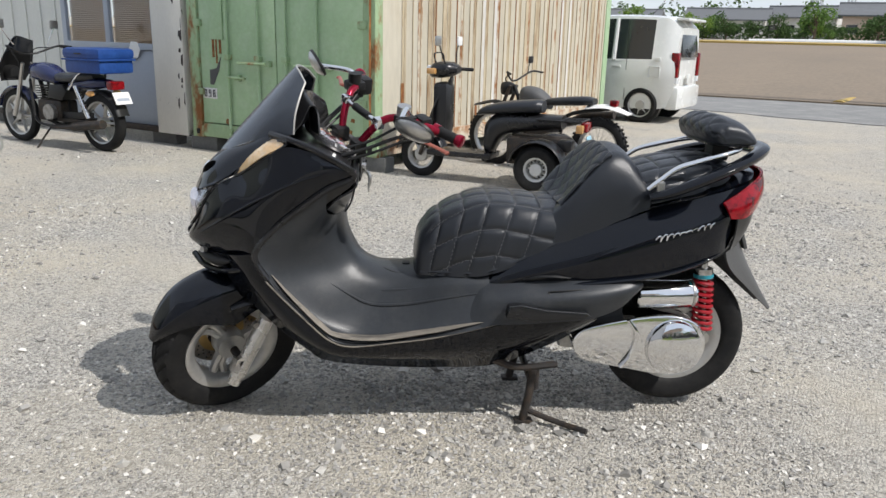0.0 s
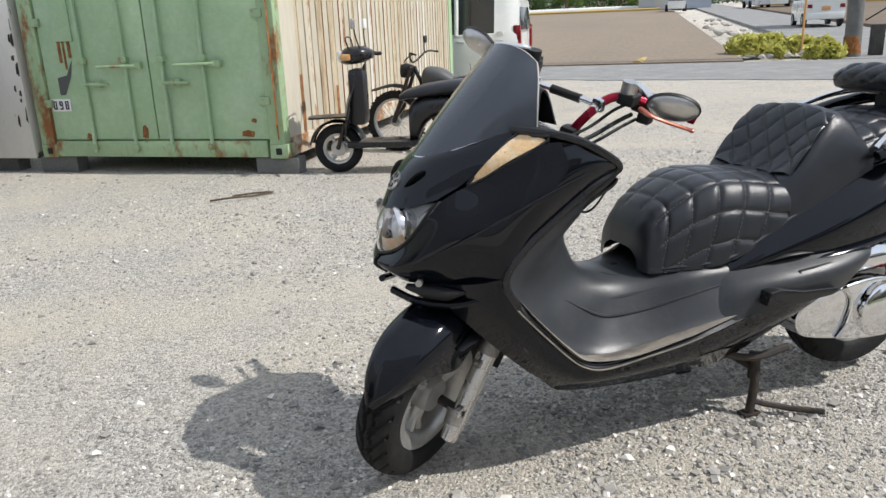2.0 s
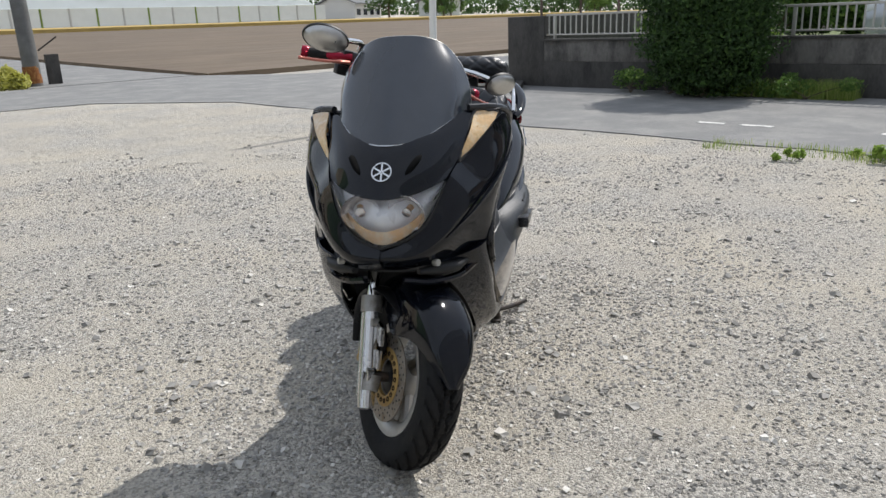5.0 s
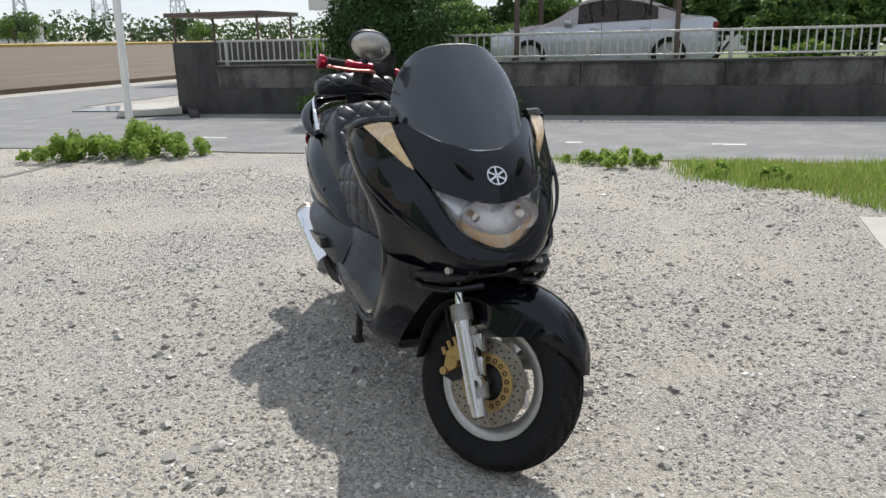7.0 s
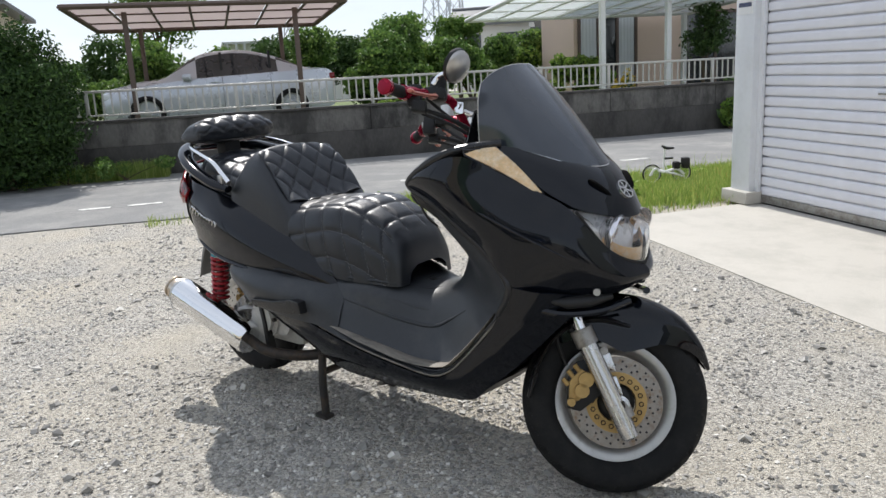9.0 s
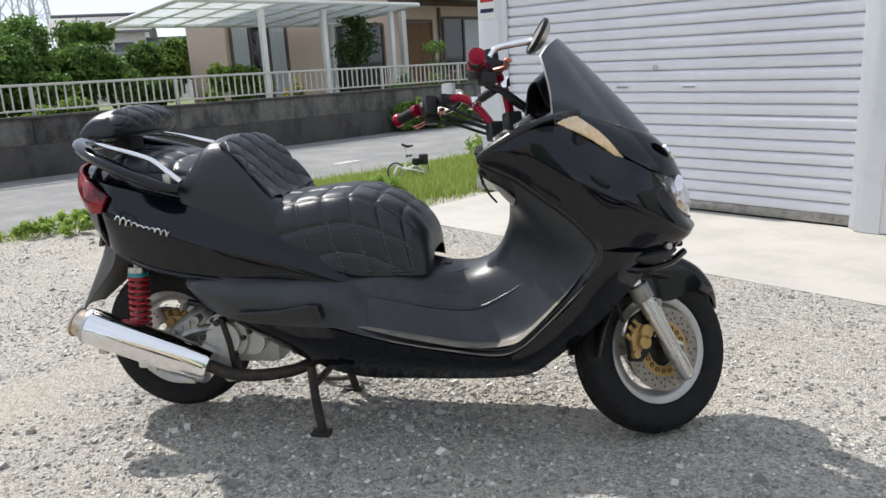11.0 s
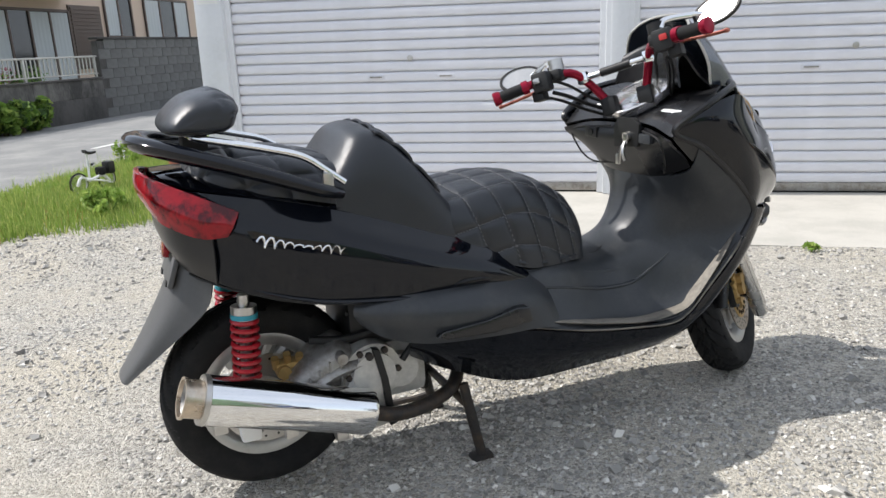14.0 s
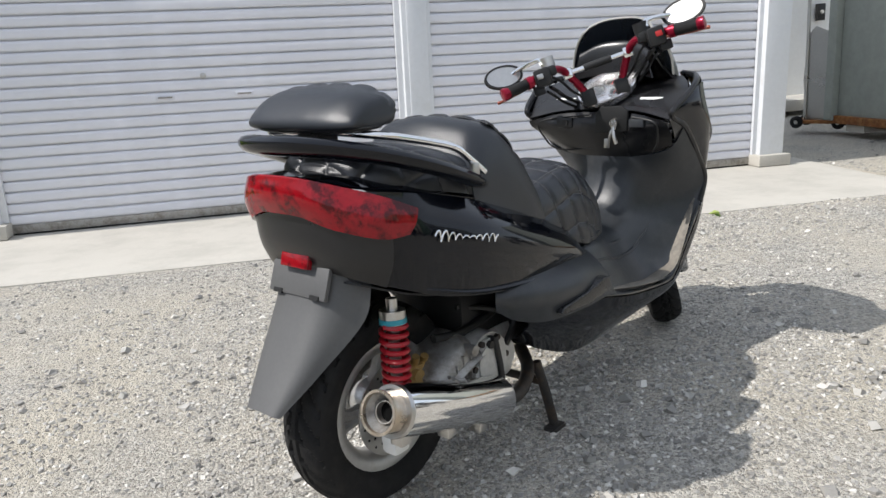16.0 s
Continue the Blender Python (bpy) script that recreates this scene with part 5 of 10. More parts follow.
HUMP = [
    (0.295, 0.722, 0.712, 0.160, 0.600, 0.197), (0.350, 0.744, 0.776, 0.168, 0.630, 0.200), (0.400, 0.822, 0.836, 0.165, 0.655, 0.200), (0.445, 0.892, 0.879, 0.158, 0.680, 0.200),
    (0.480, 0.916, 0.892, 0.152, 0.700, 0.200), (0.520, 0.909, 0.880, 0.152, 0.716, 0.200), (0.560, 0.866, 0.836, 0.158, 0.734, 0.200), (0.585, 0.834, 0.806, 0.160, 0.742, 0.198)]
hump_grid = np.array(seat_grid(HUMP, 24, 16, None)[0])
hump = body("seat_hump", sheet([[tuple(map(float, p)) for p in r] for r in hump_grid[::3, ::2]], fine=False, thick=0.004), "leather", "plain black vinyl hump between the seats")
# quilted backrest over the hump's front face
mid_col = hump_grid.shape[1] // 2
front = np.where((hump_grid[:, mid_col, 0] > 0.318) & (hump_grid[:, mid_col, 0] < 0.466))[0]
bg = hump_grid[front[0]:front[-1] + 1, mid_col - 31:mid_col + 32]
bn = np.cross(np.gradient(bg, axis=0), np.gradient(bg, axis=1))
bn /= np.linalg.norm(bn, axis=2, keepdims=True) + 1e-9
bn = bn if bn[len(bn) // 2, 31, 0] < 0 else -bn
bu = np.vstack([np.zeros((1, bg.shape[1])), np.cumsum(np.linalg.norm(np.diff(bg, axis=0), axis=2), axis=0)])
bu = bu[:, [31]] * np.ones_like(bu)
ba, bb = bu / 0.098 + bg[..., 1] / 0.082, bu / 0.098 - bg[..., 1] / 0.082
bg = bg + bn * (0.003 + 0.0075 * pads(ba, bb))[..., None]
quilt_rows = [[tuple(map(float, p)) for p in r] for r in bg]
body("backrest_quilt", sheet(quilt_rows, fine=False, thick=0.004), "leather", "diamond-quilted rider backrest", hump)
rim_way = [r[0] for r in quilt_rows] + quilt_rows[-1][1:] + [r[-1] for r in quilt_rows[::-1]][1:]
body("piping", sweep(rim_way[::3], 0.0042, 6), "leather", parent=hump)
SEAT_REAR = [
    (0.555, 0.842, 0.822, 0.150, 0.745, 0.192), (0.640, 0.866, 0.846, 0.155, 0.766, 0.190), (0.740, 0.882, 0.862, 0.150, 0.788, 0.182),
    (0.830, 0.886, 0.866, 0.130, 0.802, 0.160), (0.885, 0.872, 0.856, 0.095, 0.812, 0.115), (0.905, 0.845, 0.838, 0.05, 0.815, 0.07)]
rear_grid, rear_lines = seat_grid(SEAT_REAR, 20, 18, (0.088, 0.088, False))
rear_seat = body("rear_seat", sheet(rear_grid, fine=False), "leather", "black quilted passenger seat")
for sgn in (1, -1):
    piping = [(x, sgn * (we + 0.001), ze + 0.012) for x, zc, zs, ws, ze, we in SEAT_FRONT[1:]]
    body("piping", tube(piping, 0.005, 6, 6), "leather", parent=front_seat)

# back pad
PAD = []
for y, w in ((-0.185, 0.2), (-0.175, 0.62), (-0.13, 0.9), (-0.06, 1.0), (0.0, 1.02), (0.06, 1.0), (0.13, 0.9), (0.175, 0.62), (0.185, 0.2)):
    sec = [(0.782, 0.985), (0.790, 1.018), (0.835, 1.042), (0.892, 1.030), (0.940, 0.985), (0.952, 0.950), (0.925, 0.938), (0.850, 0.935), (0.795, 0.945)]
    PAD.append([(0.862 + (x - 0.862) * (0.35 + 0.65 * w), y * 0.95, 0.950 + (z - 0.958) * w * 0.83) for x, z in sec])
pad_rings = [ring_spline(r, 6) for r in PAD]
pcols = [spline([r[j] for r in pad_rings], 10) for j in range(len(pad_rings[0]))]
pg = np.array([[c[i] for c in pcols] for i in range(len(pcols[0]))])
cen = pg.mean(axis=1, keepdims=True)
pn = pg - cen
pn /= np.linalg.norm(pn, axis=2, keepdims=True)
lenu = np.linspace(0, 0.40, pg.shape[1])[None]
pa, pb = lenu / 0.085 + pg[..., 1] / 0.075, lenu / 0.085 - pg[..., 1] / 0.075
front_face = np.clip((0.850 - pg[..., 0]) / 0.02, 0, 1) * np.clip((pg[..., 2] - 0.955) / 0.02, 0, 1)
pg = pg + pn * (front_face * 0.0075 * pads(pa, pb))[..., None]
pad = body("back_pad", loft([[tuple(float(c) for c in p) for p in r] for r in pg], 1), "leather", "quilted black passenger back pad")
body("pad_stem", box(0.845, 0.905, -0.035, 0.035, 0.872, 0.945, 0.008), "dark", parent=pad)
plan = [(math.copysign(abs(math.cos(k)) ** 0.75, math.cos(k)), math.copysign(abs(math.sin(k)) ** 0.75, math.sin(k))) for k in np.arange(0, 2 * math.pi, math.pi / 24)]
body("pad_base", loft([[(0.870 + 0.078 * q * c, 0.168 * q * e, z) for c, e in plan] for q, z in ((0.86, 0.930), (0.98, 0.934), (1.0, 0.944), (0.98, 0.951))], 1), "satin", "dark base rim of the back pad", pad)

# -- rear fender, plate bracket --
FLAP = both([
    [(0.930, 0.0, 0.660), (0.920, 0.078, 0.652), (0.862, 0.130, 0.612)],
    [(0.958, 0.0, 0.580), (0.948, 0.080, 0.570), (0.890, 0.128, 0.535)],
    [(1.022, 0.0, 0.470), (1.014, 0.068, 0.465), (0.984, 0.092, 0.448)],
    [(1.090, 0.0, 0.372), (1.087, 0.040, 0.369), (1.078, 0.052, 0.366)],
])
flap = body("rear_fender", sheet(FLAP, 5, 5, 0.005), "mudflap", "grey plastic rear fender")
body("plate_bracket", box(-0.006, 0.006, -0.092, 0.092, -0.035, 0.035, 0.004, m=Matrix.Translation((0.946, 0, 0.622)) @ Matrix.Rotation(radians(-20), 4, "Y")), "mudflap", "bare number plate bracket with slots", flap)
body("rear_reflector", box(-0.005, 0.009, -0.045, 0.045, -0.018, 0.018, 0.004, m=Matrix.Translation((0.948, 0, 0.668)) @ Matrix.Rotation(radians(-16), 4, "Y")), "red_lens", "red reflector", flap)
for y in (-0.06, 0.06):
    body("bracket_slot", box(-0.001, 0.0085, y - 0.014, y + 0.014, -0.036, -0.026, m=Matrix.Translation((0.946, 0, 0.622)) @ Matrix.Rotation(radians(-20), 4, "Y")), "dark", parent=flap)
arch = both([
    [(0.45, 0.0, 0.50), (0.45, 0.08, 0.50), (0.45, 0.16, 0.49)],
    [(0.65, 0.0, 0.545), (0.65, 0.09, 0.545), (0.65, 0.20, 0.535)],
    [(0.80, 0.0, 0.585), (0.80, 0.09, 0.583), (0.80, 0.19, 0.575)],
    [(0.93, 0.0, 0.625), (0.92, 0.08, 0.622), (0.90, 0.14, 0.615)],
])
body("inner_fender", sheet(arch, 4, 3, 0.004), "dark", "dark inner rear fender")


# -- wheels --
def tyre(r, w, groove=26, m=None):
    """A tyre round the y axis with zigzag tread grooves."""
    prof = [(r - 0.088, -w * 0.36), (r - 0.075, -w * 0.45), (r - 0.045, -w * 0.50), (r - 0.024, -w * 0.475), (r - 0.012, -w * 0.38), (r - 0.005, -w * 0.26), (r - 0.001, -w * 0.13), (r, 0.0)]
    prof = prof + [(a, -b) for a, b in prof[-2::-1]]
    fine = spline([(a, b, 0) for a, b in prof], 3)
    seg = groove * 8
    bm = bmesh.new()
    rows = []
    for k, (rad, y, _) in enumerate(fine):
        row = []
        for j in range(seg):
            a = 2 * math.pi * j / seg
            cut = 0.0
            if abs(y) < w * 0.47 and rad > r - 0.03:
                ph = (a / (2 * math.pi) * groove + 3.2 * abs(y) / w + (0.5 if y > 0 else 0)) % 1
                if ph < 0.19 and abs(y) > w * 0.07:
                    cut = 0.009
                if abs(abs(y) - w * 0.10 - 0.004 * math.sin(a * groove)) < w * 0.025:
                    cut = 0.009
            row.append(bm.verts.new(((rad - cut) * math.cos(a), y, (rad - cut) * math.sin(a))))
        rows.append(row)
    for i in range(len(rows) - 1):
        for j in range(seg):
            bm.faces.new((rows[i][j], rows[i + 1][j], rows[i + 1][(j + 1) % seg], rows[i][(j + 1) % seg]))
    return bm


def rim(r, w):
    bm = lathe([(r - 0.004, -w * 0.5), (r + 0.006, -w * 0.5), (r + 0.006, -w * 0.44), (r - 0.012, -w * 0.36), (r - 0.022, -w * 0.15), (r - 0.022, w * 0.15),
                (r - 0.012, w * 0.36), (r + 0.006, w * 0.44), (r + 0.006, w * 0.5), (r - 0.004, w * 0.5), (r - 0.022, w * 0.42), (r - 0.034, w * 0.2), (r - 0.034, -w * 0.2), (r - 0.022, -w * 0.42)], 56, ring=True)
    lathe([(0.02, -w * 0.42), (0.046, -w * 0.40), (0.052, -w * 0.2), (0.052, w * 0.2), (0.046, w * 0.40), (0.02, w * 0.42)], 28, bm)
    return bm


def spokes(wheel, r, count, twist=0.5):
    for k in range(count):
        for off in (-0.16, 0.16):
            a0, a1 = 2 * math.pi * k / count + off * 0.6, 2 * math.pi * k / count + off + twist * 0.4
            pts = [(q * math.cos(a0 + (a1 - a0) * t), 0, q * math.sin(a0 + (a1 - a0) * t)) for t, q in ((0, 0.045), (0.5, 0.09), (1, r - 0.028))]
            part("spoke", sweep(pts, [0.019, 0.014, 0.017], 8), M["rim"], wheel)


def disc(r, w=0.004, inner=0.06):
    bm = lathe([(inner, -w / 2), (r, -w / 2), (r, w / 2), (inner, w / 2)], 48, ring=True)
    return bm


FRONT_AT = STEER_LOW @ Matrix.Translation((-0.768, 0, 0.250))
fw = body("front_wheel", rim(0.155, 0.085), "rim", "silver cast front wheel", m=FRONT_AT)
spokes(fw, 0.155, 3)
part("tyre", tyre(0.250, 0.112), M["rubber"], fw, "worn black front tyre")
dsk = part("brake_disc", disc(0.122), M["disc"], fw, "drilled brake disc with surface rust", m=pose(0, 0.062, 0))
holes = bmesh.new()
for ringr, cnt, ph in ((0.089, 20, 0.1), (0.099, 20, 0.22), (0.110, 20, 0.1)):
    for k in range(cnt):
        a = 2 * math.pi * k / cnt + ph
        rod((ringr * math.cos(a), 0.0594, ringr * math.sin(a)), (ringr * math.cos(a), 0.0646, ringr * math.sin(a)), 0.0032, seg=8, bm=holes)
part("disc_holes", holes, M["dark"], fw)["kind"] = "stuff"
carrier = lathe([(0.050, 0.058), (0.081, 0.060), (0.081, 0.0655), (0.078, 0.0665), (0.052, 0.0665)], 40, ring=True)
part("disc_carrier", carrier, M["gold"], fw, "rust-gold disc carrier")
part("hub_cover", lathe([(0.0, 0.062), (0.028, 0.062), (0.046, 0.056), (0.051, 0.050)], 28), M["dark"], fw, "black hub inside the disc carrier")
for k in range(18):
    a = 2 * math.pi * k / 18
    part("bobbin", lathe([(0.0, 0.064), (0.004, 0.064), (0.0045, 0.0685), (0.0068, 0.0685), (0.0072, 0.066)], 10, m=Matrix.Translation((0.065 * math.cos(a), 0, 0.065 * math.sin(a)))), M["bobbin"], fw)


def up_axis(p, k):
    """A point k metres along the steering axis from p."""
    return (p[0] + STEER_AXIS.x * k, p[1], p[2] + STEER_AXIS.z * k)


for sgn in (1, -1):
    foot = (-0.800, sgn * 0.116, 0.170)
    fork = body("fork_leg", sweep([up_axis(foot, -0.005), up_axis(foot, 0.0), up_axis(foot, 0.03), up_axis(foot, 0.27), up_axis(foot, 0.275)], [0.016, 0.023, 0.0245, 0.0245, 0.020], 20), "fork_alloy", "polished fork leg", m=STEER_LOW)
    part("fork_tube", rod(up_axis(foot, 0.27), up_axis(foot, 0.46), 0.0165), M["chrome"], fork, "chrome inner tube")
    part("dust_seal", rod(up_axis(foot, 0.26), up_axis(foot, 0.305), 0.030), M["cast"], fork)
    for off in (-0.013, 0.013):
        part("fork_rib", rod(up_axis((foot[0] + off, foot[1] + sgn * 0.021, foot[2]), 0.03), up_axis((foot[0] + off, foot[1] + sgn * 0.021, foot[2]), 0.25), 0.0035, seg=8), M["fork_alloy"], fork)
    part("fender_lug", rod(up_axis((foot[0] - 0.034, sgn * 0.112, foot[2]), 0.245), up_axis((foot[0] - 0.034, sgn * 0.126, foot[2]), 0.245), 0.011, seg=14), M["cast"], fork)
    part("axle_collar", lathe([(0.016, 0.110), (0.026, 0.112), (0.026, 0.128), (0.016, 0.130)], 24, ring=True, m=Matrix.Translation((-0.768, 0, 0.250)) @ Matrix.Diagonal((1, sgn, 1, 1))), M["fork_alloy"], fork)
    part("axle_lug", sweep([(-0.790, sgn * 0.113, 0.215), (-0.768, sgn * 0.108, 0.250)], [0.024, 0.028], 14), M["cast"], fork)
    part("axle_bolt", rod((-0.768, sgn * 0.05, 0.250), (-0.768, sgn * 0.135, 0.250), 0.014), M["iron"], fork)
cal = prism([(-0.695, 0.322), (-0.668, 0.335), (-0.638, 0.300), (-0.640, 0.240), (-0.668, 0.252)], 0.060, 0.098, 0.004)
rod((-0.681, 0.090, 0.308), (-0.681, 0.114, 0.308), 0.020, seg=20, bm=cal)
rod((-0.672, 0.090, 0.279), (-0.672, 0.114, 0.279), 0.019, seg=20, bm=cal)
for x, z in ((-0.668, 0.334), (-0.652, 0.318), (-0.640, 0.296)):
    rod((x + 0.004, 0.094, z - 0.006), (x + 0.018, 0.094, z + 0.010), 0.0065, seg=8, bm=cal)
rod((-0.646, 0.090, 0.246), (-0.646, 0.106, 0.246), 0.011, seg=12, bm=cal)
caliper = body("brake_caliper", cal, "gold", "gold brake caliper with two pistons", m=STEER_LOW)
part("caliper_bracket", prism([(-0.735, 0.330), (-0.700, 0.372), (-0.655, 0.350), (-0.632, 0.300), (-0.636, 0.228), (-0.672, 0.222), (-0.705, 0.250), (-0.728, 0.275)], 0.068, 0.088, 0.003), M["dark"], caliper, "black caliper bracket")
for x, z, a in ((-0.700, 0.372, (-0.740, 0.365)), (-0.722, 0.300, (-0.760, 0.305))):
    part("fork_bracket", prism([(x + 0.014, z - 0.010), (x + 0.006, z + 0.014), (a[0], a[1] + 0.018), (a[0] - 0.020, a[1] - 0.030)], 0.090, 0.106, 0.003), M["fork_alloy"], caliper)
    part("bracket_bolt", rod((x, 0.100, z), (x, 0.116, z), 0.009, seg=10), M["dark"], caliper)
part("brake_hose", tube([(-0.63, 0.075, 0.34), (-0.60, 0.09, 0.42), (-0.62, 0.08, 0.52), (-0.60, 0.05, 0.60)], 0.005, 6, 8), M["dark"], caliper)

fend_rows = []
for k in range(11):
    a = radians(158 - 11.4 * k)
    w = (0.012, 0.044, 0.064, 0.076, 0.083, 0.086, 0.086, 0.083, 0.078, 0.072, 0.062)[k]
    side = (0.008, 0.030, 0.060, 0.094, 0.128, 0.148, 0.150, 0.132, 0.108, 0.090, 0.074)[k]
    r = 0.286 - 0.016 * max(0, 1 - k / 3) + 0.003 * math.sin(math.pi * k / 10)
    cx, cz = math.cos(a), math.sin(a)
    row = []
    for y, drop in ((0, 0.0), (0.55, 0.05), (0.90, 0.28), (1.0, 1.0)):
        row.append((-0.768 + (r - drop * side) * cx, w * y, 0.250 + (r - drop * side) * cz))
    fend_rows.append(row)
fender = body("front_fender", sheet(both(fend_rows), 3, 4, 0.004), "black", "glossy black front fender", m=STEER_LOW)
for sgn in (1, -1):
    stay = [(-0.79, sgn * 0.080, 0.455), (-0.70, sgn * 0.085, 0.470), (-0.615, sgn * 0.088, 0.440), (-0.56, sgn * 0.082, 0.36), (-0.535, sgn * 0.07, 0.25)]
    part("fender_side", sweep(spline(stay, 5), [0.018 + 0.022 * math.sin(math.pi * i / 20) for i in range(21)], 10, flat=0.3), M["satin"], fender)

REAR_C = (0.768, 0.0, 0.266)
rw = body("rear_wheel", rim(0.155, 0.095), "rim", "silver cast rear wheel", m=pose(*REAR_C, 0, 15, 0))
spokes(rw, 0.155, 3)
part("tyre", tyre(0.248, 0.128, 24), M["rubber"], rw, "black rear tyre")
part("brake_disc", disc(0.115), M["steel"], rw, "drilled rear brake disc", m=pose(0, 0.068, 0))
holes = bmesh.new()
for ringr, cnt, ph in ((0.088, 18, 0), (0.102, 20, 0.1)):
    for k in range(cnt):
        a = 2 * math.pi * k / cnt + ph
        rod((ringr * math.cos(a), 0.0654, ringr * math.sin(a)), (ringr * math.cos(a), 0.0706, ringr * math.sin(a)), 0.0034, seg=8, bm=holes)
part("disc_holes", holes, M["dark"], rw)["kind"] = "stuff"
cal = box(0.668, 0.745, 0.062, 0.108, 0.325, 0.362, 0.010)
for x, z in ((0.682, 0.358), (0.712, 0.366), (0.742, 0.360)):
    rod((x, 0.09, z - 0.012), (x + 0.004, 0.102, z + 0.018), 0.010, seg=10, bm=cal)
rod((0.690, 0.09, 0.335), (0.690, 0.122, 0.335), 0.017, bm=cal)
rod((0.728, 0.09, 0.342), (0.728, 0.122, 0.342), 0.017, bm=cal)
body("rear_caliper", cal, "gold", "gold rear brake caliper")

# -- engine and swing arm --
cvt_out = [(0.384, 0.275), (0.392, 0.315), (0.43, 0.340), (0.52, 0.362), (0.62, 0.378), (0.71, 0.382), (0.78, 0.362), (0.82, 0.315), (0.824, 0.26), (0.80, 0.205), (0.74, 0.178), (0.66, 0.180), (0.56, 0.198), (0.47, 0.215), (0.41, 0.235)]
engine = body("engine_cover", prism(ring_spline([(x, z) for x, z in cvt_out], 3), -0.172, -0.060, 0.016), "chrome", "chrome transmission cover", angle=60)
body("clutch_cover", lathe([(0.0, -0.205), (0.072, -0.202), (0.088, -0.192), (0.094, -0.172), (0.094, -0.165)], 40, m=Matrix.Translation((0.716, 0, 0.277))), "chrome", parent=engine)
body("cover_rib", tube([(0.560, -0.176, 0.370), (0.590, -0.180, 0.32), (0.575, -0.180, 0.25), (0.545, -0.176, 0.205)], 0.007, 6, 8), "chrome", parent=engine)
for x, z in ((0.795, 0.283), (0.776, 0.322)):
    body("cover_bolt", rod((x, -0.165, z), (x, -0.183, z), 0.009), "dark", parent=engine)
air = body("air_box", sweep([(0.585, -0.135, 0.445), (0.592, -0.135, 0.445), (0.77, -0.135, 0.447), (0.782, -0.135, 0.447)], [0.040, 0.047, 0.047, 0.040], 28), "chrome", "chrome air box cylinder")
body("air_box_band", rod((0.765, -0.135, 0.447), (0.772, -0.135, 0.447), 0.0485, seg=28), "steel", parent=air)
crank = box(0.36, 0.60, -0.06, 0.13, 0.215, 0.375, 0.03)
rod((0.52, 0.10, 0.315), (0.52, 0.165, 0.315), 0.075, seg=24, bm=crank)
rod((0.52, 0.165, 0.315), (0.52, 0.18, 0.315), 0.055, seg=24, bm=crank)
rod((0.44, 0.10, 0.30), (0.44, 0.155, 0.30), 0.045, seg=20, bm=crank)
eng = body("engine_case", crank, "case_light", "grey cast engine case")
for k in range(6):
    a = 2 * math.pi * k / 6
    body("case_bolt", rod((0.52 + 0.064 * math.cos(a), 0.16, 0.315 + 0.064 * math.sin(a)), (0.52 + 0.064 * math.cos(a), 0.176, 0.315 + 0.064 * math.sin(a)), 0.008, seg=8), "iron", parent=eng)
body("muffler_bracket", prism([(0.545, 0.378), (0.522, 0.382), (0.506, 0.335), (0.490, 0.175), (0.522, 0.170), (0.598, 0.235), (0.604, 0.275)], 0.164, 0.176, 0.003), "case_light", "pale alloy muffler bracket", eng)
body("bracket_edge", prism([(0.524, 0.384), (0.506, 0.380), (0.488, 0.300), (0.474, 0.175), (0.492, 0.172), (0.506, 0.300)], 0.158, 0.188, 0.003), "dark", "black rubber edge of the bracket", eng)
body("bracket_bolt", rod((0.532, 0.170, 0.366), (0.532, 0.188, 0.366), 0.010, seg=10), "iron", parent=eng)
gear = body("gear_case", loft([oval(0.565, 0.345, 0.075, 0.050, y0=0.08), oval(0.60, 0.345, 0.088, 0.064, y0=0.085), oval(0.66, 0.325, 0.086, 0.056, y0=0.09), oval(0.72, 0.295, 0.070, 0.042, y0=0.09)], 4), "cast", "grey cast gear case")
for k in range(4):
    body("case_rib", box(0.60 + 0.026 * k, 0.605 + 0.026 * k, 0.165, 0.178, 0.300 - 0.008 * k, 0.385 - 0.016 * k, 0.002), "cast", parent=gear)
body("case_stud", rod((0.60, 0.15, 0.375), (0.60, 0.19, 0.375), 0.014, seg=10), "cast", parent=gear)
body("swing_arm", sweep(spline([(0.55, 0.135, 0.345), (0.62, 0.142, 0.335), (0.70, 0.142, 0.30), (0.768, 0.135, 0.268), (0.80, 0.135, 0.262)], 5), [0.045] * 8 + [0.034] * 6 + [0.028] * 7, 12, flat=0.45), "cast", "cast rear arm")
body("wheel_nut", rod((0.768, 0.12, 0.266), (0.768, 0.165, 0.266), 0.018, seg=8), "steel")
body("axle_cap", box(0.80, 0.85, 0.10, 0.145, 0.195, 0.245, 0.01), "paper", "white weathered cap on the rear arm")
body("engine_hose", tube([(0.30, 0.13, 0.42), (0.40, 0.14, 0.435), (0.50, 0.13, 0.41), (0.58, 0.12, 0.40), (0.66, 0.11, 0.41)], 0.011, 6, 8), "dark")
body("engine_hose", tube([(0.44, 0.16, 0.33), (0.40, 0.16, 0.39), (0.46, 0.14, 0.43), (0.56, 0.10, 0.46)], 0.009, 6, 8), "dark")
body("frame_block", box(0.20, 0.56, -0.12, 0.12, 0.30, 0.50, 0.02), "dark", "dark frame and tank under the seat")

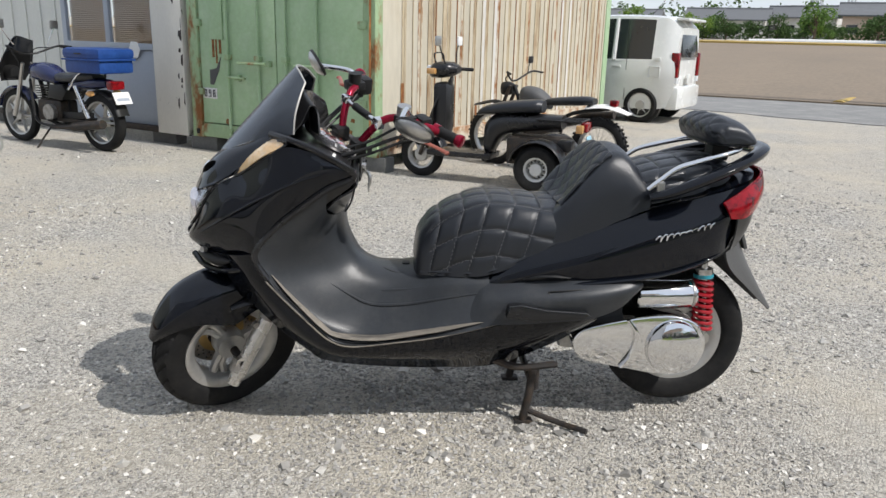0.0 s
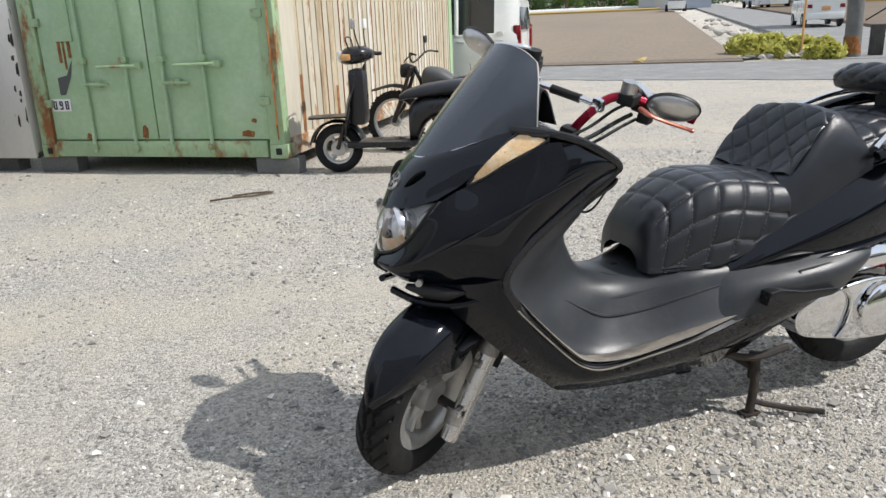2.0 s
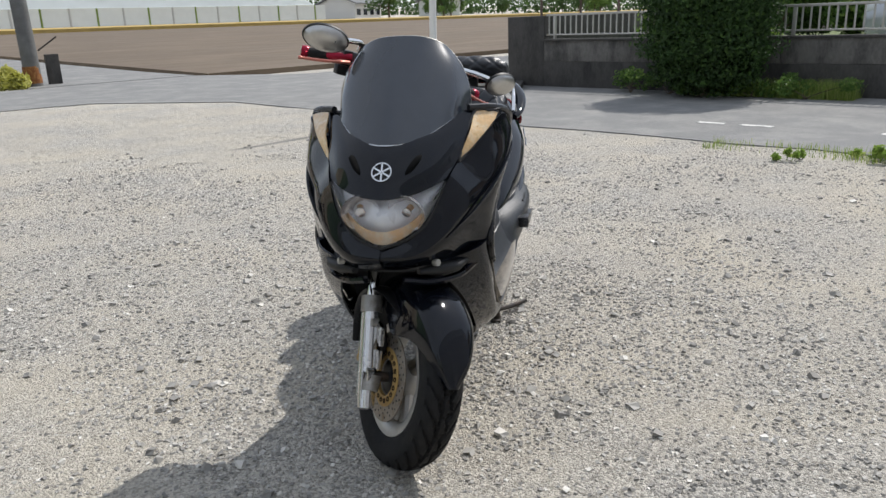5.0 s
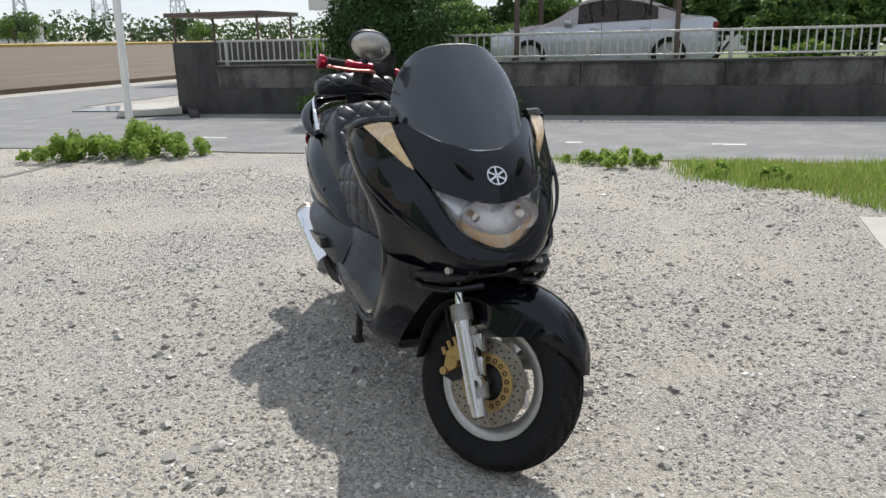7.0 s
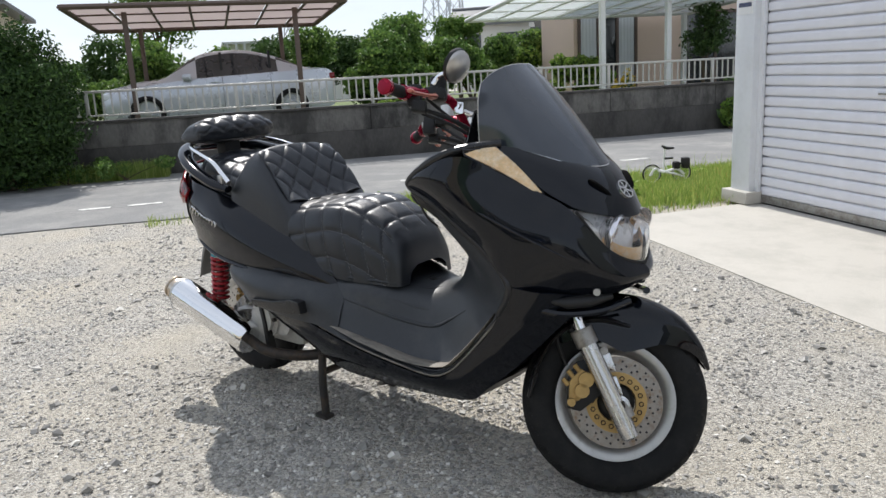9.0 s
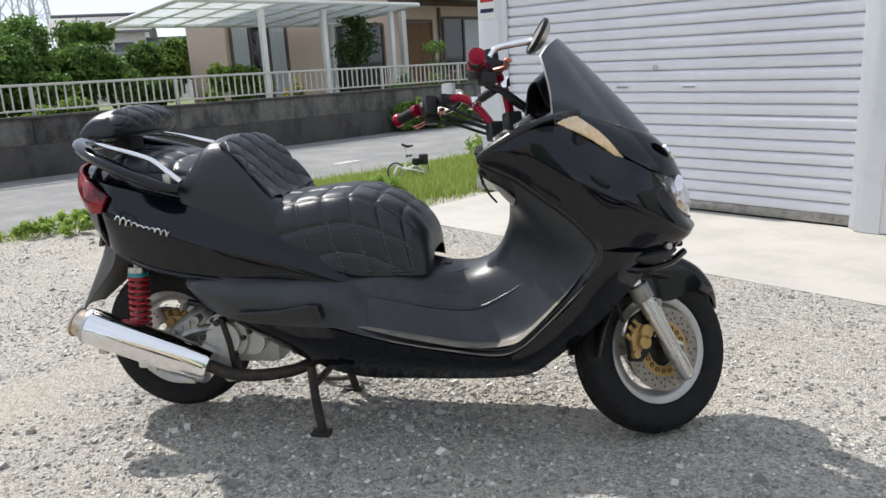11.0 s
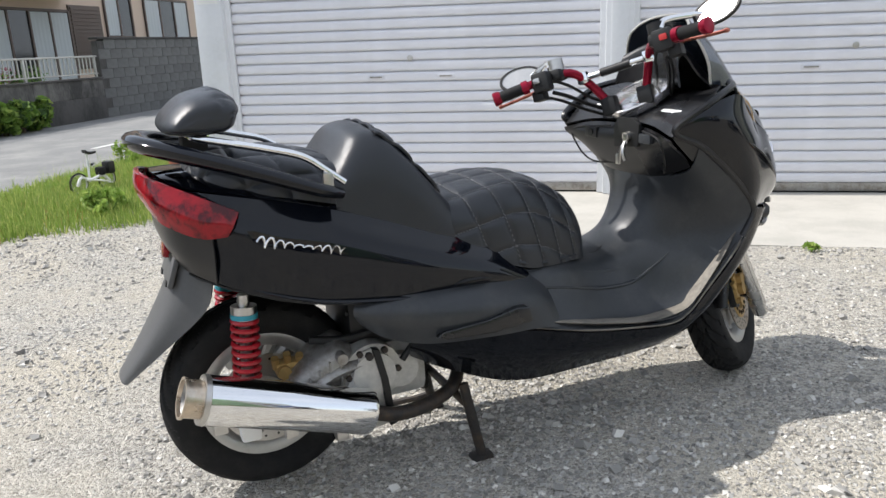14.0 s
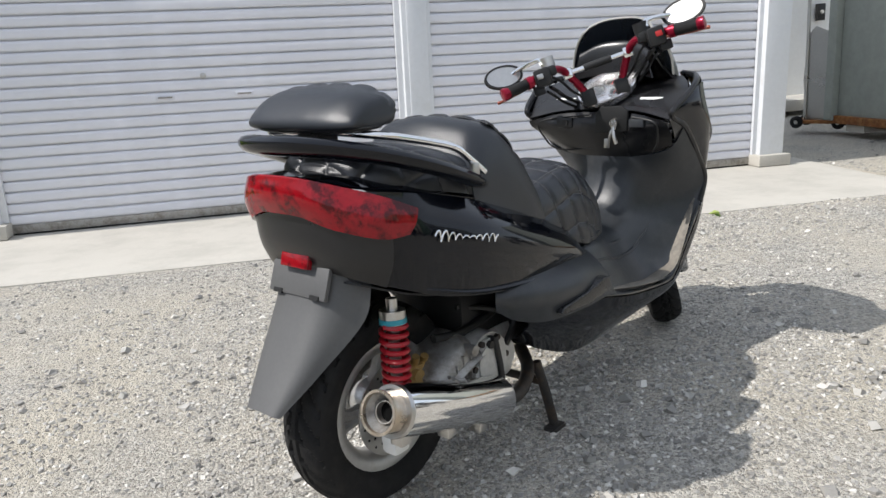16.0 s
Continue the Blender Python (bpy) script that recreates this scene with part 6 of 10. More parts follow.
# -- shocks --
for sgn in (1, -1):
    top, bot = Vector((0.805, sgn * 0.128, 0.560)), Vector((0.822, sgn * 0.140, 0.300))
    shock = body("rear_shock", rod(top, bot, 0.014), "steel", "rear shock absorber")
    coil = []
    for k in range(9 * 14 + 1):
        t = k / (9 * 14)
        a = 2 * math.pi * k / 14
        c = top.lerp(bot, 0.22 + 0.66 * t)
        coil.append((c.x + 0.0285 * math.cos(a), c.y + 0.0285 * math.sin(a), c.z))
    body("spring", sweep(coil, 0.0062, 7), "red_spring", "red coil spring", shock)
    body("spring_cup", rod(top.lerp(bot, 0.10), top.lerp(bot, 0.22), 0.030, seg=20), "steel", "steel spring seat", shock)
    body("preload_ring", rod(top.lerp(bot, 0.17), top.lerp(bot, 0.215), 0.0315, seg=20), "teal", "teal preload ring", shock)
    body("shock_eye", rod(bot + Vector((0, -0.02, 0)), bot + Vector((0, 0.02, 0)), 0.020), "steel", parent=shock)

# -- muffler --
m0, m1 = Vector((0.560, 0.212, 0.240)), Vector((0.925, 0.232, 0.368))
mway = (m1 - m0).normalized()
muffler = body("muffler", sweep([m0 - mway * 0.012, m0 - mway * 0.010, m0, m1, m1 + mway * 0.012], [0.030, 0.052, 0.056, 0.056, 0.046], 40), "chrome", "mirror-bright steel muffler", angle=30)
body("muffler_band", sweep([m1 + mway * 0.001, m1 + mway * 0.012], [0.057, 0.055], 36), "steel", parent=muffler)
tip = m1 + mway * 0.012
side, upv = basis_for(mway)
to_way = Matrix.Translation(tip) @ Vector((0, 1, 0)).rotation_difference(mway).to_matrix().to_4x4()
pipe = lathe([(0.042, -0.002), (0.042, 0.034), (0.046, 0.035), (0.0465, 0.041), (0.0405, 0.041), (0.040, 0.034)], 36, m=to_way, ring=True)
body("muffler_tip", pipe, "straw_steel", "straw-tinted outlet ring", muffler)
body("outlet", lathe([(0.0402, 0.032), (0.039, 0.012), (0.030, 0.004), (0.024, 0.004), (0.024, 0.020), (0.0215, 0.020), (0.0215, 0.003)], 30, m=to_way, ring=True), "cast", "stepped outlet throat", muffler)
# black disc just inside the outlet stands in for the shade of its depth
body("outlet_soot", lathe([(0.0, 0.001), (0.0225, 0.001), (0.0225, 0.0045), (0.0, 0.0045)], 24, m=to_way), "void", "black disc for the shaded inside of the outlet", muffler)
body("exhaust_pipe", tube([tuple(m0 + mway * 0.01), (0.48, 0.205, 0.210), (0.38, 0.17, 0.198), (0.29, 0.12, 0.205), (0.24, 0.06, 0.235)], 0.019, 8, 12), "iron", "rusty exhaust pipe", muffler)
for t in (0.12, 0.45, 0.88):
    c = m0.lerp(m1, t) - upv * 0.060 if upv.z > 0 else m0.lerp(m1, t) + upv * 0.060
    body("muffler_hanger", box(c.x - 0.015, c.x + 0.015, c.y - 0.03, c.y + 0.005, c.z - 0.018, c.z + 0.008, 0.004), "steel", parent=muffler)

# -- centre stand --
stand = body("centre_stand", tube([(0.262, -0.15, 0.20), (0.250, -0.165, 0.10), (0.232, -0.172, 0.012)], 0.014, 6, 10), "iron", "dirty black centre stand")
for sgn in (1, -1):
    if sgn > 0:
        body("stand_leg", tube([(0.262, 0.13, 0.21), (0.250, 0.150, 0.12), (0.232, 0.164, 0.014)], 0.014, 6, 10), "iron", parent=stand)
    body("stand_foot", box(0.205, 0.265, sgn * 0.168 - 0.02, sgn * 0.168 + 0.02, -0.002, 0.014, 0.005), "iron", parent=stand)
body("stand_cross", rod((0.255, -0.15, 0.15), (0.255, 0.145, 0.15), 0.012), "iron", parent=stand)
body("stand_lever", tube([(0.24, -0.17, 0.05), (0.29, -0.19, 0.035), (0.36, -0.225, 0.022), (0.425, -0.275, 0.022)], 0.010, 6, 8), "iron", "foot lever of the stand", stand)
body("stand_spring", sweep([(0.275 + 0.012 * math.cos(k), -0.125 + 0.012 * math.sin(k), 0.10 + 0.0012 * k) for k in np.arange(0, 75, 0.6)], 0.003, 6), "iron", "small return spring", stand)
body("side_stand", tube([(0.10, -0.15, 0.23), (0.20, -0.20, 0.215), (0.33, -0.20, 0.225)], 0.012, 6, 8), "iron", "folded side stand")

# -- handlebars, turned with the wheel --
bar_pts = [(-0.330, 0.055, 0.935), (-0.305, 0.085, 0.995), (-0.270, 0.115, 1.040), (-0.225, 0.150, 1.046), (-0.175, 0.215, 1.036), (-0.146, 0.250, 1.028), (-0.126, 0.295, 1.023)]
bb2 = bmesh.new()
for pts in (bar_pts, flip(bar_pts)):
    sweep(spline(pts, 6), 0.0125, 12, bb2)
bar = body("handlebar", bb2, "red_anod", "red anodised handlebar", m=STEER @ pose(-0.012, 0, -0.022))
part("crossbar", rod((-0.292, -0.105, 1.022), (-0.292, 0.105, 1.022), 0.0085), M["chrome"], bar, "chrome cross bar")
part("crossbar_pad", rod((-0.292, -0.045, 1.022), (-0.292, 0.045, 1.022), 0.0125), M["dark"], bar)
for sgn in (1, -1):
    part("crossbar_clamp", box(-0.305, -0.278, sgn * 0.100 - 0.016, sgn * 0.100 + 0.016, 1.006, 1.040, 0.005), M["chrome"], bar)
    part("bar_clamp", box(-0.355, -0.310, sgn * 0.055 - 0.022, sgn * 0.055 + 0.022, 0.900, 0.955, 0.008), M["dark"], bar)
    g0, g1, g2 = Vector((-0.160, sgn * 0.214, 1.032)), Vector((-0.128, sgn * 0.290, 1.023)), Vector((-0.119, sgn * 0.311, 1.021))
    grip = part("grip", rod(g0.lerp(g1, 0.15), g1, 0.0165, seg=16), M["rubber"], bar, "black rubber grip with red ends")
    part("grip_collar", rod(g0, g0.lerp(g1, 0.22), 0.0195, seg=16), M["red_anod"], grip, "red collar")
    part("grip_end", sweep([g1, g1.lerp(g2, 0.3), g2.lerp(g1, 0.1), g2], [0.017, 0.0205, 0.0205, 0.014], 16), M["red_anod"], grip, "red bar end")
    sw = box(-0.200, -0.160, sgn * 0.178 - 0.026, sgn * 0.178 + 0.026, 1.005, 1.062, 0.010)
    box(-0.215, -0.175, sgn * 0.20 - 0.018, sgn * 0.20 + 0.018, 0.985, 1.015, 0.006, sw)
    switch = part("switch_box", sw, M["dark"], bar, "black switch box")
    part("switch_button", box(-0.160, -0.154, sgn * 0.185 - 0.010, sgn * 0.185 + 0.010, 1.030, 1.046, 0.003), M["red_paint"] if sgn > 0 else M["steel"], switch)
    res = part("brake_reservoir", rod((-0.235, sgn * 0.150, 1.058), (-0.235, sgn * 0.150, 1.092), 0.022, seg=20), M["dark"] if sgn > 0 else M["steel"], bar, "brake fluid reservoir")
    part("reservoir_body", box(-0.262, -0.200, sgn * 0.155 - 0.025, sgn * 0.155 + 0.025, 1.030, 1.062, 0.010), M["dark"], res)
    lev = [(-0.225, sgn * 0.190, 1.028), (-0.238, sgn * 0.225, 1.024), (-0.222, sgn * 0.260, 1.016), (-0.196, sgn * 0.312, 1.008), (-0.190, sgn * 0.336, 1.006)]
    part("brake_lever", sweep(spline(lev, 5), [0.010] * 6 + [0.0075] * 12 + [0.009, 0.010, 0.007], 10, flat=0.6), M["copper_anod"], bar, "faded red brake lever")
    stem = [(-0.225, sgn * 0.165, 1.070), (-0.245, sgn * 0.175, 1.092), (-0.300, sgn * 0.235, 1.090), (-0.318, sgn * 0.280, 1.080)]
    mir = part("mirror", tube(stem, 0.0085, 6, 10), M["chrome"], bar, "oval chrome mirror on a swept stem")
    mm = Matrix.Translation((-0.300, sgn * 0.298, 1.080)) @ Matrix.Rotation(radians(-13 if sgn > 0 else 24), 4, "Z") @ Matrix.Rotation(radians(-28), 4, "Y") @ Matrix.Rotation(radians(90), 4, "Z")
    shell = lathe([(0.0, 0.020), (0.030, 0.016), (0.048, 0.006), (0.0525, -0.004), (0.0525, -0.008), (0.049, -0.008)], 36)
    shell.transform(mm @ Matrix.Diagonal((1.25, 1, 0.80, 1)))
    part("mirror_shell", shell, M["steel"], mir, "dull silver shell")
    glassm = lathe([(0.0, -0.0075), (0.0495, -0.0075), (0.0495, -0.004), (0.0, -0.004)], 36)
    glassm.transform(mm @ Matrix.Diagonal((1.25, 1, 0.80, 1)))
    rimm = lathe([(0.047, -0.010), (0.0535, -0.010), (0.0545, -0.004), (0.0535, 0.000), (0.049, -0.003)], 36, ring=True)
    rimm.transform(mm @ Matrix.Diagonal((1.25, 1, 0.80, 1)))
    part("mirror_rim", rimm, M["dark"], mir, "black mirror rim")
    part("mirror_glass", glassm, M["mirror"], mir, "mirror glass")
    cab = [(-0.21, sgn * 0.165, 1.0), (-0.27, sgn * 0.15, 0.985), (-0.34, sgn * 0.125, 0.955), (-0.41, sgn * 0.09, 0.925)]
    part("cable", tube(cab, 0.006, 6, 8), M["dark"], bar)
    part("cable", tube([(x + 0.01, y + sgn * 0.012, z - 0.012) for x, y, z in cab], 0.0045, 6, 8), M["dark"], bar)
    part("cable", tube([(-0.20, sgn * 0.17, 1.04), (-0.245, sgn * 0.13, 1.01), (-0.32, sgn * 0.10, 0.965), (-0.42, sgn * 0.06, 0.93)], 0.0045, 6, 8), M["dark"], bar)

# ---- shipping container ----
cont = thing("shipping_container", "rusting pale green steel shipping container on concrete blocks", "shipping container", SITE)
CL, CR, CF, CB, CZ0, CZ1 = -5.38, -2.95, 3.6, 9.72, 0.14, 2.72
for d in (CL, CR - 0.14):
    part("corner_post", box(d, d + 0.14, CF, CF + 0.12, CZ0 + 0.12, CZ1 - 0.12, 0.006), M["green_rusty"], cont, "rust-streaked corner post")
    part("corner_casting", box(d - 0.003, d + 0.165, CF - 0.003, CF + 0.16, CZ0, CZ0 + 0.12, 0.008), M["green_rusty"], cont)
    part("casting_hole", box(d + 0.05, d + 0.11, CF - 0.006, CF + 0.02, CZ0 + 0.03, CZ0 + 0.09, 0.01), M["dark"], cont)
part("bottom_sill", box(CL + 0.165, CR - 0.165, CF, CF + 0.10, CZ0 + 0.01, CZ0 + 0.15, 0.006), M["green_rusty"], cont, "rusty door sill")
part("top_rail", box(CL + 0.14, CR - 0.14, CF, CF + 0.10, CZ1 - 0.13, CZ1, 0.006), M["green"], cont)
part("roof", box(CL, CR, CF + 0.12, CB, CZ1 - 0.06, CZ1), M["green"], cont)
part("side_far", box(CL, CL + 0.05, CF + 0.12, CB, CZ0, CZ1 - 0.06), M["green"], cont)
part("back", box(CL, CR, CB, CB + 0.05, CZ0, CZ1), M["green"], cont)
mid_d = (CL + CR) / 2
for k, (d0, d1) in enumerate(((CL + 0.15, mid_d - 0.006), (mid_d + 0.006, CR - 0.15))):
    door = part("door", box(d0, d1, CF + 0.025, CF + 0.07, CZ0 + 0.16, CZ1 - 0.14, 0.006), M["green"], cont, "green steel container door")
    for f in ((0.40, 0.80) if k == 0 else (0.13, 0.50)):
        x = d0 + (d1 - d0) * f
        bar_ = part("locking_bar", rod((x, CF - 0.005, CZ0 + 0.05), (x, CF - 0.005, CZ1 - 0.06), 0.017, seg=10), M["green"], door)
        for z in (CZ0 + 0.10, 0.85 + CZ0, 1.5 + CZ0):
            part("bar_bracket", box(x - 0.035, x + 0.035, CF - 0.03, CF + 0.03, z - 0.025, z + 0.025, 0.006), M["green_rusty"], bar_)
        hz = 0.62 + CZ0 if (f < 0.45) else 0.85 + CZ0 - 0.08
        part("lock_handle", tube([(x, CF - 0.02, hz + 0.03), (x + 0.12, CF - 0.035, hz + 0.03), (x + 0.26 * (1 if f < 0.45 else -1), CF - 0.03, hz + 0.025)], 0.013, 4, 8), M["green_rusty"], bar_)
        part("handle_keeper", box(x + 0.10, x + 0.17, CF - 0.03, CF + 0.02, hz, hz + 0.06, 0.008), M["green_rusty"], bar_)
    for z in (0.45, 1.15, 1.9):
        x = CL + 0.145 if k == 0 else CR - 0.145
        part("hinge", box(x - 0.05, x + 0.05, CF - 0.012, CF + 0.03, CZ0 + z, CZ0 + z + 0.07, 0.01), M["green_rusty"], door)
plate = part("number_plate", box(-5.21, -5.01, CF + 0.017, CF + 0.024, 0.555, 0.665, 0.002), M["paper"], cont, "white plate with black digits 098")
digits = bmesh.new()
SEG = {"0": "abcdef", "9": "abcdfg", "8": "abcdefg"}
for k, ch in enumerate("098"):
    x0, z0, w, h, t = -5.188 + 0.062 * k, 0.573, 0.034, 0.074, 0.010
    bars = {"a": (0, w, h - t, h), "b": (w - t, w, h / 2, h), "c": (w - t, w, 0, h / 2), "d": (0, w, 0, t), "e": (0, t, 0, h / 2), "f": (0, t, h / 2, h), "g": (0, w, h / 2 - t / 2, h / 2 + t / 2)}
    for sgm in SEG[ch]:
        a, b, c, d = bars[sgm]
        box(x0 + a, x0 + b, CF + 0.0135, CF + 0.017, z0 + c, z0 + d, bm=digits)
part("digits", digits, M["ink"], plate)
part("peeled_sticker", prism([(-5.10, 0.70), (-5.05, 0.70), (-4.96, 0.86), (-4.93, 0.99), (-5.0, 0.87), (-5.10, 0.85)], CF + 0.019, CF + 0.025), M["mudflap"], cont, "torn grey sticker remnant")
part("vent_flap", box(-5.08, -4.88, CF + 0.012, CF + 0.026, 1.16, 1.75, 0.004), M["green"], cont, "raised green plate")
for a, b, z0, z1 in ((-5.05, -5.02, 0.98, 1.16), (-5.00, -4.98, 0.92, 1.16), (-4.95, -4.92, 1.02, 1.16)):
    part("rust_run", box(a, b, CF + 0.020, CF + 0.0265, z0, z1), M["rust"], cont)
for x, z, w, h in ((-4.32, 0.32, 0.06, 0.11), (-3.35, 0.33, 0.12, 0.05), (-4.9, 0.31, 0.05, 0.05), (-3.25, 0.45, 0.05, 0.03)):
    part("rust_patch", prism([(x, z), (x + w * 0.9, z - 0.01), (x + w, z + h * 0.7), (x + w * 0.5, z + h), (x + 0.01, z + h * 0.8)], CF + 0.019, CF + 0.0275), M["rust"], cont)
# corrugated long side
bm = bmesh.new()
prof, y = [(CF + 0.12, 0.0)], CF + 0.42
prof.append((CF + 0.40, 0.0))
while y < CB - 0.3:
    prof += [(y, 0.0), (y + 0.068, -0.036), (y + 0.14, -0.036), (y + 0.208, 0.0)]
    y += 0.278
prof.append((CB, 0.0))
lo = [bm.verts.new((CR - 0.008 + o, q, CZ0 + 0.16)) for q, o in prof]
hi = [bm.verts.new((CR - 0.008 + o, q, CZ1 - 0.06)) for q, o in prof]
for i in range(len(prof) - 1):
    bm.faces.new((lo[i], lo[i + 1], hi[i + 1], hi[i]))
bm.normal_update()
bmesh.ops.solidify(bm, geom=bm.faces[:], thickness=0.004)
part("side_panel", bm, M["cream"], cont, "cream corrugated side with rust in the folds", angle=20)
y, k = CF + 0.42, 0
while y < CB - 0.3:  # painted folds, some chalky, some rusted through; recess colours double as fold shade
    part("fold_strip", box(CR - 0.045, CR - 0.041, y + 0.066, y + 0.142, CZ0 + 0.17, CZ1 - 0.07), M[("fold_tan", "cream_rusty", "fold_tan", "fold_white")[(k * 5 + k // 3) % 4]], cont)
    part("raised_strip", box(CR - 0.0085, CR - 0.0045, y + 0.212, y + 0.274, CZ0 + 0.17, CZ1 - 0.07), M[("cream", "fold_white", "cream", "fold_tan")[(k * 3 + k // 2) % 4]], cont)
    for q in (0.064, 0.204):
        part("fold_rust", box(CR - 0.010, CR - 0.004, y + q - 0.006, y + q + 0.007, CZ0 + 0.17, CZ1 - 0.07), M["rust"] if (k * 2 + int(q * 20)) % 5 == 0 else M["fold_tan"], cont)
    y, k = y + 0.278, k + 1
part("side_sill", box(CR - 0.10, CR + 0.004, CF + 0.16, CB, CZ0, CZ0 + 0.16, 0.006), M["cream_rusty"], cont, "rusty lower side rail")
part("end_post", box(CR - 0.10, CR + 0.012, CB - 0.16, CB + 0.02, CZ0, CZ1, 0.006), M["green"], cont)
for q in (0.42, 1.25, 1.9):
    part("rust_run", box(CR - 0.004, CR - 0.001, CF + q, CF + q + 0.05, CZ0 + 0.16, CZ0 + 0.75 - 0.2 * q), M["rust"], cont)
part("rust_run", sweep([(CR + 0.001 - 0.05, CF - 0.002, z) for z in np.arange(0.3, 2.5, 0.12)], [0.012 + 0.018 * abs(math.sin(k * 1.7)) for k in range(19)], 6, flat=0.15), M["rust"], cont)


def block(d, s, w=0.39, t=0.15, h=0.145):
    b = thing("concrete_block", "grey concrete block under the container", "concrete block", SITE @ pose(d, s, 0), "support blocks")
    bm = box(-w / 2, w / 2, -t / 2, -t / 2 + 0.03, 0, h, 0.003)
    box(-w / 2, w / 2, t / 2 - 0.03, t / 2, 0, h, 0.003, bm)
    for k in range(4):
        x = -w / 2 + (w - 0.03) * k / 3
        box(x, x + 0.03, -t / 2 + 0.03, t / 2 - 0.03, 0, h, bm=bm)
    part("block_body", bm, M["block"], b)


for d, s in ((-3.05, 3.70), (-5.25, 3.70), (-3.05, 9.5), (-5.25, 9.5), (-5.95, 3.75), (-7.6, 3.75), (-9.2, 3.75)):
    block(d, s, h=0.142 if d > -5.5 else 0.13)

# ---- site cabin ----
cabin = thing("site_cabin", "pale grey prefabricated site cabin with sliding door", "site cabin", SITE)
part("wall_left", box(-9.6, -7.62, 3.66, 3.72, 0.13, 2.6), M["cabin"], cabin)
for k in range(7):
    x = -9.55 + 0.3 * k
    part("wall_rib", box(x, x + 0.03, 3.645, 3.66, 0.13, 2.6, 0.004), M["cabin"], cabin)
part("corner_post", box(-5.95, -5.47, 3.60, 3.76, 0.13, 2.6, 0.006), M["white_flaking"], cabin, "white corner post with flaking paint")
rnd = random.Random(4)
for k in range(22):
    x, z, w, h = -5.47 - rnd.random() ** 2 * 0.12, rnd.uniform(0.25, 2.5), rnd.uniform(0.012, 0.04), rnd.uniform(0.02, 0.12)
    part("paint_flake", prism([(x - w, z), (x - w * 0.3, z - h * 0.3), (x - 0.006, z + h * 0.1), (x - 0.006, z + h), (x - w * 0.8, z + h * 0.8)], 3.596, 3.599), M["iron"], cabin)
part("corner_return", box(-5.50, -5.46, 3.76, 6.5, 0.13, 2.6), M["cabin"], cabin)
part("header", box(-7.62, -5.95, 3.64, 3.74, 2.05, 2.6), M["cabin"], cabin)
part("roof", box(-9.7, -5.40, 3.58, 6.6, 2.6, 2.68), M["cabin"], cabin)
part("sill", box(-9.6, -5.47, 3.62, 3.74, 0.125, 0.19, 0.005), M["iron"], cabin)
door = part("sliding_door", box(-7.58, -5.97, 3.68, 3.71, 0.19, 1.04, 0.003), M["bluegrey"], cabin, "blue-grey lower door panel")
for a, b in ((-7.62, -7.54), (-6.82, -6.74), (-6.02, -5.95)):
    part("door_stile", box(a, b, 3.655, 3.70, 1.04 if a > -7 and a < -6.5 else 0.19, 2.05, 0.004), M["bluegrey"], door)
part("door_rail", box(-7.54, -6.02, 3.65, 3.70, 1.02, 1.09, 0.004), M["bluegrey"], door)
part("sticker", lathe([(0.0, 0.0), (0.10, 0.0), (0.10, 0.003), (0.0, 0.003)], 6, m=pose(-6.32, 3.646, 1.02)), M["paper"], door, "pale hexagonal sticker")
for a, b in ((-7.54, -6.82), (-6.74, -6.02)):
    win = part("door_window", box(a, b, 3.70, 3.706, 1.09, 2.05), M["window_clear"], door, "window with brown blind behind")
    win.visible_shadow = False
    slat = bpy.data.meshes.new("blind_slat")
    bm = box(0, b - a, 0, 0.02, 0, 0.003)
    bm.transform(Matrix.Rotation(radians(48), 4, "X"))
    bm.to_mesh(slat)
    bm.free()
    slat.materials.append(M["blind"])
    for k in range(43):
        ob = new("blind_slat", slat)
        ob.parent, ob.location = win, (a, 3.725, 1.095 + 0.022 * k)
    part("blind_back", box(a, b, 3.75, 3.755, 1.09, 2.05), M["blind"], win)


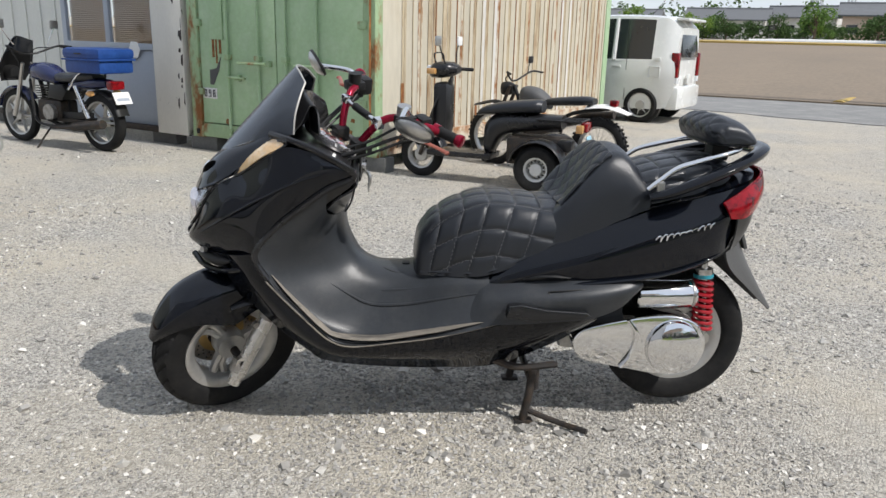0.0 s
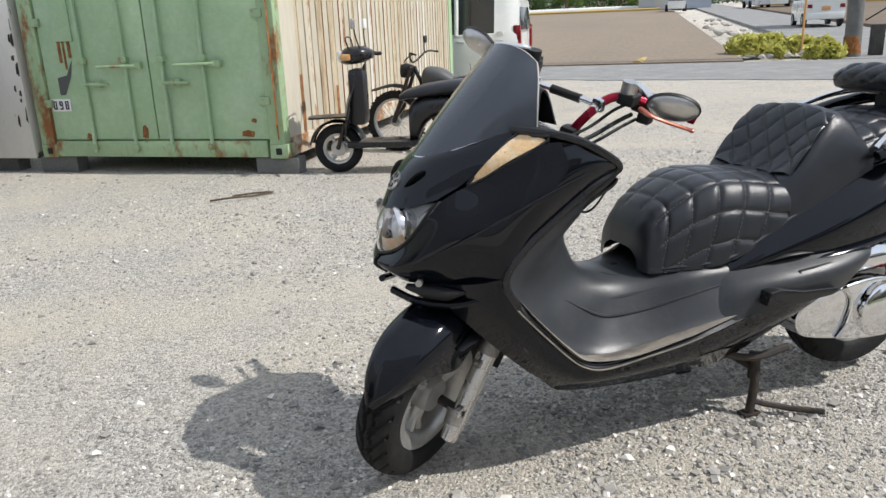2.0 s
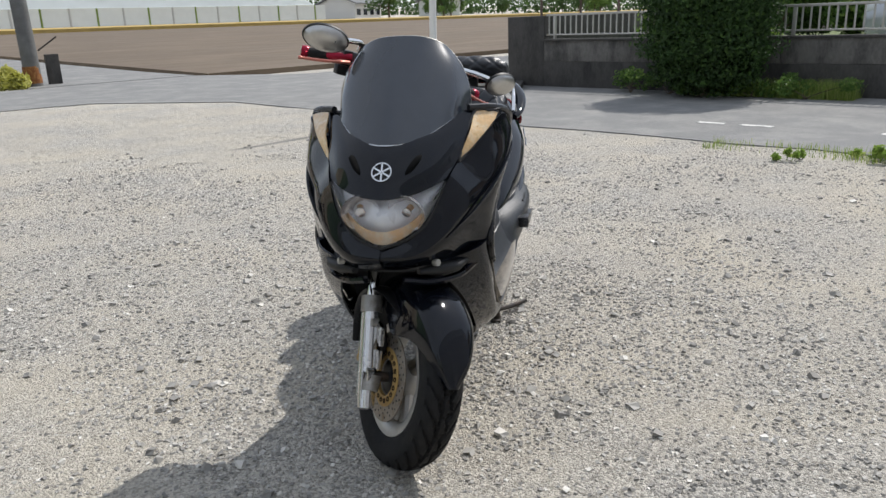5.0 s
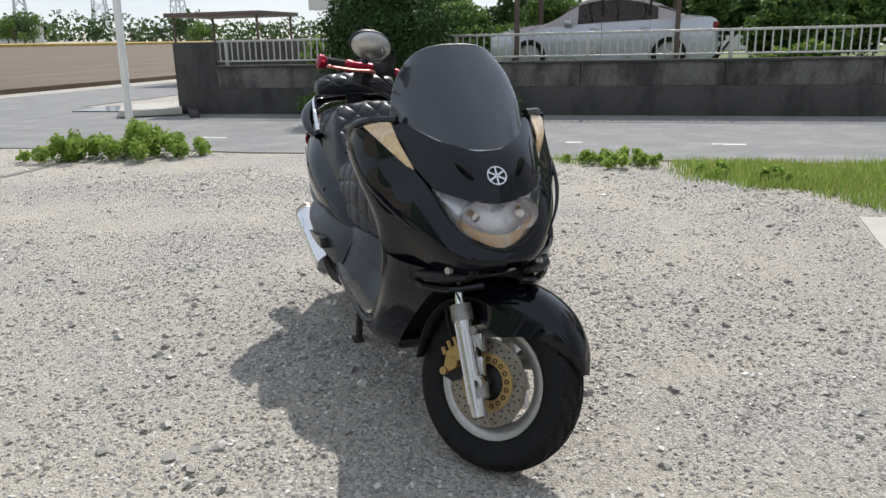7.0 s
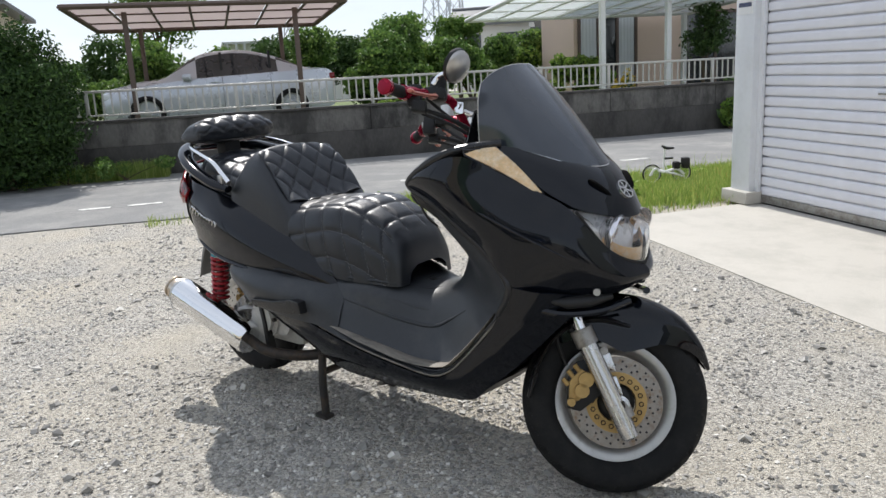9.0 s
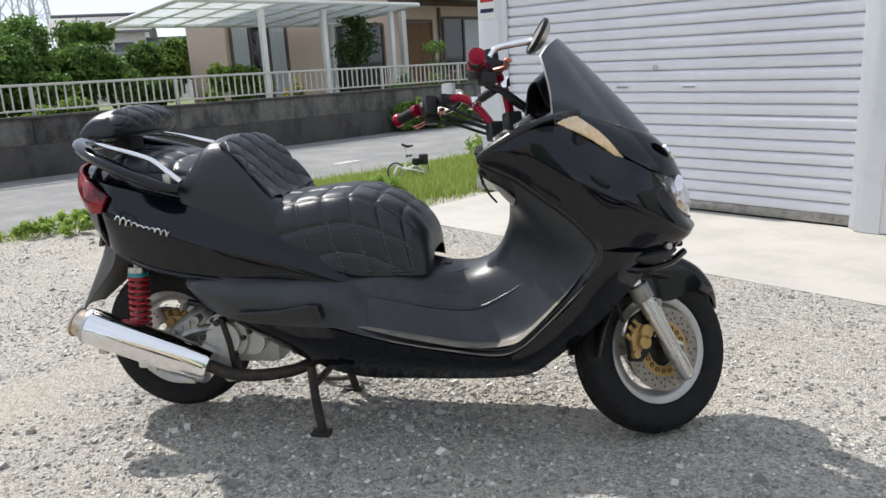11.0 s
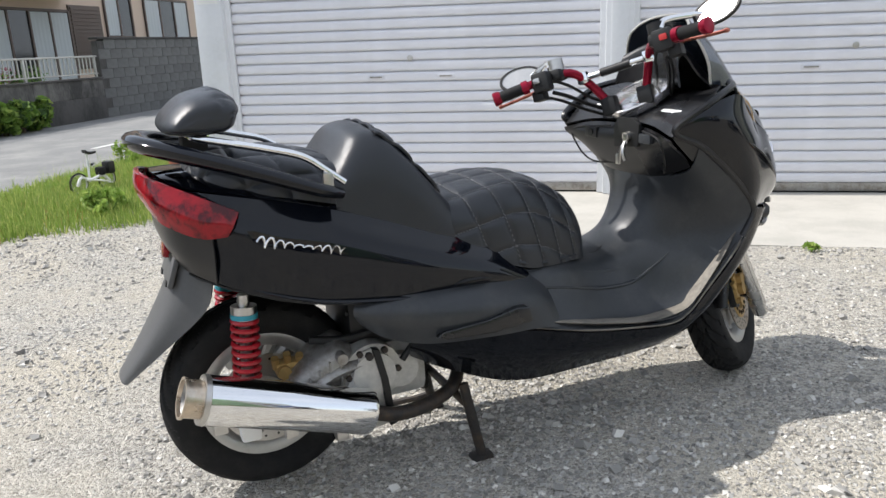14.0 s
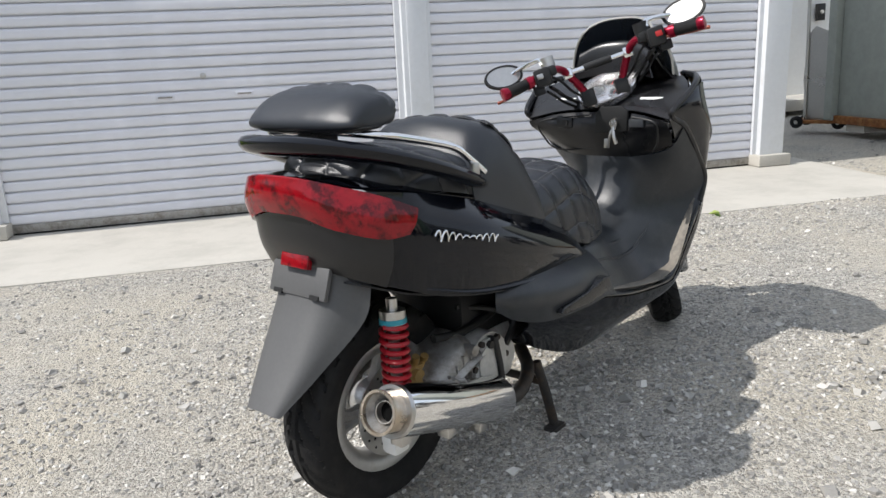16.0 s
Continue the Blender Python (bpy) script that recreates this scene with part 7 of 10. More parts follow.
# ---- small vehicles: shared parts ----
def road_wheel(parent, at, r, w, rim_r, name="wheel", spoke=6, mat="rim", hub=0.05, spin=0.0, wire=False, knobs=0):
    t = r - rim_r
    tm = lathe([(rim_r, -w * 0.40), (rim_r + t * 0.25, -w * 0.5), (rim_r + t * 0.65, -w * 0.5), (r - t * 0.08, -w * 0.36), (r, -w * 0.12), (r, w * 0.12), (r - t * 0.08, w * 0.36), (rim_r + t * 0.65, w * 0.5), (rim_r + t * 0.25, w * 0.5), (rim_r, w * 0.40)], 40, ring=True)
    if knobs:
        for k in range(knobs):
            a = 2 * math.pi * k / knobs
            for y in (-w * 0.27, w * 0.27) if k % 2 else (0,):
                box(r - 0.006, r + 0.012, y - w * 0.13, y + w * 0.13, -0.012, 0.012, bm=tm, m=Matrix.Rotation(a, 4, "Y"))
    m = Matrix.Translation(at)
    wheel = part(name, tm, M["rubber"], parent, "black tyre", m=m)
    rm = lathe([(rim_r - 0.012, -w * 0.36), (rim_r + 0.004, -w * 0.42), (rim_r + 0.004, w * 0.42), (rim_r - 0.012, w * 0.36), (rim_r - 0.02, 0)], 36, ring=True)
    lathe([(0.0, -w * 0.44), (hub, -w * 0.42), (hub * 1.15, 0), (hub, w * 0.42), (0.0, w * 0.44)], 20, rm)
    for k in range(spoke):
        a = 2 * math.pi * k / spoke + spin
        if wire:
            sweep([(hub * math.cos(a + 0.3), w * 0.3 * (-1) ** k, hub * math.sin(a + 0.3)), ((rim_r - 0.01) * math.cos(a), 0, (rim_r - 0.01) * math.sin(a))], 0.0025, 4, rm)
        else:
            sweep([(hub * 0.8 * math.cos(a), 0, hub * 0.8 * math.sin(a)), ((rim_r - 0.008) * math.cos(a), 0, (rim_r - 0.008) * math.sin(a))], [hub * 0.42, hub * 0.30], 8, rm, flat=0.7)
    part("rim", rm, M[mat], wheel, "spoked rim" if wire else "cast rim")
    return wheel


def arc_fender(at, r, a0, a1, w, n=10):
    rows = []
    for k in range(n + 1):
        a = radians(a0 + (a1 - a0) * k / n)
        rows.append([(at[0] + (r - dr) * math.cos(a), y, at[2] + (r - dr) * math.sin(a)) for y, dr in ((-w, 0.02), (-w * 0.7, 0.003), (0, 0), (w * 0.7, 0.003), (w, 0.02))])
    return sheet(rows, 1, 2, 0.003)


# ---- motorcycle with the blue top box ----
bk = thing("motorcycle", "dark blue motorcycle with a blue plastic top box", "motorcycle", site(-6.58, 2.85, 0, 4))
road_wheel(bk, (0.66, 0, 0.295), 0.295, 0.11, 0.215, spoke=5, name="rear_wheel")
road_wheel(bk, (-0.66, 0, 0.29), 0.29, 0.085, 0.215, spoke=5, name="front_wheel")
top = part("top_box", box(0.42, 0.93, -0.21, 0.21, 0.80, 0.935, 0.03), M["blue_box"], bk, "blue plastic top box")
part("box_lid", box(0.405, 0.945, -0.225, 0.225, 0.938, 1.05, 0.045), M["blue_box"], top)
part("box_latch", box(0.60, 0.70, -0.232, -0.215, 0.985, 1.0, 0.003), M["dark"], top)
part("box_rim", box(0.40, 0.95, -0.228, 0.228, 0.925, 0.945, 0.008), M["blue_box"], top)
part("tank", loft([oval(-0.34, 0.78, 0.06, 0.05), oval(-0.28, 0.78, 0.11, 0.09), oval(-0.10, 0.77, 0.125, 0.10), oval(0.08, 0.72, 0.09, 0.07), oval(0.14, 0.73, 0.05, 0.05)], 4), M["navy"], bk, "dark blue fuel tank")
part("seat", loft([oval(0.06, 0.74, 0.07, 0.03), oval(0.12, 0.73, 0.11, 0.05), oval(0.30, 0.73, 0.13, 0.055), oval(0.55, 0.765, 0.13, 0.055), oval(0.66, 0.77, 0.09, 0.04)], 4), M["leather"], bk, "black seat")
part("tail_cover", loft([oval(0.30, 0.66, 0.10, 0.05), oval(0.60, 0.69, 0.10, 0.06), oval(0.80, 0.70, 0.06, 0.04)], 4), M["navy"], bk)
part("side_panel", prism([(0.00, 0.52), (0.22, 0.50), (0.30, 0.60), (0.24, 0.67), (0.04, 0.66)], -0.135, 0.135, 0.02), M["dark"], bk, "black side panel")
for sgn in (1, -1):
    part("frame_tube", tube([(-0.30, sgn * 0.10, 0.70), (-0.26, sgn * 0.12, 0.45), (-0.20, sgn * 0.13, 0.26), (0.10, sgn * 0.13, 0.22)], 0.014, 5, 8), M["dark"], bk)
    part("shock_spring", sweep([(0.575 - 0.10 * k / 60 + 0.026 * math.cos(k * 0.75), sgn * 0.1275 + 0.026 * math.sin(k * 0.75), 0.39 + 0.20 * k / 60) for k in range(61)], 0.005, 5), M["steel"], bk)
    part("foot_peg", rod((0.10, sgn * 0.13, 0.30), (0.12, sgn * 0.24, 0.30), 0.013), M["rubber"], bk)
    part("brake_cable", tube([(-0.34, sgn * 0.26, 1.02), (-0.52, sgn * 0.14, 1.00), (-0.50, sgn * 0.06, 0.80), (-0.60, sgn * 0.08, 0.45)], 0.006, 5, 6), M["dark"], bk)
part("carburettor", box(-0.02, 0.08, -0.10, 0.10, 0.52, 0.60, 0.02), M["cast"], bk)
part("chain_guard", prism([(0.12, 0.30), (0.60, 0.33), (0.62, 0.40), (0.14, 0.38)], -0.085, -0.065, 0.006), M["dark"], bk)
part("engine", box(-0.22, 0.16, -0.11, 0.11, 0.27, 0.50, 0.04), M["iron"], bk, "dark engine")
for k in range(6):
    part("cylinder_fin", box(-0.24, -0.06, -0.09, 0.09, 0.50 + 0.026 * k, 0.508 + 0.026 * k), M["iron"], bk)
part("engine_cover", rod((0.02, -0.11, 0.37), (0.02, -0.16, 0.37), 0.085, seg=24), M["cast"], bk)
for y in (-0.075, 0.075):
    part("fork_leg", sweep([(-0.66, y, 0.29), (-0.55, y, 0.52), (-0.43, y, 0.86)], [0.026, 0.024, 0.018], 10), M["steel"], bk)
    part("shock", rod((0.60, y * 1.7, 0.34), (0.44, y * 1.7, 0.66), 0.024), M["chrome"], bk)
    part("grab_bar", tube([(0.34, y * 1.8, 0.62), (0.55, y * 1.8, 0.80), (0.86, y * 1.6, 0.80)], 0.009, 5, 8), M["chrome"], bk)
    part("mirror_stem", tube([(-0.36, y * 2.6, 1.05), (-0.38, y * 3.6, 1.16), (-0.38, y * 4.2, 1.24)], 0.006, 5, 6), M["chrome"], bk)
    part("mirror", box(-0.395, -0.375, y * 4.2 - 0.05, y * 4.2 + 0.05, 1.22, 1.31, 0.012), M["steel"], bk)
    part("turn_signal", loft([oval(0.66, 0.60, 0.02, 0.02, y0=y * 2.2), oval(0.70, 0.60, 0.035, 0.03, y0=y * 2.2), oval(0.74, 0.60, 0.02, 0.02, y0=y * 2.2)], 3), M["amber"], bk, "amber turn signal")
part("handlebar", tube([(-0.20, -0.36, 1.03), (-0.33, -0.30, 1.04), (-0.42, -0.08, 0.96), (-0.42, 0.08, 0.96), (-0.33, 0.30, 1.04), (-0.20, 0.36, 1.03)], 0.011, 6, 8), M["dark"], bk)
for y in (-1, 1):
    part("grip", rod((-0.30, y * 0.31, 1.038), (-0.20, y * 0.37, 1.03), 0.017), M["rubber"], bk)
fair = part("fairing", sheet([[(-0.72, -0.14, 0.66), (-0.80, 0, 0.66), (-0.72, 0.14, 0.66)], [(-0.66, -0.19, 0.80), (-0.78, 0, 0.82), (-0.66, 0.19, 0.80)], [(-0.58, -0.17, 0.95), (-0.68, 0, 0.98), (-0.58, 0.17, 0.95)]], 5, 5, 0.006), M["dark"], bk, "small dark fairing")
part("screen", sheet([[(-0.58, -0.17, 0.95), (-0.68, 0, 0.98), (-0.58, 0.17, 0.95)], [(-0.50, -0.13, 1.09), (-0.58, 0, 1.14), (-0.50, 0.13, 1.09)]], 5, 5, 0.004), M["smoke"], fair, "smoked fly screen")
part("headlamp", loft([oval(-0.80, 0.75, 0.07, 0.06), oval(-0.76, 0.75, 0.09, 0.08), oval(-0.66, 0.75, 0.06, 0.06)], 3), M["dark"], bk)
part("front_fender", arc_fender((-0.66, 0, 0.29), 0.325, 35, 165, 0.065), M["navy"], bk, "dark blue front fender")
part("rear_fender", arc_fender((0.66, 0, 0.295), 0.335, 15, 120, 0.08), M["dark"], bk, "black rear fender")
part("tail_lamp", box(0.84, 0.93, -0.08, 0.08, 0.64, 0.73, 0.02), M["red_lens"], bk, "red tail lamp")
np_ = part("number_plate", box(-0.004, 0.004, -0.10, 0.10, -0.065, 0.065, 0.002, m=Matrix.Translation((0.97, 0, 0.56)) @ Matrix.Rotation(radians(-25), 4, "Y")), M["paper"], bk, "white number plate with plain dark bars")
part("plate_bar", box(0.004, 0.006, -0.075, 0.075, -0.03, 0.0, m=Matrix.Translation((0.97, 0, 0.56)) @ Matrix.Rotation(radians(-25), 4, "Y")), M["bluegrey"], np_)
part("muffler", sweep([(0.05, -0.15, 0.22), (0.35, -0.16, 0.24), (0.40, -0.16, 0.245), (0.86, -0.17, 0.30)], [0.02, 0.025, 0.042, 0.046], 16), M["iron"], bk, "dull black muffler")
part("swing_arm", box(0.10, 0.68, -0.10, 0.10, 0.275, 0.315, 0.01), M["iron"], bk)
part("frame", tube([(-0.40, 0, 0.86), (-0.25, 0, 0.62), (-0.22, 0, 0.30), (0.12, 0, 0.24), (0.2, 0, 0.55), (0.75, 0, 0.70)], 0.022, 5, 8), M["dark"], bk)
part("side_stand", tube([(0.02, -0.12, 0.24), (-0.02, -0.20, 0.12), (-0.05, -0.28, 0.0)], 0.011, 4, 8), M["iron"], bk)

# ---- three-wheeled scooter ----
tk = thing("three_wheel_scooter", "black three-wheeled delivery scooter with rear rack", "three-wheeled scooter", site(-1.94, 3.86, 0, 9.5))
road_wheel(tk, (-0.60, 0, 0.205), 0.205, 0.09, 0.125, name="front_wheel", spoke=3, hub=0.06)
for y in (-0.27, 0.27):
    road_wheel(tk, (0.56, y, 0.20), 0.20, 0.17, 0.098, name="rear_wheel", spoke=12, hub=0.05, mat="paper_rim")
    part("rear_fender", arc_fender((0.56, 0, 0.20), 0.25, 5, 170, 0.11), M["satin"], tk, "black rear fender", m=pose(0, y, 0))
part("column", loft([oval(-0.50, 0.30, 0.06, 0.02), oval(-0.49, 0.42, 0.07, 0.05), oval(-0.42, 0.60, 0.075, 0.06), oval(-0.36, 0.80, 0.06, 0.05), oval(-0.33, 0.88, 0.05, 0.03)], 3), M["satin"], tk, "black steering column cover")
part("column_shield", box(-0.47, -0.33, -0.11, 0.11, 0.40, 0.86, 0.05, m=Matrix.Translation((0, 0, 0)) @ Matrix.Rotation(radians(0), 4, "Y")), M["satin"], tk, "upright black shield")
part("leg_shield", sheet([[(-0.50, -0.17, 0.30), (-0.53, 0, 0.31), (-0.50, 0.17, 0.30)], [(-0.46, -0.16, 0.55), (-0.50, 0, 0.56), (-0.46, 0.16, 0.55)], [(-0.38, -0.08, 0.82), (-0.41, 0, 0.83), (-0.38, 0.08, 0.82)]], 5, 5, 0.012), M["satin"], tk, "black leg shield")
part("front_fender", arc_fender((-0.60, 0, 0.205), 0.245, 20, 170, 0.075), M["satin"], tk, "black front fender")
part("carrier", sheet([[(-0.82, -0.10, 0.46), (-0.84, 0, 0.46), (-0.82, 0.10, 0.46)], [(-0.50, -0.13, 0.47), (-0.50, 0, 0.47), (-0.50, 0.13, 0.47)]], 3, 3, 0.015), M["satin"], tk, "flat front carrier")
for y in (-0.06, 0.06):
    part("fork_leg", rod((-0.60, y, 0.205), (-0.52, y, 0.42), 0.016), M["iron"], tk)
head = part("headset", loft([oval(-0.52, 0.95, 0.06, 0.05), oval(-0.46, 0.96, 0.13, 0.07), oval(-0.34, 0.97, 0.14, 0.065), oval(-0.26, 0.97, 0.06, 0.03)], 4), M["satin"], tk, "black headset with lamp")
part("headlamp", box(-0.545, -0.50, -0.07, 0.07, 0.92, 1.0, 0.015), M["lens_flat"], head)
for y in (-1, 1):
    part("turn_signal", box(-0.50, -0.42, y * 0.15 - 0.03, y * 0.15 + 0.03, 0.93, 0.98, 0.012), M["amber"], head, "amber turn signal")
    part("bar_grip", rod((-0.33, y * 0.13, 0.97), (-0.25, y * 0.32, 0.96), 0.016), M["rubber"], head)
    part("mirror_stem", tube([(-0.34, y * 0.14, 1.02), (-0.36, y * 0.19, 1.12), (-0.36, y * 0.24, 1.20)], 0.006, 4, 6), M["dark"], head)
    part("mirror", box(-0.372, -0.352, y * 0.26 - 0.055, y * 0.26 + 0.055, 1.17, 1.25, 0.012), M["paper" if y > 0 else "steel"], head)
part("screen_bar", tube([(-0.44, -0.10, 1.02), (-0.46, -0.10, 1.10), (-0.46, 0.10, 1.10), (-0.44, 0.10, 1.02)], 0.006, 3, 6), M["dark"], head)
part("floor_board", box(-0.50, 0.10, -0.15, 0.15, 0.22, 0.27, 0.015), M["satin"], tk, "black floor board")
part("body_cover", loft([oval(0.02, 0.40, 0.09, 0.14), oval(0.08, 0.43, 0.12, 0.17), oval(0.20, 0.53, 0.13, 0.10), oval(0.50, 0.56, 0.13, 0.07), oval(0.70, 0.57, 0.11, 0.06)], 4), M["satin"], tk, "black body cover")
part("seat", loft([oval(-0.06, 0.61, 0.05, 0.025), oval(0.02, 0.64, 0.12, 0.04), oval(0.20, 0.67, 0.14, 0.055), oval(0.45, 0.69, 0.13, 0.06), oval(0.52, 0.69, 0.09, 0.05)], 4), M["leather"], tk, "black seat")
rack = part("rear_rack", box(0.50, 0.88, -0.17, -0.155, 0.585, 0.60, 0.003), M["dark"], tk, "black rear rack")
for y in (-0.08, 0.0, 0.08, 0.16):
    part("rack_bar", rod((0.50, y, 0.592), (0.88, y, 0.592), 0.007), M["dark"], rack)
for x in (0.50, 0.70, 0.88):
    part("rack_cross", rod((x, -0.16, 0.592), (x, 0.16, 0.592), 0.007), M["dark"], rack)
part("engine", box(0.24, 0.74, -0.16, 0.16, 0.20, 0.44, 0.04), M["iron"], tk, "dark engine")
part("engine_vent", box(0.70, 0.82, -0.20, -0.06, 0.34, 0.44, 0.02), M["satin"], tk)
part("tail_lamp", box(0.86, 0.92, -0.10, 0.10, 0.50, 0.58, 0.015), M["red_lens"], tk, "red tail lamp")
for y in (-0.15, 0.15):
    part("turn_signal", box(0.84, 0.90, y - 0.03, y + 0.03, 0.50, 0.57, 0.012), M["amber"], tk)
tp = part("number_plate", box(-0.004, 0.004, -0.085, 0.085, -0.05, 0.05, 0.002, m=Matrix.Translation((0.93, 0.0, 0.42)) @ Matrix.Rotation(radians(-18), 4, "Y")), M["pale_blue"], tk, "pale blue number plate with plain bars")
part("plate_bar", box(0.004, 0.006, -0.06, 0.06, -0.02, 0.005, m=Matrix.Translation((0.93, 0.0, 0.42)) @ Matrix.Rotation(radians(-18), 4, "Y")), M["bluegrey"], tp)

# ---- trail bike ----
db = thing("trail_bike", "black and grey trail bike with white rear fender", "motorcycle", site(-1.785, 4.815, 0, -3.5) @ Matrix.Scale(0.87, 4))
road_wheel(db, (0.66, 0, 0.315), 0.315, 0.11, 0.225, name="rear_wheel", spoke=28, wire=True, knobs=44)
road_wheel(db, (-0.66, 0, 0.33), 0.33, 0.08, 0.255, name="front_wheel", spoke=28, wire=True, knobs=48)
part("tank", loft([oval(-0.32, 0.80, 0.06, 0.06), oval(-0.26, 0.82, 0.12, 0.10), oval(-0.10, 0.80, 0.13, 0.10), oval(0.05, 0.74, 0.08, 0.06)], 4), M["mudflap"], db, "dark grey fuel tank")
part("seat", loft([oval(0.0, 0.76, 0.07, 0.03), oval(0.10, 0.77, 0.11, 0.045), oval(0.45, 0.80, 0.11, 0.05), oval(0.58, 0.80, 0.07, 0.035)], 4), M["leather"], db, "black seat")
part("engine", box(-0.20, 0.16, -0.11, 0.11, 0.34, 0.58, 0.04), M["iron"], db, "dark engine")
part("rear_fender", sheet([[(0.50, -0.09, 0.72), (0.50, 0, 0.75), (0.50, 0.09, 0.72)], [(0.75, -0.085, 0.74), (0.75, 0, 0.775), (0.75, 0.085, 0.74)], [(0.98, -0.05, 0.68), (1.0, 0, 0.70), (0.98, 0.05, 0.68)]], 4, 4, 0.006), M["paper"], db, "white rear fender")
part("tail_lamp", box(0.76, 0.84, -0.04, 0.04, 0.765, 0.83, 0.012), M["red_lens"], db)
part("front_fender", sheet([[(-0.92, -0.05, 0.66), (-0.93, 0, 0.68), (-0.92, 0.05, 0.66)], [(-0.66, -0.065, 0.71), (-0.66, 0, 0.74), (-0.66, 0.065, 0.71)], [(-0.44, -0.05, 0.66), (-0.43, 0, 0.69), (-0.44, 0.05, 0.66)]], 4, 4, 0.006), M["dark"], db, "black front fender")
for y in (-0.08, 0.08):
    part("fork_leg", sweep([(-0.66, y, 0.33), (-0.55, y, 0.60), (-0.43, y, 0.92)], [0.025, 0.024, 0.018], 10), M["iron"], db)
part("handlebar", tube([(-0.26, -0.38, 1.06), (-0.36, -0.28, 1.07), (-0.42, -0.07, 0.98), (-0.42, 0.07, 0.98), (-0.36, 0.28, 1.07), (-0.26, 0.38, 1.06)], 0.011, 6, 8), M["dark"], db)
part("headlamp", loft([oval(-0.56, 0.88, 0.07, 0.07), oval(-0.50, 0.88, 0.085, 0.08), oval(-0.42, 0.88, 0.05, 0.05)], 3), M["dark"], db)
part("mirror", box(-0.39, -0.37, 0.24, 0.34, 1.16, 1.24, 0.012), M["dark"], db)
part("mirror_stem", tube([(-0.36, 0.20, 1.06), (-0.38, 0.25, 1.14), (-0.38, 0.28, 1.18)], 0.006, 4, 6), M["dark"], db)
part("cables", tube([(-0.36, -0.2, 1.06), (-0.48, -0.1, 1.0), (-0.52, 0.0, 0.94)], 0.007, 5, 6), M["dark"], db)
part("frame", tube([(-0.42, 0, 0.92), (-0.28, 0, 0.60), (-0.20, 0, 0.34), (0.16, 0, 0.32), (0.25, 0, 0.62), (0.75, 0, 0.74)], 0.022, 5, 8), M["dark"], db)
part("swing_arm", box(0.10, 0.68, -0.09, 0.09, 0.295, 0.335, 0.01), M["iron"], db)
part("muffler", sweep([(0.20, 0.12, 0.55), (0.40, 0.14, 0.62), (0.75, 0.14, 0.66)], [0.02, 0.045, 0.045], 14), M["iron"], db)
part("side_stand", tube([(0.02, -0.12, 0.34), (-0.02, -0.22, 0.16), (-0.05, -0.30, 0.0)], 0.011, 4, 8), M["iron"], db)


# ---- cars ----
def car_shell(thing_, stations, paint, glass_from, glass_cols=(3, 4), nu=4):
    """A body through stations (x, sill z, belt z, roof z, sill w, belt w, roof w); glass_from: station spans whose side panes are glass."""
    rows = []
    for x, zs, zb, zr, ws, wb, wr in stations:
        h = [(x, 0.0, zr + 0.02), (x, wr * 0.6, zr + 0.012), (x, wr, zr - 0.02), (x, wr + (wb - wr) * 0.12, zr - 0.06 if zr - zb > 0.12 else zr - 0.02), (x, wb - 0.01, zb + 0.02), (x, wb, zb), (x, wb + 0.012, (zb * 0.55 + zs * 0.45)), (x, ws, zs)]
        rows.append(flip(h[:0:-1]) + h)
    g = []
    for a, b in zip(rows, rows[1:]):
        pass
    cols = [spline([r[j] for r in rows], nu) for j in range(len(rows[0]))]
    g = [[c[i] for c in cols] for i in range(len(cols[0]))]
    paintbm, glassbm = bmesh.new(), {}
    vp = [[paintbm.verts.new(p) for p in r] for r in g]
    half = len(rows[0]) // 2
    for i in range(len(g) - 1):
        span = i // nu
        for j in range(len(g[0]) - 1):
            k = (j - half) if j >= half else (half - 1 - j)
            key = None
            for name, s0, s1 in glass_from:
                if s0 <= span < s1 and (k == 3 if name.startswith("side") else k <= 2):
                    key = (name, j < half)
            if key:
                bm = glassbm.setdefault(key if key[0].startswith("side") else (key[0], 0), bmesh.new())
                bm.faces.new([bm.verts.new(q) for q in (g[i][j], g[i][j + 1], g[i + 1][j + 1], g[i + 1][j])])
            else:
                paintbm.faces.new((vp[i][j], vp[i][j + 1], vp[i + 1][j + 1], vp[i + 1][j]))
    for row in (vp[0], vp[-1]):
        paintbm.faces.new(row)
    bmesh.ops.delete(paintbm, geom=[v for v in paintbm.verts if not v.link_faces], context="VERTS")
    shell = part("body", paintbm, M[paint], thing_, angle=45)
    for (name, _), bm in glassbm.items():
        bmesh.ops.remove_doubles(bm, verts=bm.verts, dist=1e-4)
        part("window" if name.startswith("side") else "windscreen", bm, M["window"], thing_, "dark car glass")
    return shell


def car_wheels(thing_, xs, half, r, w, spoke=7):
    for x in xs:
        for y in (-half, half):
            arch = part("wheel_arch", lathe([(0.0, -0.05), (r + 0.045, -0.05), (r + 0.045, 0.05), (0.0, 0.05)], 36, m=Matrix.Translation((x, y * 1.0, r + 0.01))), M["dark"], thing_)
            road_wheel(thing_, (x, y * 1.045, r), r, w, r * 0.68, name="wheel", spoke=spoke, hub=0.07)


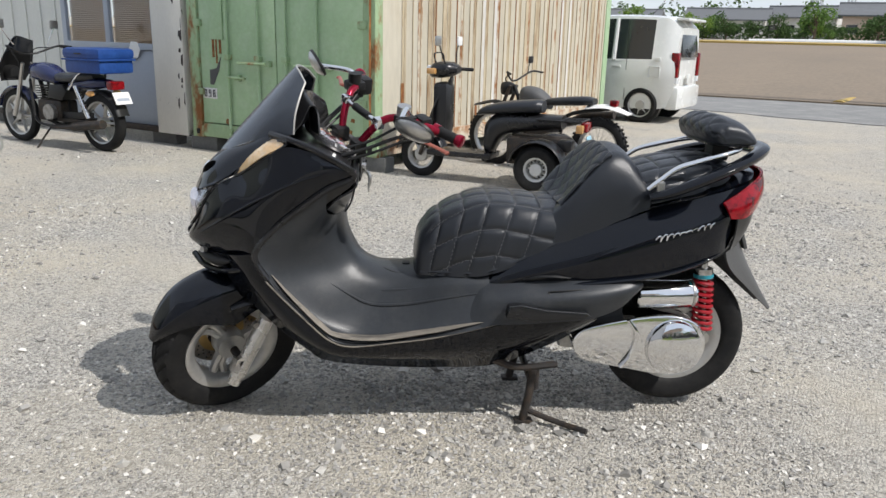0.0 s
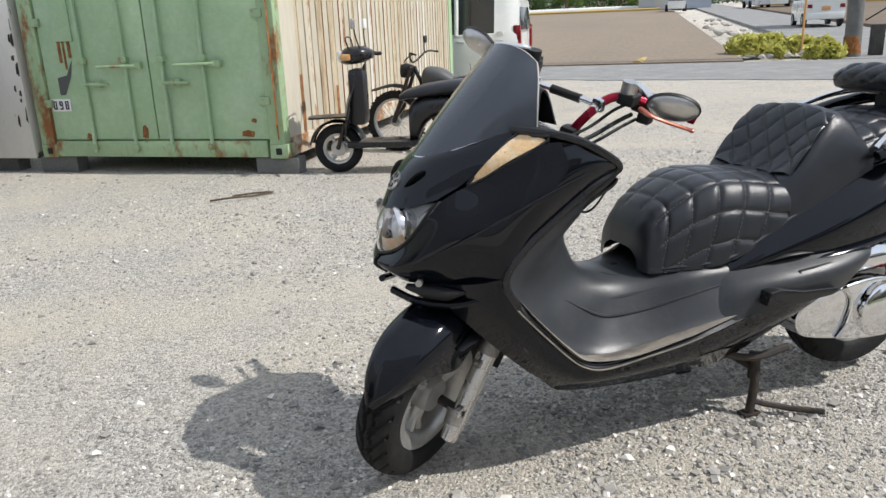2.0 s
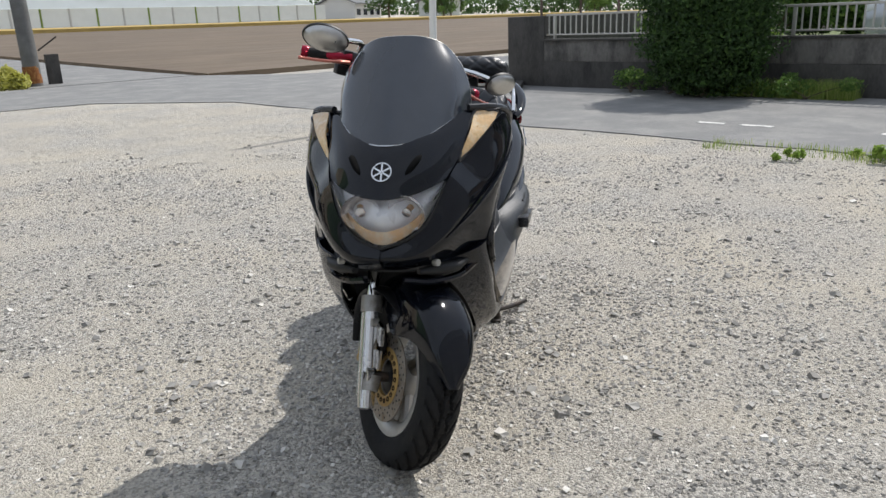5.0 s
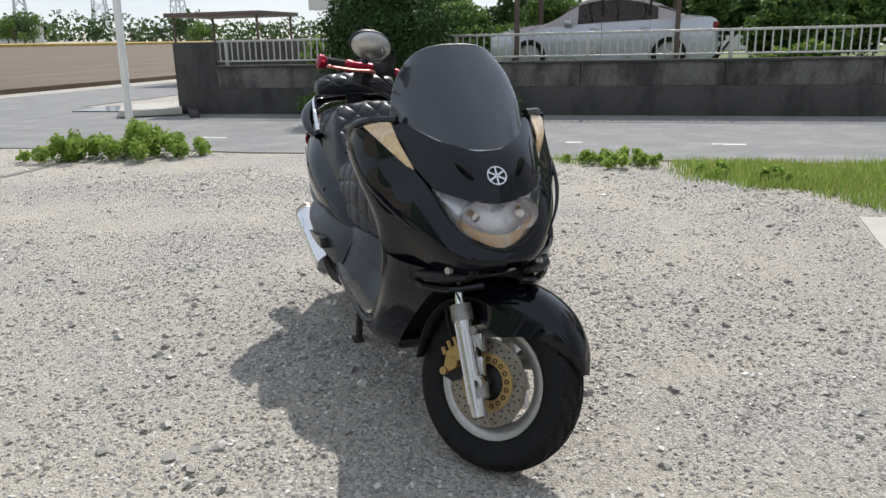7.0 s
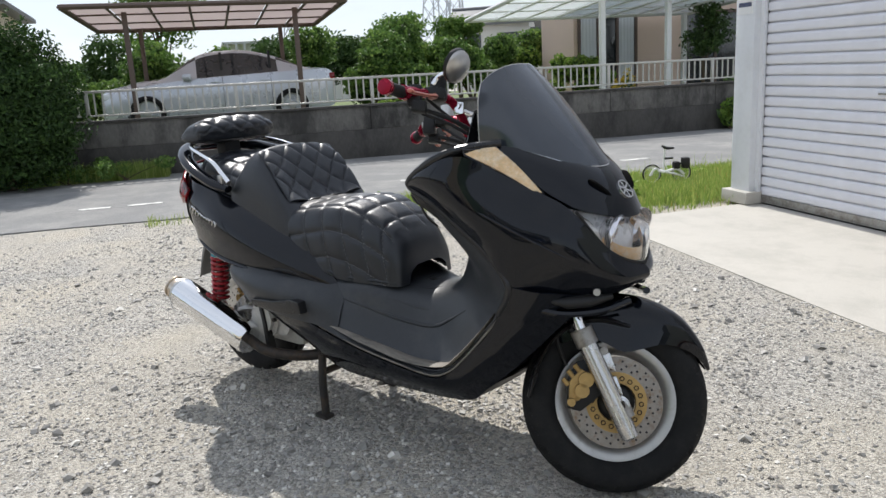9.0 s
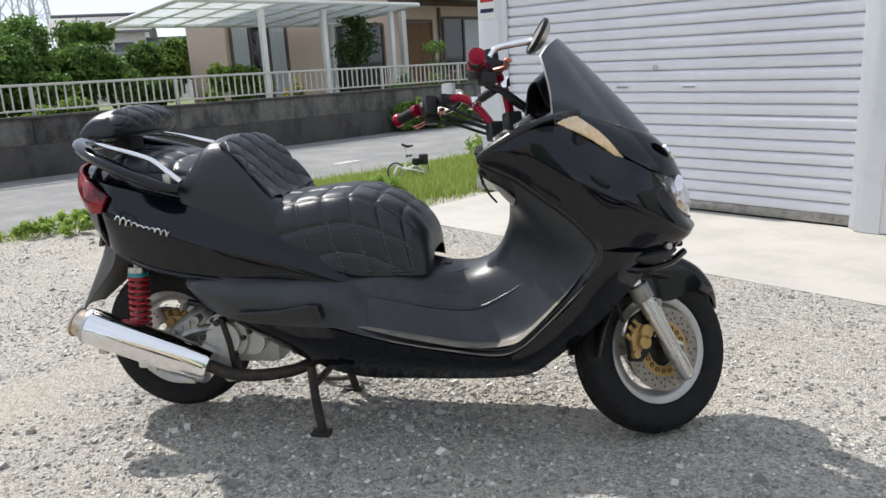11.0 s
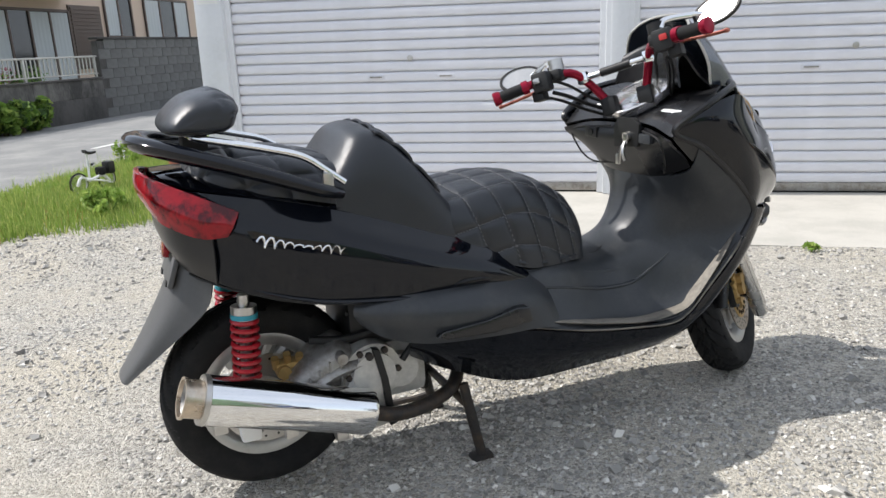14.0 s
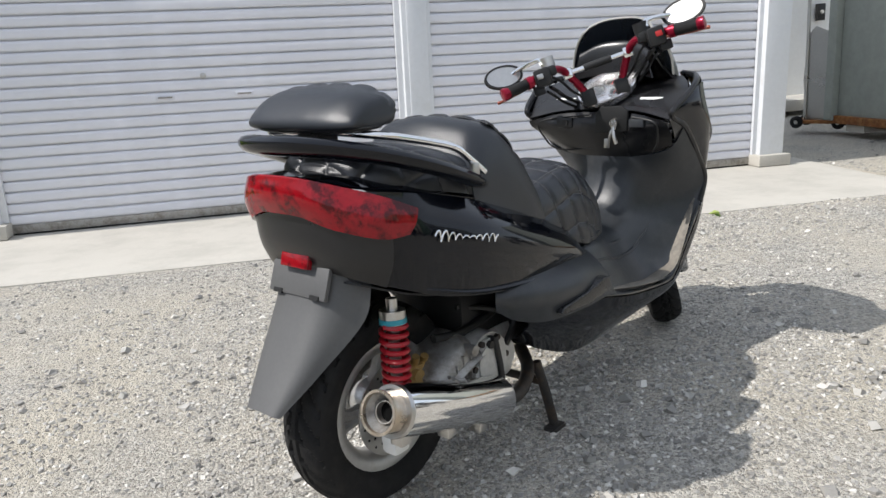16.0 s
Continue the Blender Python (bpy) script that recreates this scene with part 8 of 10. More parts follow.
van = thing("kei_van", "white tall kei car parked beside the container", "car", site(-1.95, 10.86, 0, 0))
car_shell(van, [
    (-3.35, 0.35, 0.62, 0.70, 0.55, 0.58, 0.50), (-3.25, 0.25, 0.72, 0.86, 0.66, 0.68, 0.60), (-2.75, 0.22, 0.88, 0.98, 0.70, 0.72, 0.62), (-2.35, 0.22, 0.92, 1.50, 0.71, 0.73, 0.58),
    (-2.0, 0.22, 0.94, 1.63, 0.72, 0.735, 0.60), (-1.0, 0.22, 0.96, 1.66, 0.72, 0.735, 0.61), (-0.40, 0.22, 0.97, 1.65, 0.72, 0.735, 0.61), (-0.18, 0.24, 0.98, 1.62, 0.71, 0.73, 0.60), (-0.02, 0.30, 0.95, 1.48, 0.68, 0.70, 0.56)], "white_car",
    [("side_a", 3, 4), ("side_b", 4, 5), ("side_c", 5, 6), ("screen", 2, 3)])
car_wheels(van, (-0.52, -2.85), 0.66, 0.275, 0.15)
part("rear_window", prism([(-0.50, 1.02), (0.50, 1.02), (0.46, 1.46), (-0.46, 1.46)], -0.006, 0.006, 0.004, m=Matrix.Translation((0.012, 0, 0)) @ Matrix.Rotation(radians(-7), 4, "Y") @ Matrix.Translation((0.13, 0, 0)) @ Matrix.Rotation(radians(90), 4, "Z")), M["window"], van, "dark rear window")
part("wiper", tube([(0.03, -0.05, 1.03), (0.045, -0.20, 1.12), (0.05, -0.30, 1.08)], 0.008, 4, 6), M["dark"], van)
part("bumper", box(-0.16, 0.055, -0.70, 0.70, 0.22, 0.58, 0.05), M["white_car"], van, "white rear bumper")
for y in (-0.645, 0.645):
    part("tail_lamp", box(-0.10, 0.02, y - 0.06, y + 0.06, 0.72, 1.10, 0.02), M["red_lens"], van, "tall red tail lamp")
    part("reversing_lamp", box(-0.10, 0.021, y - 0.058, y + 0.058, 0.63, 0.715, 0.015), M["lens_flat"], van)
for x in (-0.30, -1.25):
    part("pillar", box(x - 0.05, x + 0.05, -0.745, -0.715, 0.96, 1.02, 0.006), M["white_car"], van)
for sgn in (1, -1):
    part("window_pillar", rod((-1.02, sgn * 0.722, 0.965), (-1.02, sgn * 0.632, 1.60), 0.04, 0.034, seg=8), M["white_car"], van)
part("door_handle", box(-1.02, -0.88, -0.758, -0.738, 0.85, 0.885, 0.008), M["white_car"], van)
part("door_line", box(-0.80, -0.792, -0.7405, -0.735, 0.34, 1.5), M["dark"], van)
part("fuel_lid", box(-0.43, -0.25, -0.748, -0.742, 0.72, 0.88, 0.02), M["white_car"], van)
part("badge_plate", box(0.035, 0.046, -0.16, 0.16, 0.62, 0.76, 0.004), M["white_car"], van)
part("antenna", rod((-0.6, -0.3, 1.65), (-0.35, -0.3, 1.95), 0.004), M["dark"], van)
spoil = part("roof_spoiler", box(-0.12, 0.08, -0.56, 0.56, 1.585, 1.625, 0.015), M["white_car"], van)

CZ = 0.452
sed = thing("sedan", "silver sedan parked under the carport", "car", site(14.4, 0.3, CZ, -90))
# local x runs along the lane: -x end is the nose
car_shell(sed, [
    (-2.25, 0.30, 0.55, 0.62, 0.60, 0.62, 0.55), (-2.15, 0.22, 0.68, 0.78, 0.78, 0.80, 0.70), (-1.55, 0.20, 0.80, 0.92, 0.86, 0.88, 0.74), (-1.05, 0.20, 0.88, 1.00, 0.87, 0.89, 0.74), (-0.45, 0.20, 0.92, 1.36, 0.87, 0.89, 0.62),
    (0.0, 0.20, 0.94, 1.45, 0.87, 0.89, 0.62), (0.55, 0.20, 0.96, 1.44, 0.87, 0.89, 0.62), (1.10, 0.20, 0.98, 1.30, 0.87, 0.89, 0.62), (1.65, 0.22, 1.00, 1.08, 0.86, 0.87, 0.70), (2.12, 0.26, 0.98, 1.02, 0.80, 0.82, 0.68), (2.25, 0.34, 0.80, 0.92, 0.68, 0.70, 0.60)], "silver_car",
    [("side_a", 4, 5), ("side_b", 5, 6), ("side_c", 6, 7), ("screen", 3, 4), ("rear", 7, 8)])
car_wheels(sed, (-1.42, 1.33), 0.80, 0.335, 0.21, 10)
for y in (-0.70, 0.70):
    part("tail_lamp", box(1.98, 2.24, y - 0.12, y + 0.10, 0.80, 0.93, 0.02), M["red_lens"], sed, "red tail lamp")
    part("headlamp", box(-2.22, -1.90, y - 0.12, y + 0.11, 0.62, 0.74, 0.03), M["lens_flat"], sed)
    part("door_mirror", box(-0.72, -0.55, y * 1.36 - 0.07, y * 1.36 + 0.07, 0.92, 1.04, 0.03), M["silver_car"], sed)
for x in (0.02, 0.95):
    part("door_line", box(x, x + 0.008, -0.905, -0.897, 0.30, 0.95), M["dark"], sed)
    part("door_line", box(x, x + 0.008, 0.897, 0.905, 0.30, 0.95), M["dark"], sed)
    part("window_pillar", box(x - 0.02, x + 0.03, -0.80, -0.74, 0.98, 1.42, m=Matrix.Translation((0, -0.02, 0))), M["dark"], sed)
for x in (-0.20, 0.75):
    for y in (-0.905, 0.905):
        part("door_handle", box(x, x + 0.18, y - 0.012, y + 0.012, 0.84, 0.87, 0.006), M["silver_car"], sed)

mv = thing("delivery_van", "small white van parked on the farm track", "car", site(7.0, 34.0, 0.02 + far_z(34), -90))
car_shell(mv, [
    (-1.70, 0.3, 0.8, 0.9, 0.66, 0.68, 0.6), (-1.55, 0.25, 0.95, 1.35, 0.70, 0.72, 0.62), (-1.2, 0.22, 1.0, 1.8, 0.72, 0.735, 0.64), (-0.3, 0.22, 1.02, 1.88, 0.72, 0.735, 0.66), (0.6, 0.22, 1.02, 1.88, 0.72, 0.735, 0.66), (1.5, 0.24, 1.02, 1.86, 0.72, 0.735, 0.66), (1.68, 0.28, 1.0, 1.78, 0.70, 0.72, 0.64)], "white_car",
    [("side_a", 2, 3), ("side_b", 3, 4), ("side_c", 4, 5), ("screen", 1, 2)])
car_wheels(mv, (-1.05, 1.10), 0.66, 0.27, 0.15)
part("rear_window", box(1.66, 1.715, -0.56, 0.56, 1.12, 1.66, 0.02), M["window"], mv, "dark rear window")
for y in (-0.60, 0.60):
    part("tail_lamp", box(1.62, 1.71, y - 0.09, y + 0.09, 0.72, 0.86, 0.015), M["red_lens"], mv)
vp_ = part("number_plate", box(1.695, 1.712, -0.165, 0.165, 0.62, 0.78, 0.003), M["amber"], mv, "yellow number plate with plain bars")
part("rear_bumper", box(1.60, 1.73, -0.70, 0.70, 0.30, 0.55, 0.03), M["white_car"], mv)

# ---- poles ----
pole = thing("marker_pole", "slim white marker pole by the lane", "pole", SITE)
part("shaft", rod((5.16, 5.1, 0), (5.22, 5.06, 3.4), 0.045, seg=16), M["white"], pole)
up = thing("utility_pole", "grey concrete utility pole at the field corner", "utility pole", SITE)
part("shaft", rod((4.75, 18.1, 0), (4.62, 18.1, 9.0), 0.19, 0.13, seg=20), M["block"], up)
part("marker_sleeve", rod((4.748, 18.1, 0.1), (4.73, 18.1, 0.5), 0.194, 0.192, seg=20), M["rust"], up, "rusty band")
st = thing("guy_post", "short grey post beside the utility pole", "post", SITE)
part("post", box(5.15, 5.45, 18.2, 18.35, 0, 0.75, 0.02), M["oldwall"], st)
part("wire", rod((5.5, 18.3, 1.15), (5.0, 18.2, 0.85), 0.02), M["iron"], st)
yp = thing("guide_stake", "thin yellow guide stake by the track", "stake", SITE)
part("stake", rod((3.9, 19.5, 0), (3.9, 19.5, 1.6), 0.03, seg=8), M["amber"], yp)

# ---- things by the garage and in the grass ----
twig = thing("wire_scrap", "short bent brown wire scrap lying on the gravel", "wire scrap")
part("wire", tube([(-1.12, 3.86, 0.012), (-0.95, 3.80, 0.03), (-0.80, 3.86, 0.015), (-0.66, 3.90, 0.02), (-0.78, 3.97, 0.012), (-0.95, 3.95, 0.012)], 0.008, 6, 6), M["bark"], twig)
bi = thing("folding_bicycle", "small white folding bicycle lying in the grass", "bicycle", site(3.74, -3.40, 0.06, 75) @ pose(0, 0, 0.06, 0, 0, 0) @ Matrix.Scale(0.44, 4))
for x, tilt in ((-0.30, 62), (0.32, 48)):
    w = road_wheel(bi, (x, 0, 0.10), 0.20, 0.035, 0.175, name="wheel", spoke=14, wire=True, hub=0.02)
part("frame", tube([(-0.36, 0, 0.06), (-0.20, 0.02, 0.18), (0.05, 0, 0.14), (0.25, 0, 0.20), (0.36, 0, 0.06)], 0.026, 5, 8), M["paper"], bi, "white frame")
part("fork_bar", tube([(-0.34, 0.08, 0.02), (-0.1, 0.1, 0.1), (0.2, 0.06, 0.16)], 0.020, 5, 8), M["paper"], bi, "white fork")
part("seat_post", rod((0.08, 0, 0.10), (0.05, 0, 0.62), 0.020), M["paper"], bi)
part("saddle", loft([oval(-0.14, 0.62, 0.02, 0.02), oval(0.0, 0.62, 0.05, 0.03), oval(0.10, 0.66, 0.07, 0.03)], 4), M["dark"], bi, "black saddle")
part("handlebar", rod((-0.14, -0.10, 0.40), (0.07, 0.10, 0.42), 0.022), M["dark"], bi)
part("basket", box(-0.46, -0.30, -0.10, 0.10, 0.18, 0.42, 0.05), M["dark"], bi, "black bag on the rack")
part("bag", box(-0.26, -0.12, -0.09, 0.09, 0.18, 0.34, 0.05), M["rubber"], bi)
pt = thing("plant_pot", "red-brown pot with a black tyre on top", "pot", site(3.26, -4.12, 0.06))
part("pot", lathe([(0.0, 0.0), (0.15, 0.0), (0.19, 0.16), (0.175, 0.16), (0.14, 0.02)], 24, m=Matrix.Rotation(radians(90), 4, "X")), M["red_pot"], pt)
part("tyre", lathe([(0.10, -0.05), (0.18, -0.06), (0.21, 0.0), (0.18, 0.06), (0.10, 0.05)], 24, ring=True, m=Matrix.Translation((0, 0, 0.22)) @ Matrix.Rotation(radians(90), 4, "X")), M["rubber"], pt)

# ---- another motorcycle by the cabin, only its tail end beside the way ----
pm = thing("parked_motorcycle", "parked motorcycle with an upswept round muffler and grey tail", "motorcycle", pose(-3.22, 2.72, 0, 0, 0, 4))
road_wheel(pm, (0.0, 0, 0.30), 0.30, 0.14, 0.215, spoke=5, name="rear_wheel")
road_wheel(pm, (-1.35, 0, 0.30), 0.30, 0.11, 0.215, spoke=5, name="front_wheel")
part("muffler", sweep([(-0.55, -0.12, 0.30), (-0.30, -0.17, 0.36), (-0.24, -0.18, 0.38), (0.42, -0.25, 0.52), (0.46, -0.255, 0.528)], [0.02, 0.03, 0.056, 0.060, 0.054], 28), M["steel"], pm, "round silver muffler")
part("muffler_end", lathe([(0.052, -0.004), (0.056, 0.012), (0.046, 0.016), (0.026, 0.010), (0.022, 0.0), (0.0, 0.0)], 28, m=Matrix.Translation((0.46, -0.255, 0.528)) @ Vector((0, 1, 0)).rotation_difference(Vector((0.97, -0.1, 0.2))).to_matrix().to_4x4()), M["alu"], pm, "pale end cap")
part("outlet", lathe([(0.0, 0.001), (0.021, 0.001), (0.021, 0.006), (0.0, 0.006)], 20, m=Matrix.Translation((0.46, -0.255, 0.528)) @ Vector((0, 1, 0)).rotation_difference(Vector((0.97, -0.1, 0.2))).to_matrix().to_4x4()), M["void"], pm)
part("rear_fender", arc_fender((0.0, 0, 0.30), 0.335, 5, 120, 0.09), M["mudflap"], pm, "grey rear fender")
part("tail_body", loft([oval(-0.60, 0.70, 0.13, 0.09), oval(-0.20, 0.76, 0.13, 0.08), oval(0.10, 0.80, 0.08, 0.05)], 4), M["mudflap"], pm, "grey tail body")
part("seat", loft([oval(-0.62, 0.79, 0.12, 0.04), oval(-0.30, 0.84, 0.13, 0.05), oval(0.02, 0.86, 0.09, 0.04)], 4), M["leather"], pm)
part("tank", loft([oval(-1.02, 0.84, 0.08, 0.07), oval(-0.85, 0.86, 0.14, 0.11), oval(-0.62, 0.80, 0.10, 0.08)], 4), M["satin"], pm)
part("engine", box(-0.95, -0.50, -0.15, 0.15, 0.28, 0.62, 0.04), M["iron"], pm)
part("swing_arm", box(-0.55, 0.03, -0.11, 0.11, 0.28, 0.32, 0.01), M["cast"], pm)
part("fork", rod((-1.35, 0.0, 0.30), (-1.08, 0.0, 0.95), 0.05), M["steel"], pm)
part("handlebar", rod((-1.02, -0.35, 1.0), (-1.02, 0.35, 1.0), 0.014), M["dark"], pm)

# ---- greenery tools ----
def raw_mesh(name, verts, faces, mat, smooth=False):
    me = bpy.data.meshes.new(name)
    v, f = np.asarray(verts, np.float32), np.asarray(faces, np.int32)
    k = f.shape[1]
    me.vertices.add(len(v))
    me.vertices.foreach_set("co", v.ravel())
    me.loops.add(f.size)
    me.loops.foreach_set("vertex_index", f.ravel())
    me.polygons.add(len(f))
    me.polygons.foreach_set("loop_start", np.arange(0, f.size, k, dtype=np.int32))
    me.polygons.foreach_set("use_smooth", np.full(len(f), smooth))
    me.update(calc_edges=True)
    me.validate()
    me.materials.append(mat)
    return me


def leaves(centres, normals, size, rng, longer=1.7, droop=0.25):
    """Folded leaves at the given places; returns vertices and triangles."""
    n = len(centres)
    nrm = normals + rng.normal(0, 0.55, (n, 3))
    nrm /= np.linalg.norm(nrm, axis=1)[:, None]
    a = np.cross(nrm, rng.normal(0, 1, (n, 3)))
    a /= np.linalg.norm(a, axis=1)[:, None]
    b = np.cross(nrm, a)
    ln = (size * rng.uniform(0.6, 1.3, n))[:, None]
    w = ln / longer
    v = np.stack([centres - a * ln * 0.5, centres + b * w * 0.5 + nrm * ln * 0.12, centres + a * ln * 0.5 - nrm * ln * droop, centres - b * w * 0.5 + nrm * ln * 0.12], 1)
    i = np.arange(n)[:, None] * 4
    return v.reshape(-1, 3), np.concatenate([i + [[0, 2, 1]], i + [[0, 3, 2]]], 0)


def crown_points(blobs, n, rng, rough=0.16, thick=0.3):
    """Places for leaves in the outer layer of lumpy blobs (x, y, z, rx, ry, rz)."""
    blobs = np.asarray(blobs, float)
    wgt = (blobs[:, 3] * blobs[:, 4] * blobs[:, 5]) ** 0.67
    k = rng.choice(len(blobs), n, p=wgt / wgt.sum())
    u = rng.normal(0, 1, (n, 3))
    u /= np.linalg.norm(u, axis=1)[:, None]
    ph = rng.uniform(0, 6, 3)
    lump = 1 + rough * (np.sin(u[:, 0] * 7 + k * 2 + ph[0]) * np.sin(u[:, 1] * 6 + k + ph[1]) + 0.6 * np.sin(u[:, 2] * 11 + k * 3 + ph[2]))
    r = lump * (1 - thick * rng.random(n) ** 1.6)
    p = blobs[k, :3] + u * blobs[k, 3:] * r[:, None]
    keep = p[:, 2] > 0.02
    return p[keep], u[keep]


def foliage(name, blobs, n, size, mat, parent, seed, label="", rough=0.16, thick=0.3, longer=1.7):
    rng = np.random.default_rng(seed)
    p, u = crown_points(blobs, n, rng, rough, thick)
    ob = new(name, raw_mesh(name, *leaves(p, u, size, rng, longer), mat))
    ob.parent = parent
    if label:
        ob["label"] = label
    return ob


def shrub(name, label, m, blobs, n, size, mat, seed, trunk=0.03, core=True, cat="bush", group=""):
    t = thing(name, label, cat, m, group)
    top = max(b[2] for b in blobs)
    bm = None
    rnd = random.Random(seed)
    for b in blobs[:7]:
        bm = sweep(spline([(rnd.uniform(-0.04, 0.04), rnd.uniform(-0.04, 0.04), 0), (b[0] * 0.4, b[1] * 0.4, b[2] * 0.5), (b[0], b[1], b[2])], 3), [trunk * (1 - 0.75 * i / 6) for i in range(7)], 6, bm=bm)
    part("trunk", bm, M["bark"], t)
    crown = foliage("crown", blobs, n, size, mat, t, seed)
    if core:  # larger dark leaves inside; their colour deepens the shade within the crown
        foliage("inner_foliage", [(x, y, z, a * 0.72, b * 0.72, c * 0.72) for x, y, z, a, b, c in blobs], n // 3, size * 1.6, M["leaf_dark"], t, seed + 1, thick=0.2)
    return t


def tree(name, label, m, height, blobs, n, size, mat, seed, r=0.12, group=""):
    t = thing(name, label, "tree", m, group)
    rnd = random.Random(seed)
    bm = sweep(spline([(0, 0, -0.1), (0.03 * height * rnd.uniform(-1, 1), 0.02 * height, height * 0.35), (0, 0, height * 0.8)], 4), [r * (1.2 - 0.11 * i) for i in range(9)], 8)
    for b in blobs:
        z0 = min(b[2], height * 0.8) * rnd.uniform(0.35, 0.7)
        sweep(spline([(0, 0, z0), (b[0] * 0.5, b[1] * 0.5, z0 + (b[2] - z0) * 0.6), (b[0], b[1], b[2] + b[5] * 0.3)], 3), [r * (0.5 - 0.06 * i) for i in range(7)], 6, bm=bm)
    part("trunk", bm, M["bark"], t)
    foliage("crown", blobs, n, size, mat, t, seed, thick=0.5, rough=0.25)
    return t


def lumps(seed, n, x, y, z, r, squash=0.8):
    """Blobs spread over a half-width x, y and heights z0..z1."""
    rnd = random.Random(seed)
    return [(rnd.uniform(-x, x), rnd.uniform(-y, y), rnd.uniform(*z), *(rnd.uniform(*r) * k for k in (1, 1, squash))) for _ in range(n)]


# ---- across the road: bush, garden, carports, houses ----
shrub("round_bush", "dense dark green clipped bush in front of the wall", site(8.62, 3.1, 0.02),
      [(0, 0, 1.05, 0.82, 0.96, 1.02), (0.05, 0.3, 1.35, 0.6, 0.62, 0.72), (-0.05, -0.35, 1.2, 0.6, 0.6, 0.75), (0, 0, 0.6, 0.72, 0.85, 0.55), (0, 0.15, 1.75, 0.45, 0.5, 0.38)], 26000, 0.06, M["leaf_deep"], 5, 0.05)
for k, (s, w, h) in enumerate(((4.35, 0.35, 0.3), (1.75, 0.6, 0.24), (2.5, 0.3, 0.16), (3.7, 0.35, 0.2))):
    shrub("ivy", "low ivy and weeds at the foot of the wall", site(8.75, s, 0.02), lumps(k + 20, 4, 0.18, w, (0.03, h), (0.12, 0.2), 0.7), 700, 0.05, M["leaf"], k + 40, 0.01, False, "weeds", "weeds at the wall")
for k, (d, s, hw, h, mat, n) in enumerate(((17.5, 1.0, 1.5, 2.15, "leaf", 5200), (18.4, -1.0, 1.3, 1.9, "leaf_dark", 3600), (16.8, -3.4, 1.5, 2.25, "leaf", 6000), (18.2, -4.4, 0.9, 1.7, "leaf_light", 2200),
                                          (17.4, -6.2, 1.1, 2.0, "leaf", 4200), (18.6, -7.9, 1.0, 1.6, "leaf_light", 2600), (17.4, 3.9, 1.3, 1.6, "leaf", 4200), (19.0, 6.3, 1.5, 1.9, "leaf_dark", 4200), (19.5, -2.3, 1.5, 2.3, "leaf_dark", 4200), (19.8, 2.6, 1.5, 2.3, "leaf_dark", 4200), (19.5, -9.6, 1.4, 2.0, "leaf", 3600), (20.5, -5.2, 1.5, 2.2, "leaf_dark", 4000), (15.2, -8.2, 0.7, 1.1, "leaf_light", 1500), (12.2, -3.1, 0.5, 0.5, "leaf_light", 900), (11.6, 4.4, 0.9, 0.72, "leaf_light", 1700))):
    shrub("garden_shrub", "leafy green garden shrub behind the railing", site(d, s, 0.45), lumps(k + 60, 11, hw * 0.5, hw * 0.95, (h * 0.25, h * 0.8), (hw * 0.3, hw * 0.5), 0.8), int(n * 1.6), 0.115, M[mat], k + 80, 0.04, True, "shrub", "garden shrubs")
for k, (d, s, h, w) in enumerate(((22.5, 1.8, 4.2, 1.3), (23.5, -5.6, 3.0, 1.0), (24.5, 8.8, 4.4, 1.7), (21.5, -7.2, 2.6, 0.8))):
    tree("garden_tree", "small leafy garden tree", site(d, s, 0.45), h, lumps(k + 90, 9, w * 0.6, w * 0.6, (h * 0.45, h * 0.9), (w * 0.35, w * 0.6), 0.8), 4200, 0.13, M["leaf"], k + 95, 0.07, "garden trees")
for k in range(5):
    shrub("wall_plant", "clump of broad light green leaves at the wall", site(9.0, -8.0 - 0.4 * k, 0.02), lumps(k + 10, 4, 0.08, 0.16, (0.12, 0.38), (0.12, 0.2), 1.2), 330, 0.15, M["leaf_light"], k + 11, 0.012, True, "plant", "plants at the wall")
tree("house_tree", "small dark tree beside the house", site(14.2, -11.1, 0.45), 1.9, lumps(7, 6, 0.25, 0.35, (1.1, 2.1), (0.3, 0.45)), 1800, 0.10, M["leaf_dark"], 8, 0.04)
tree("topiary", "small clipped ball tree in the garden", site(11.0, -10.9, 0.45), 1.1, [(0, 0, 1.15, 0.26, 0.26, 0.16), (0, 0, 0.75, 0.2, 0.2, 0.14)], 900, 0.05, M["leaf"], 9, 0.03)
for k, (d, s, mat, r) in enumerate(((11.0, -9.97, "flower_purple", 0.16), (10.8, -11.3, "flower_pink", 0.2), (10.4, -10.4, "leaf_light", 0.28), (10.3, -9.3, "leaf", 0.25), (10.5, -11.5, "leaf", 0.3), (11.4, -7.4, "flower_yellow", 0.15))):
    shrub("garden_flowers", "flowering garden plants behind the railing", site(d, s, 0.45), [(0, 0, 0.35, r, r, 0.3), (0.1, 0.15, 0.25, r, r, 0.25)], 420, 0.055, M[mat], k + 130, 0.01, True, "flowers", "garden flowers")


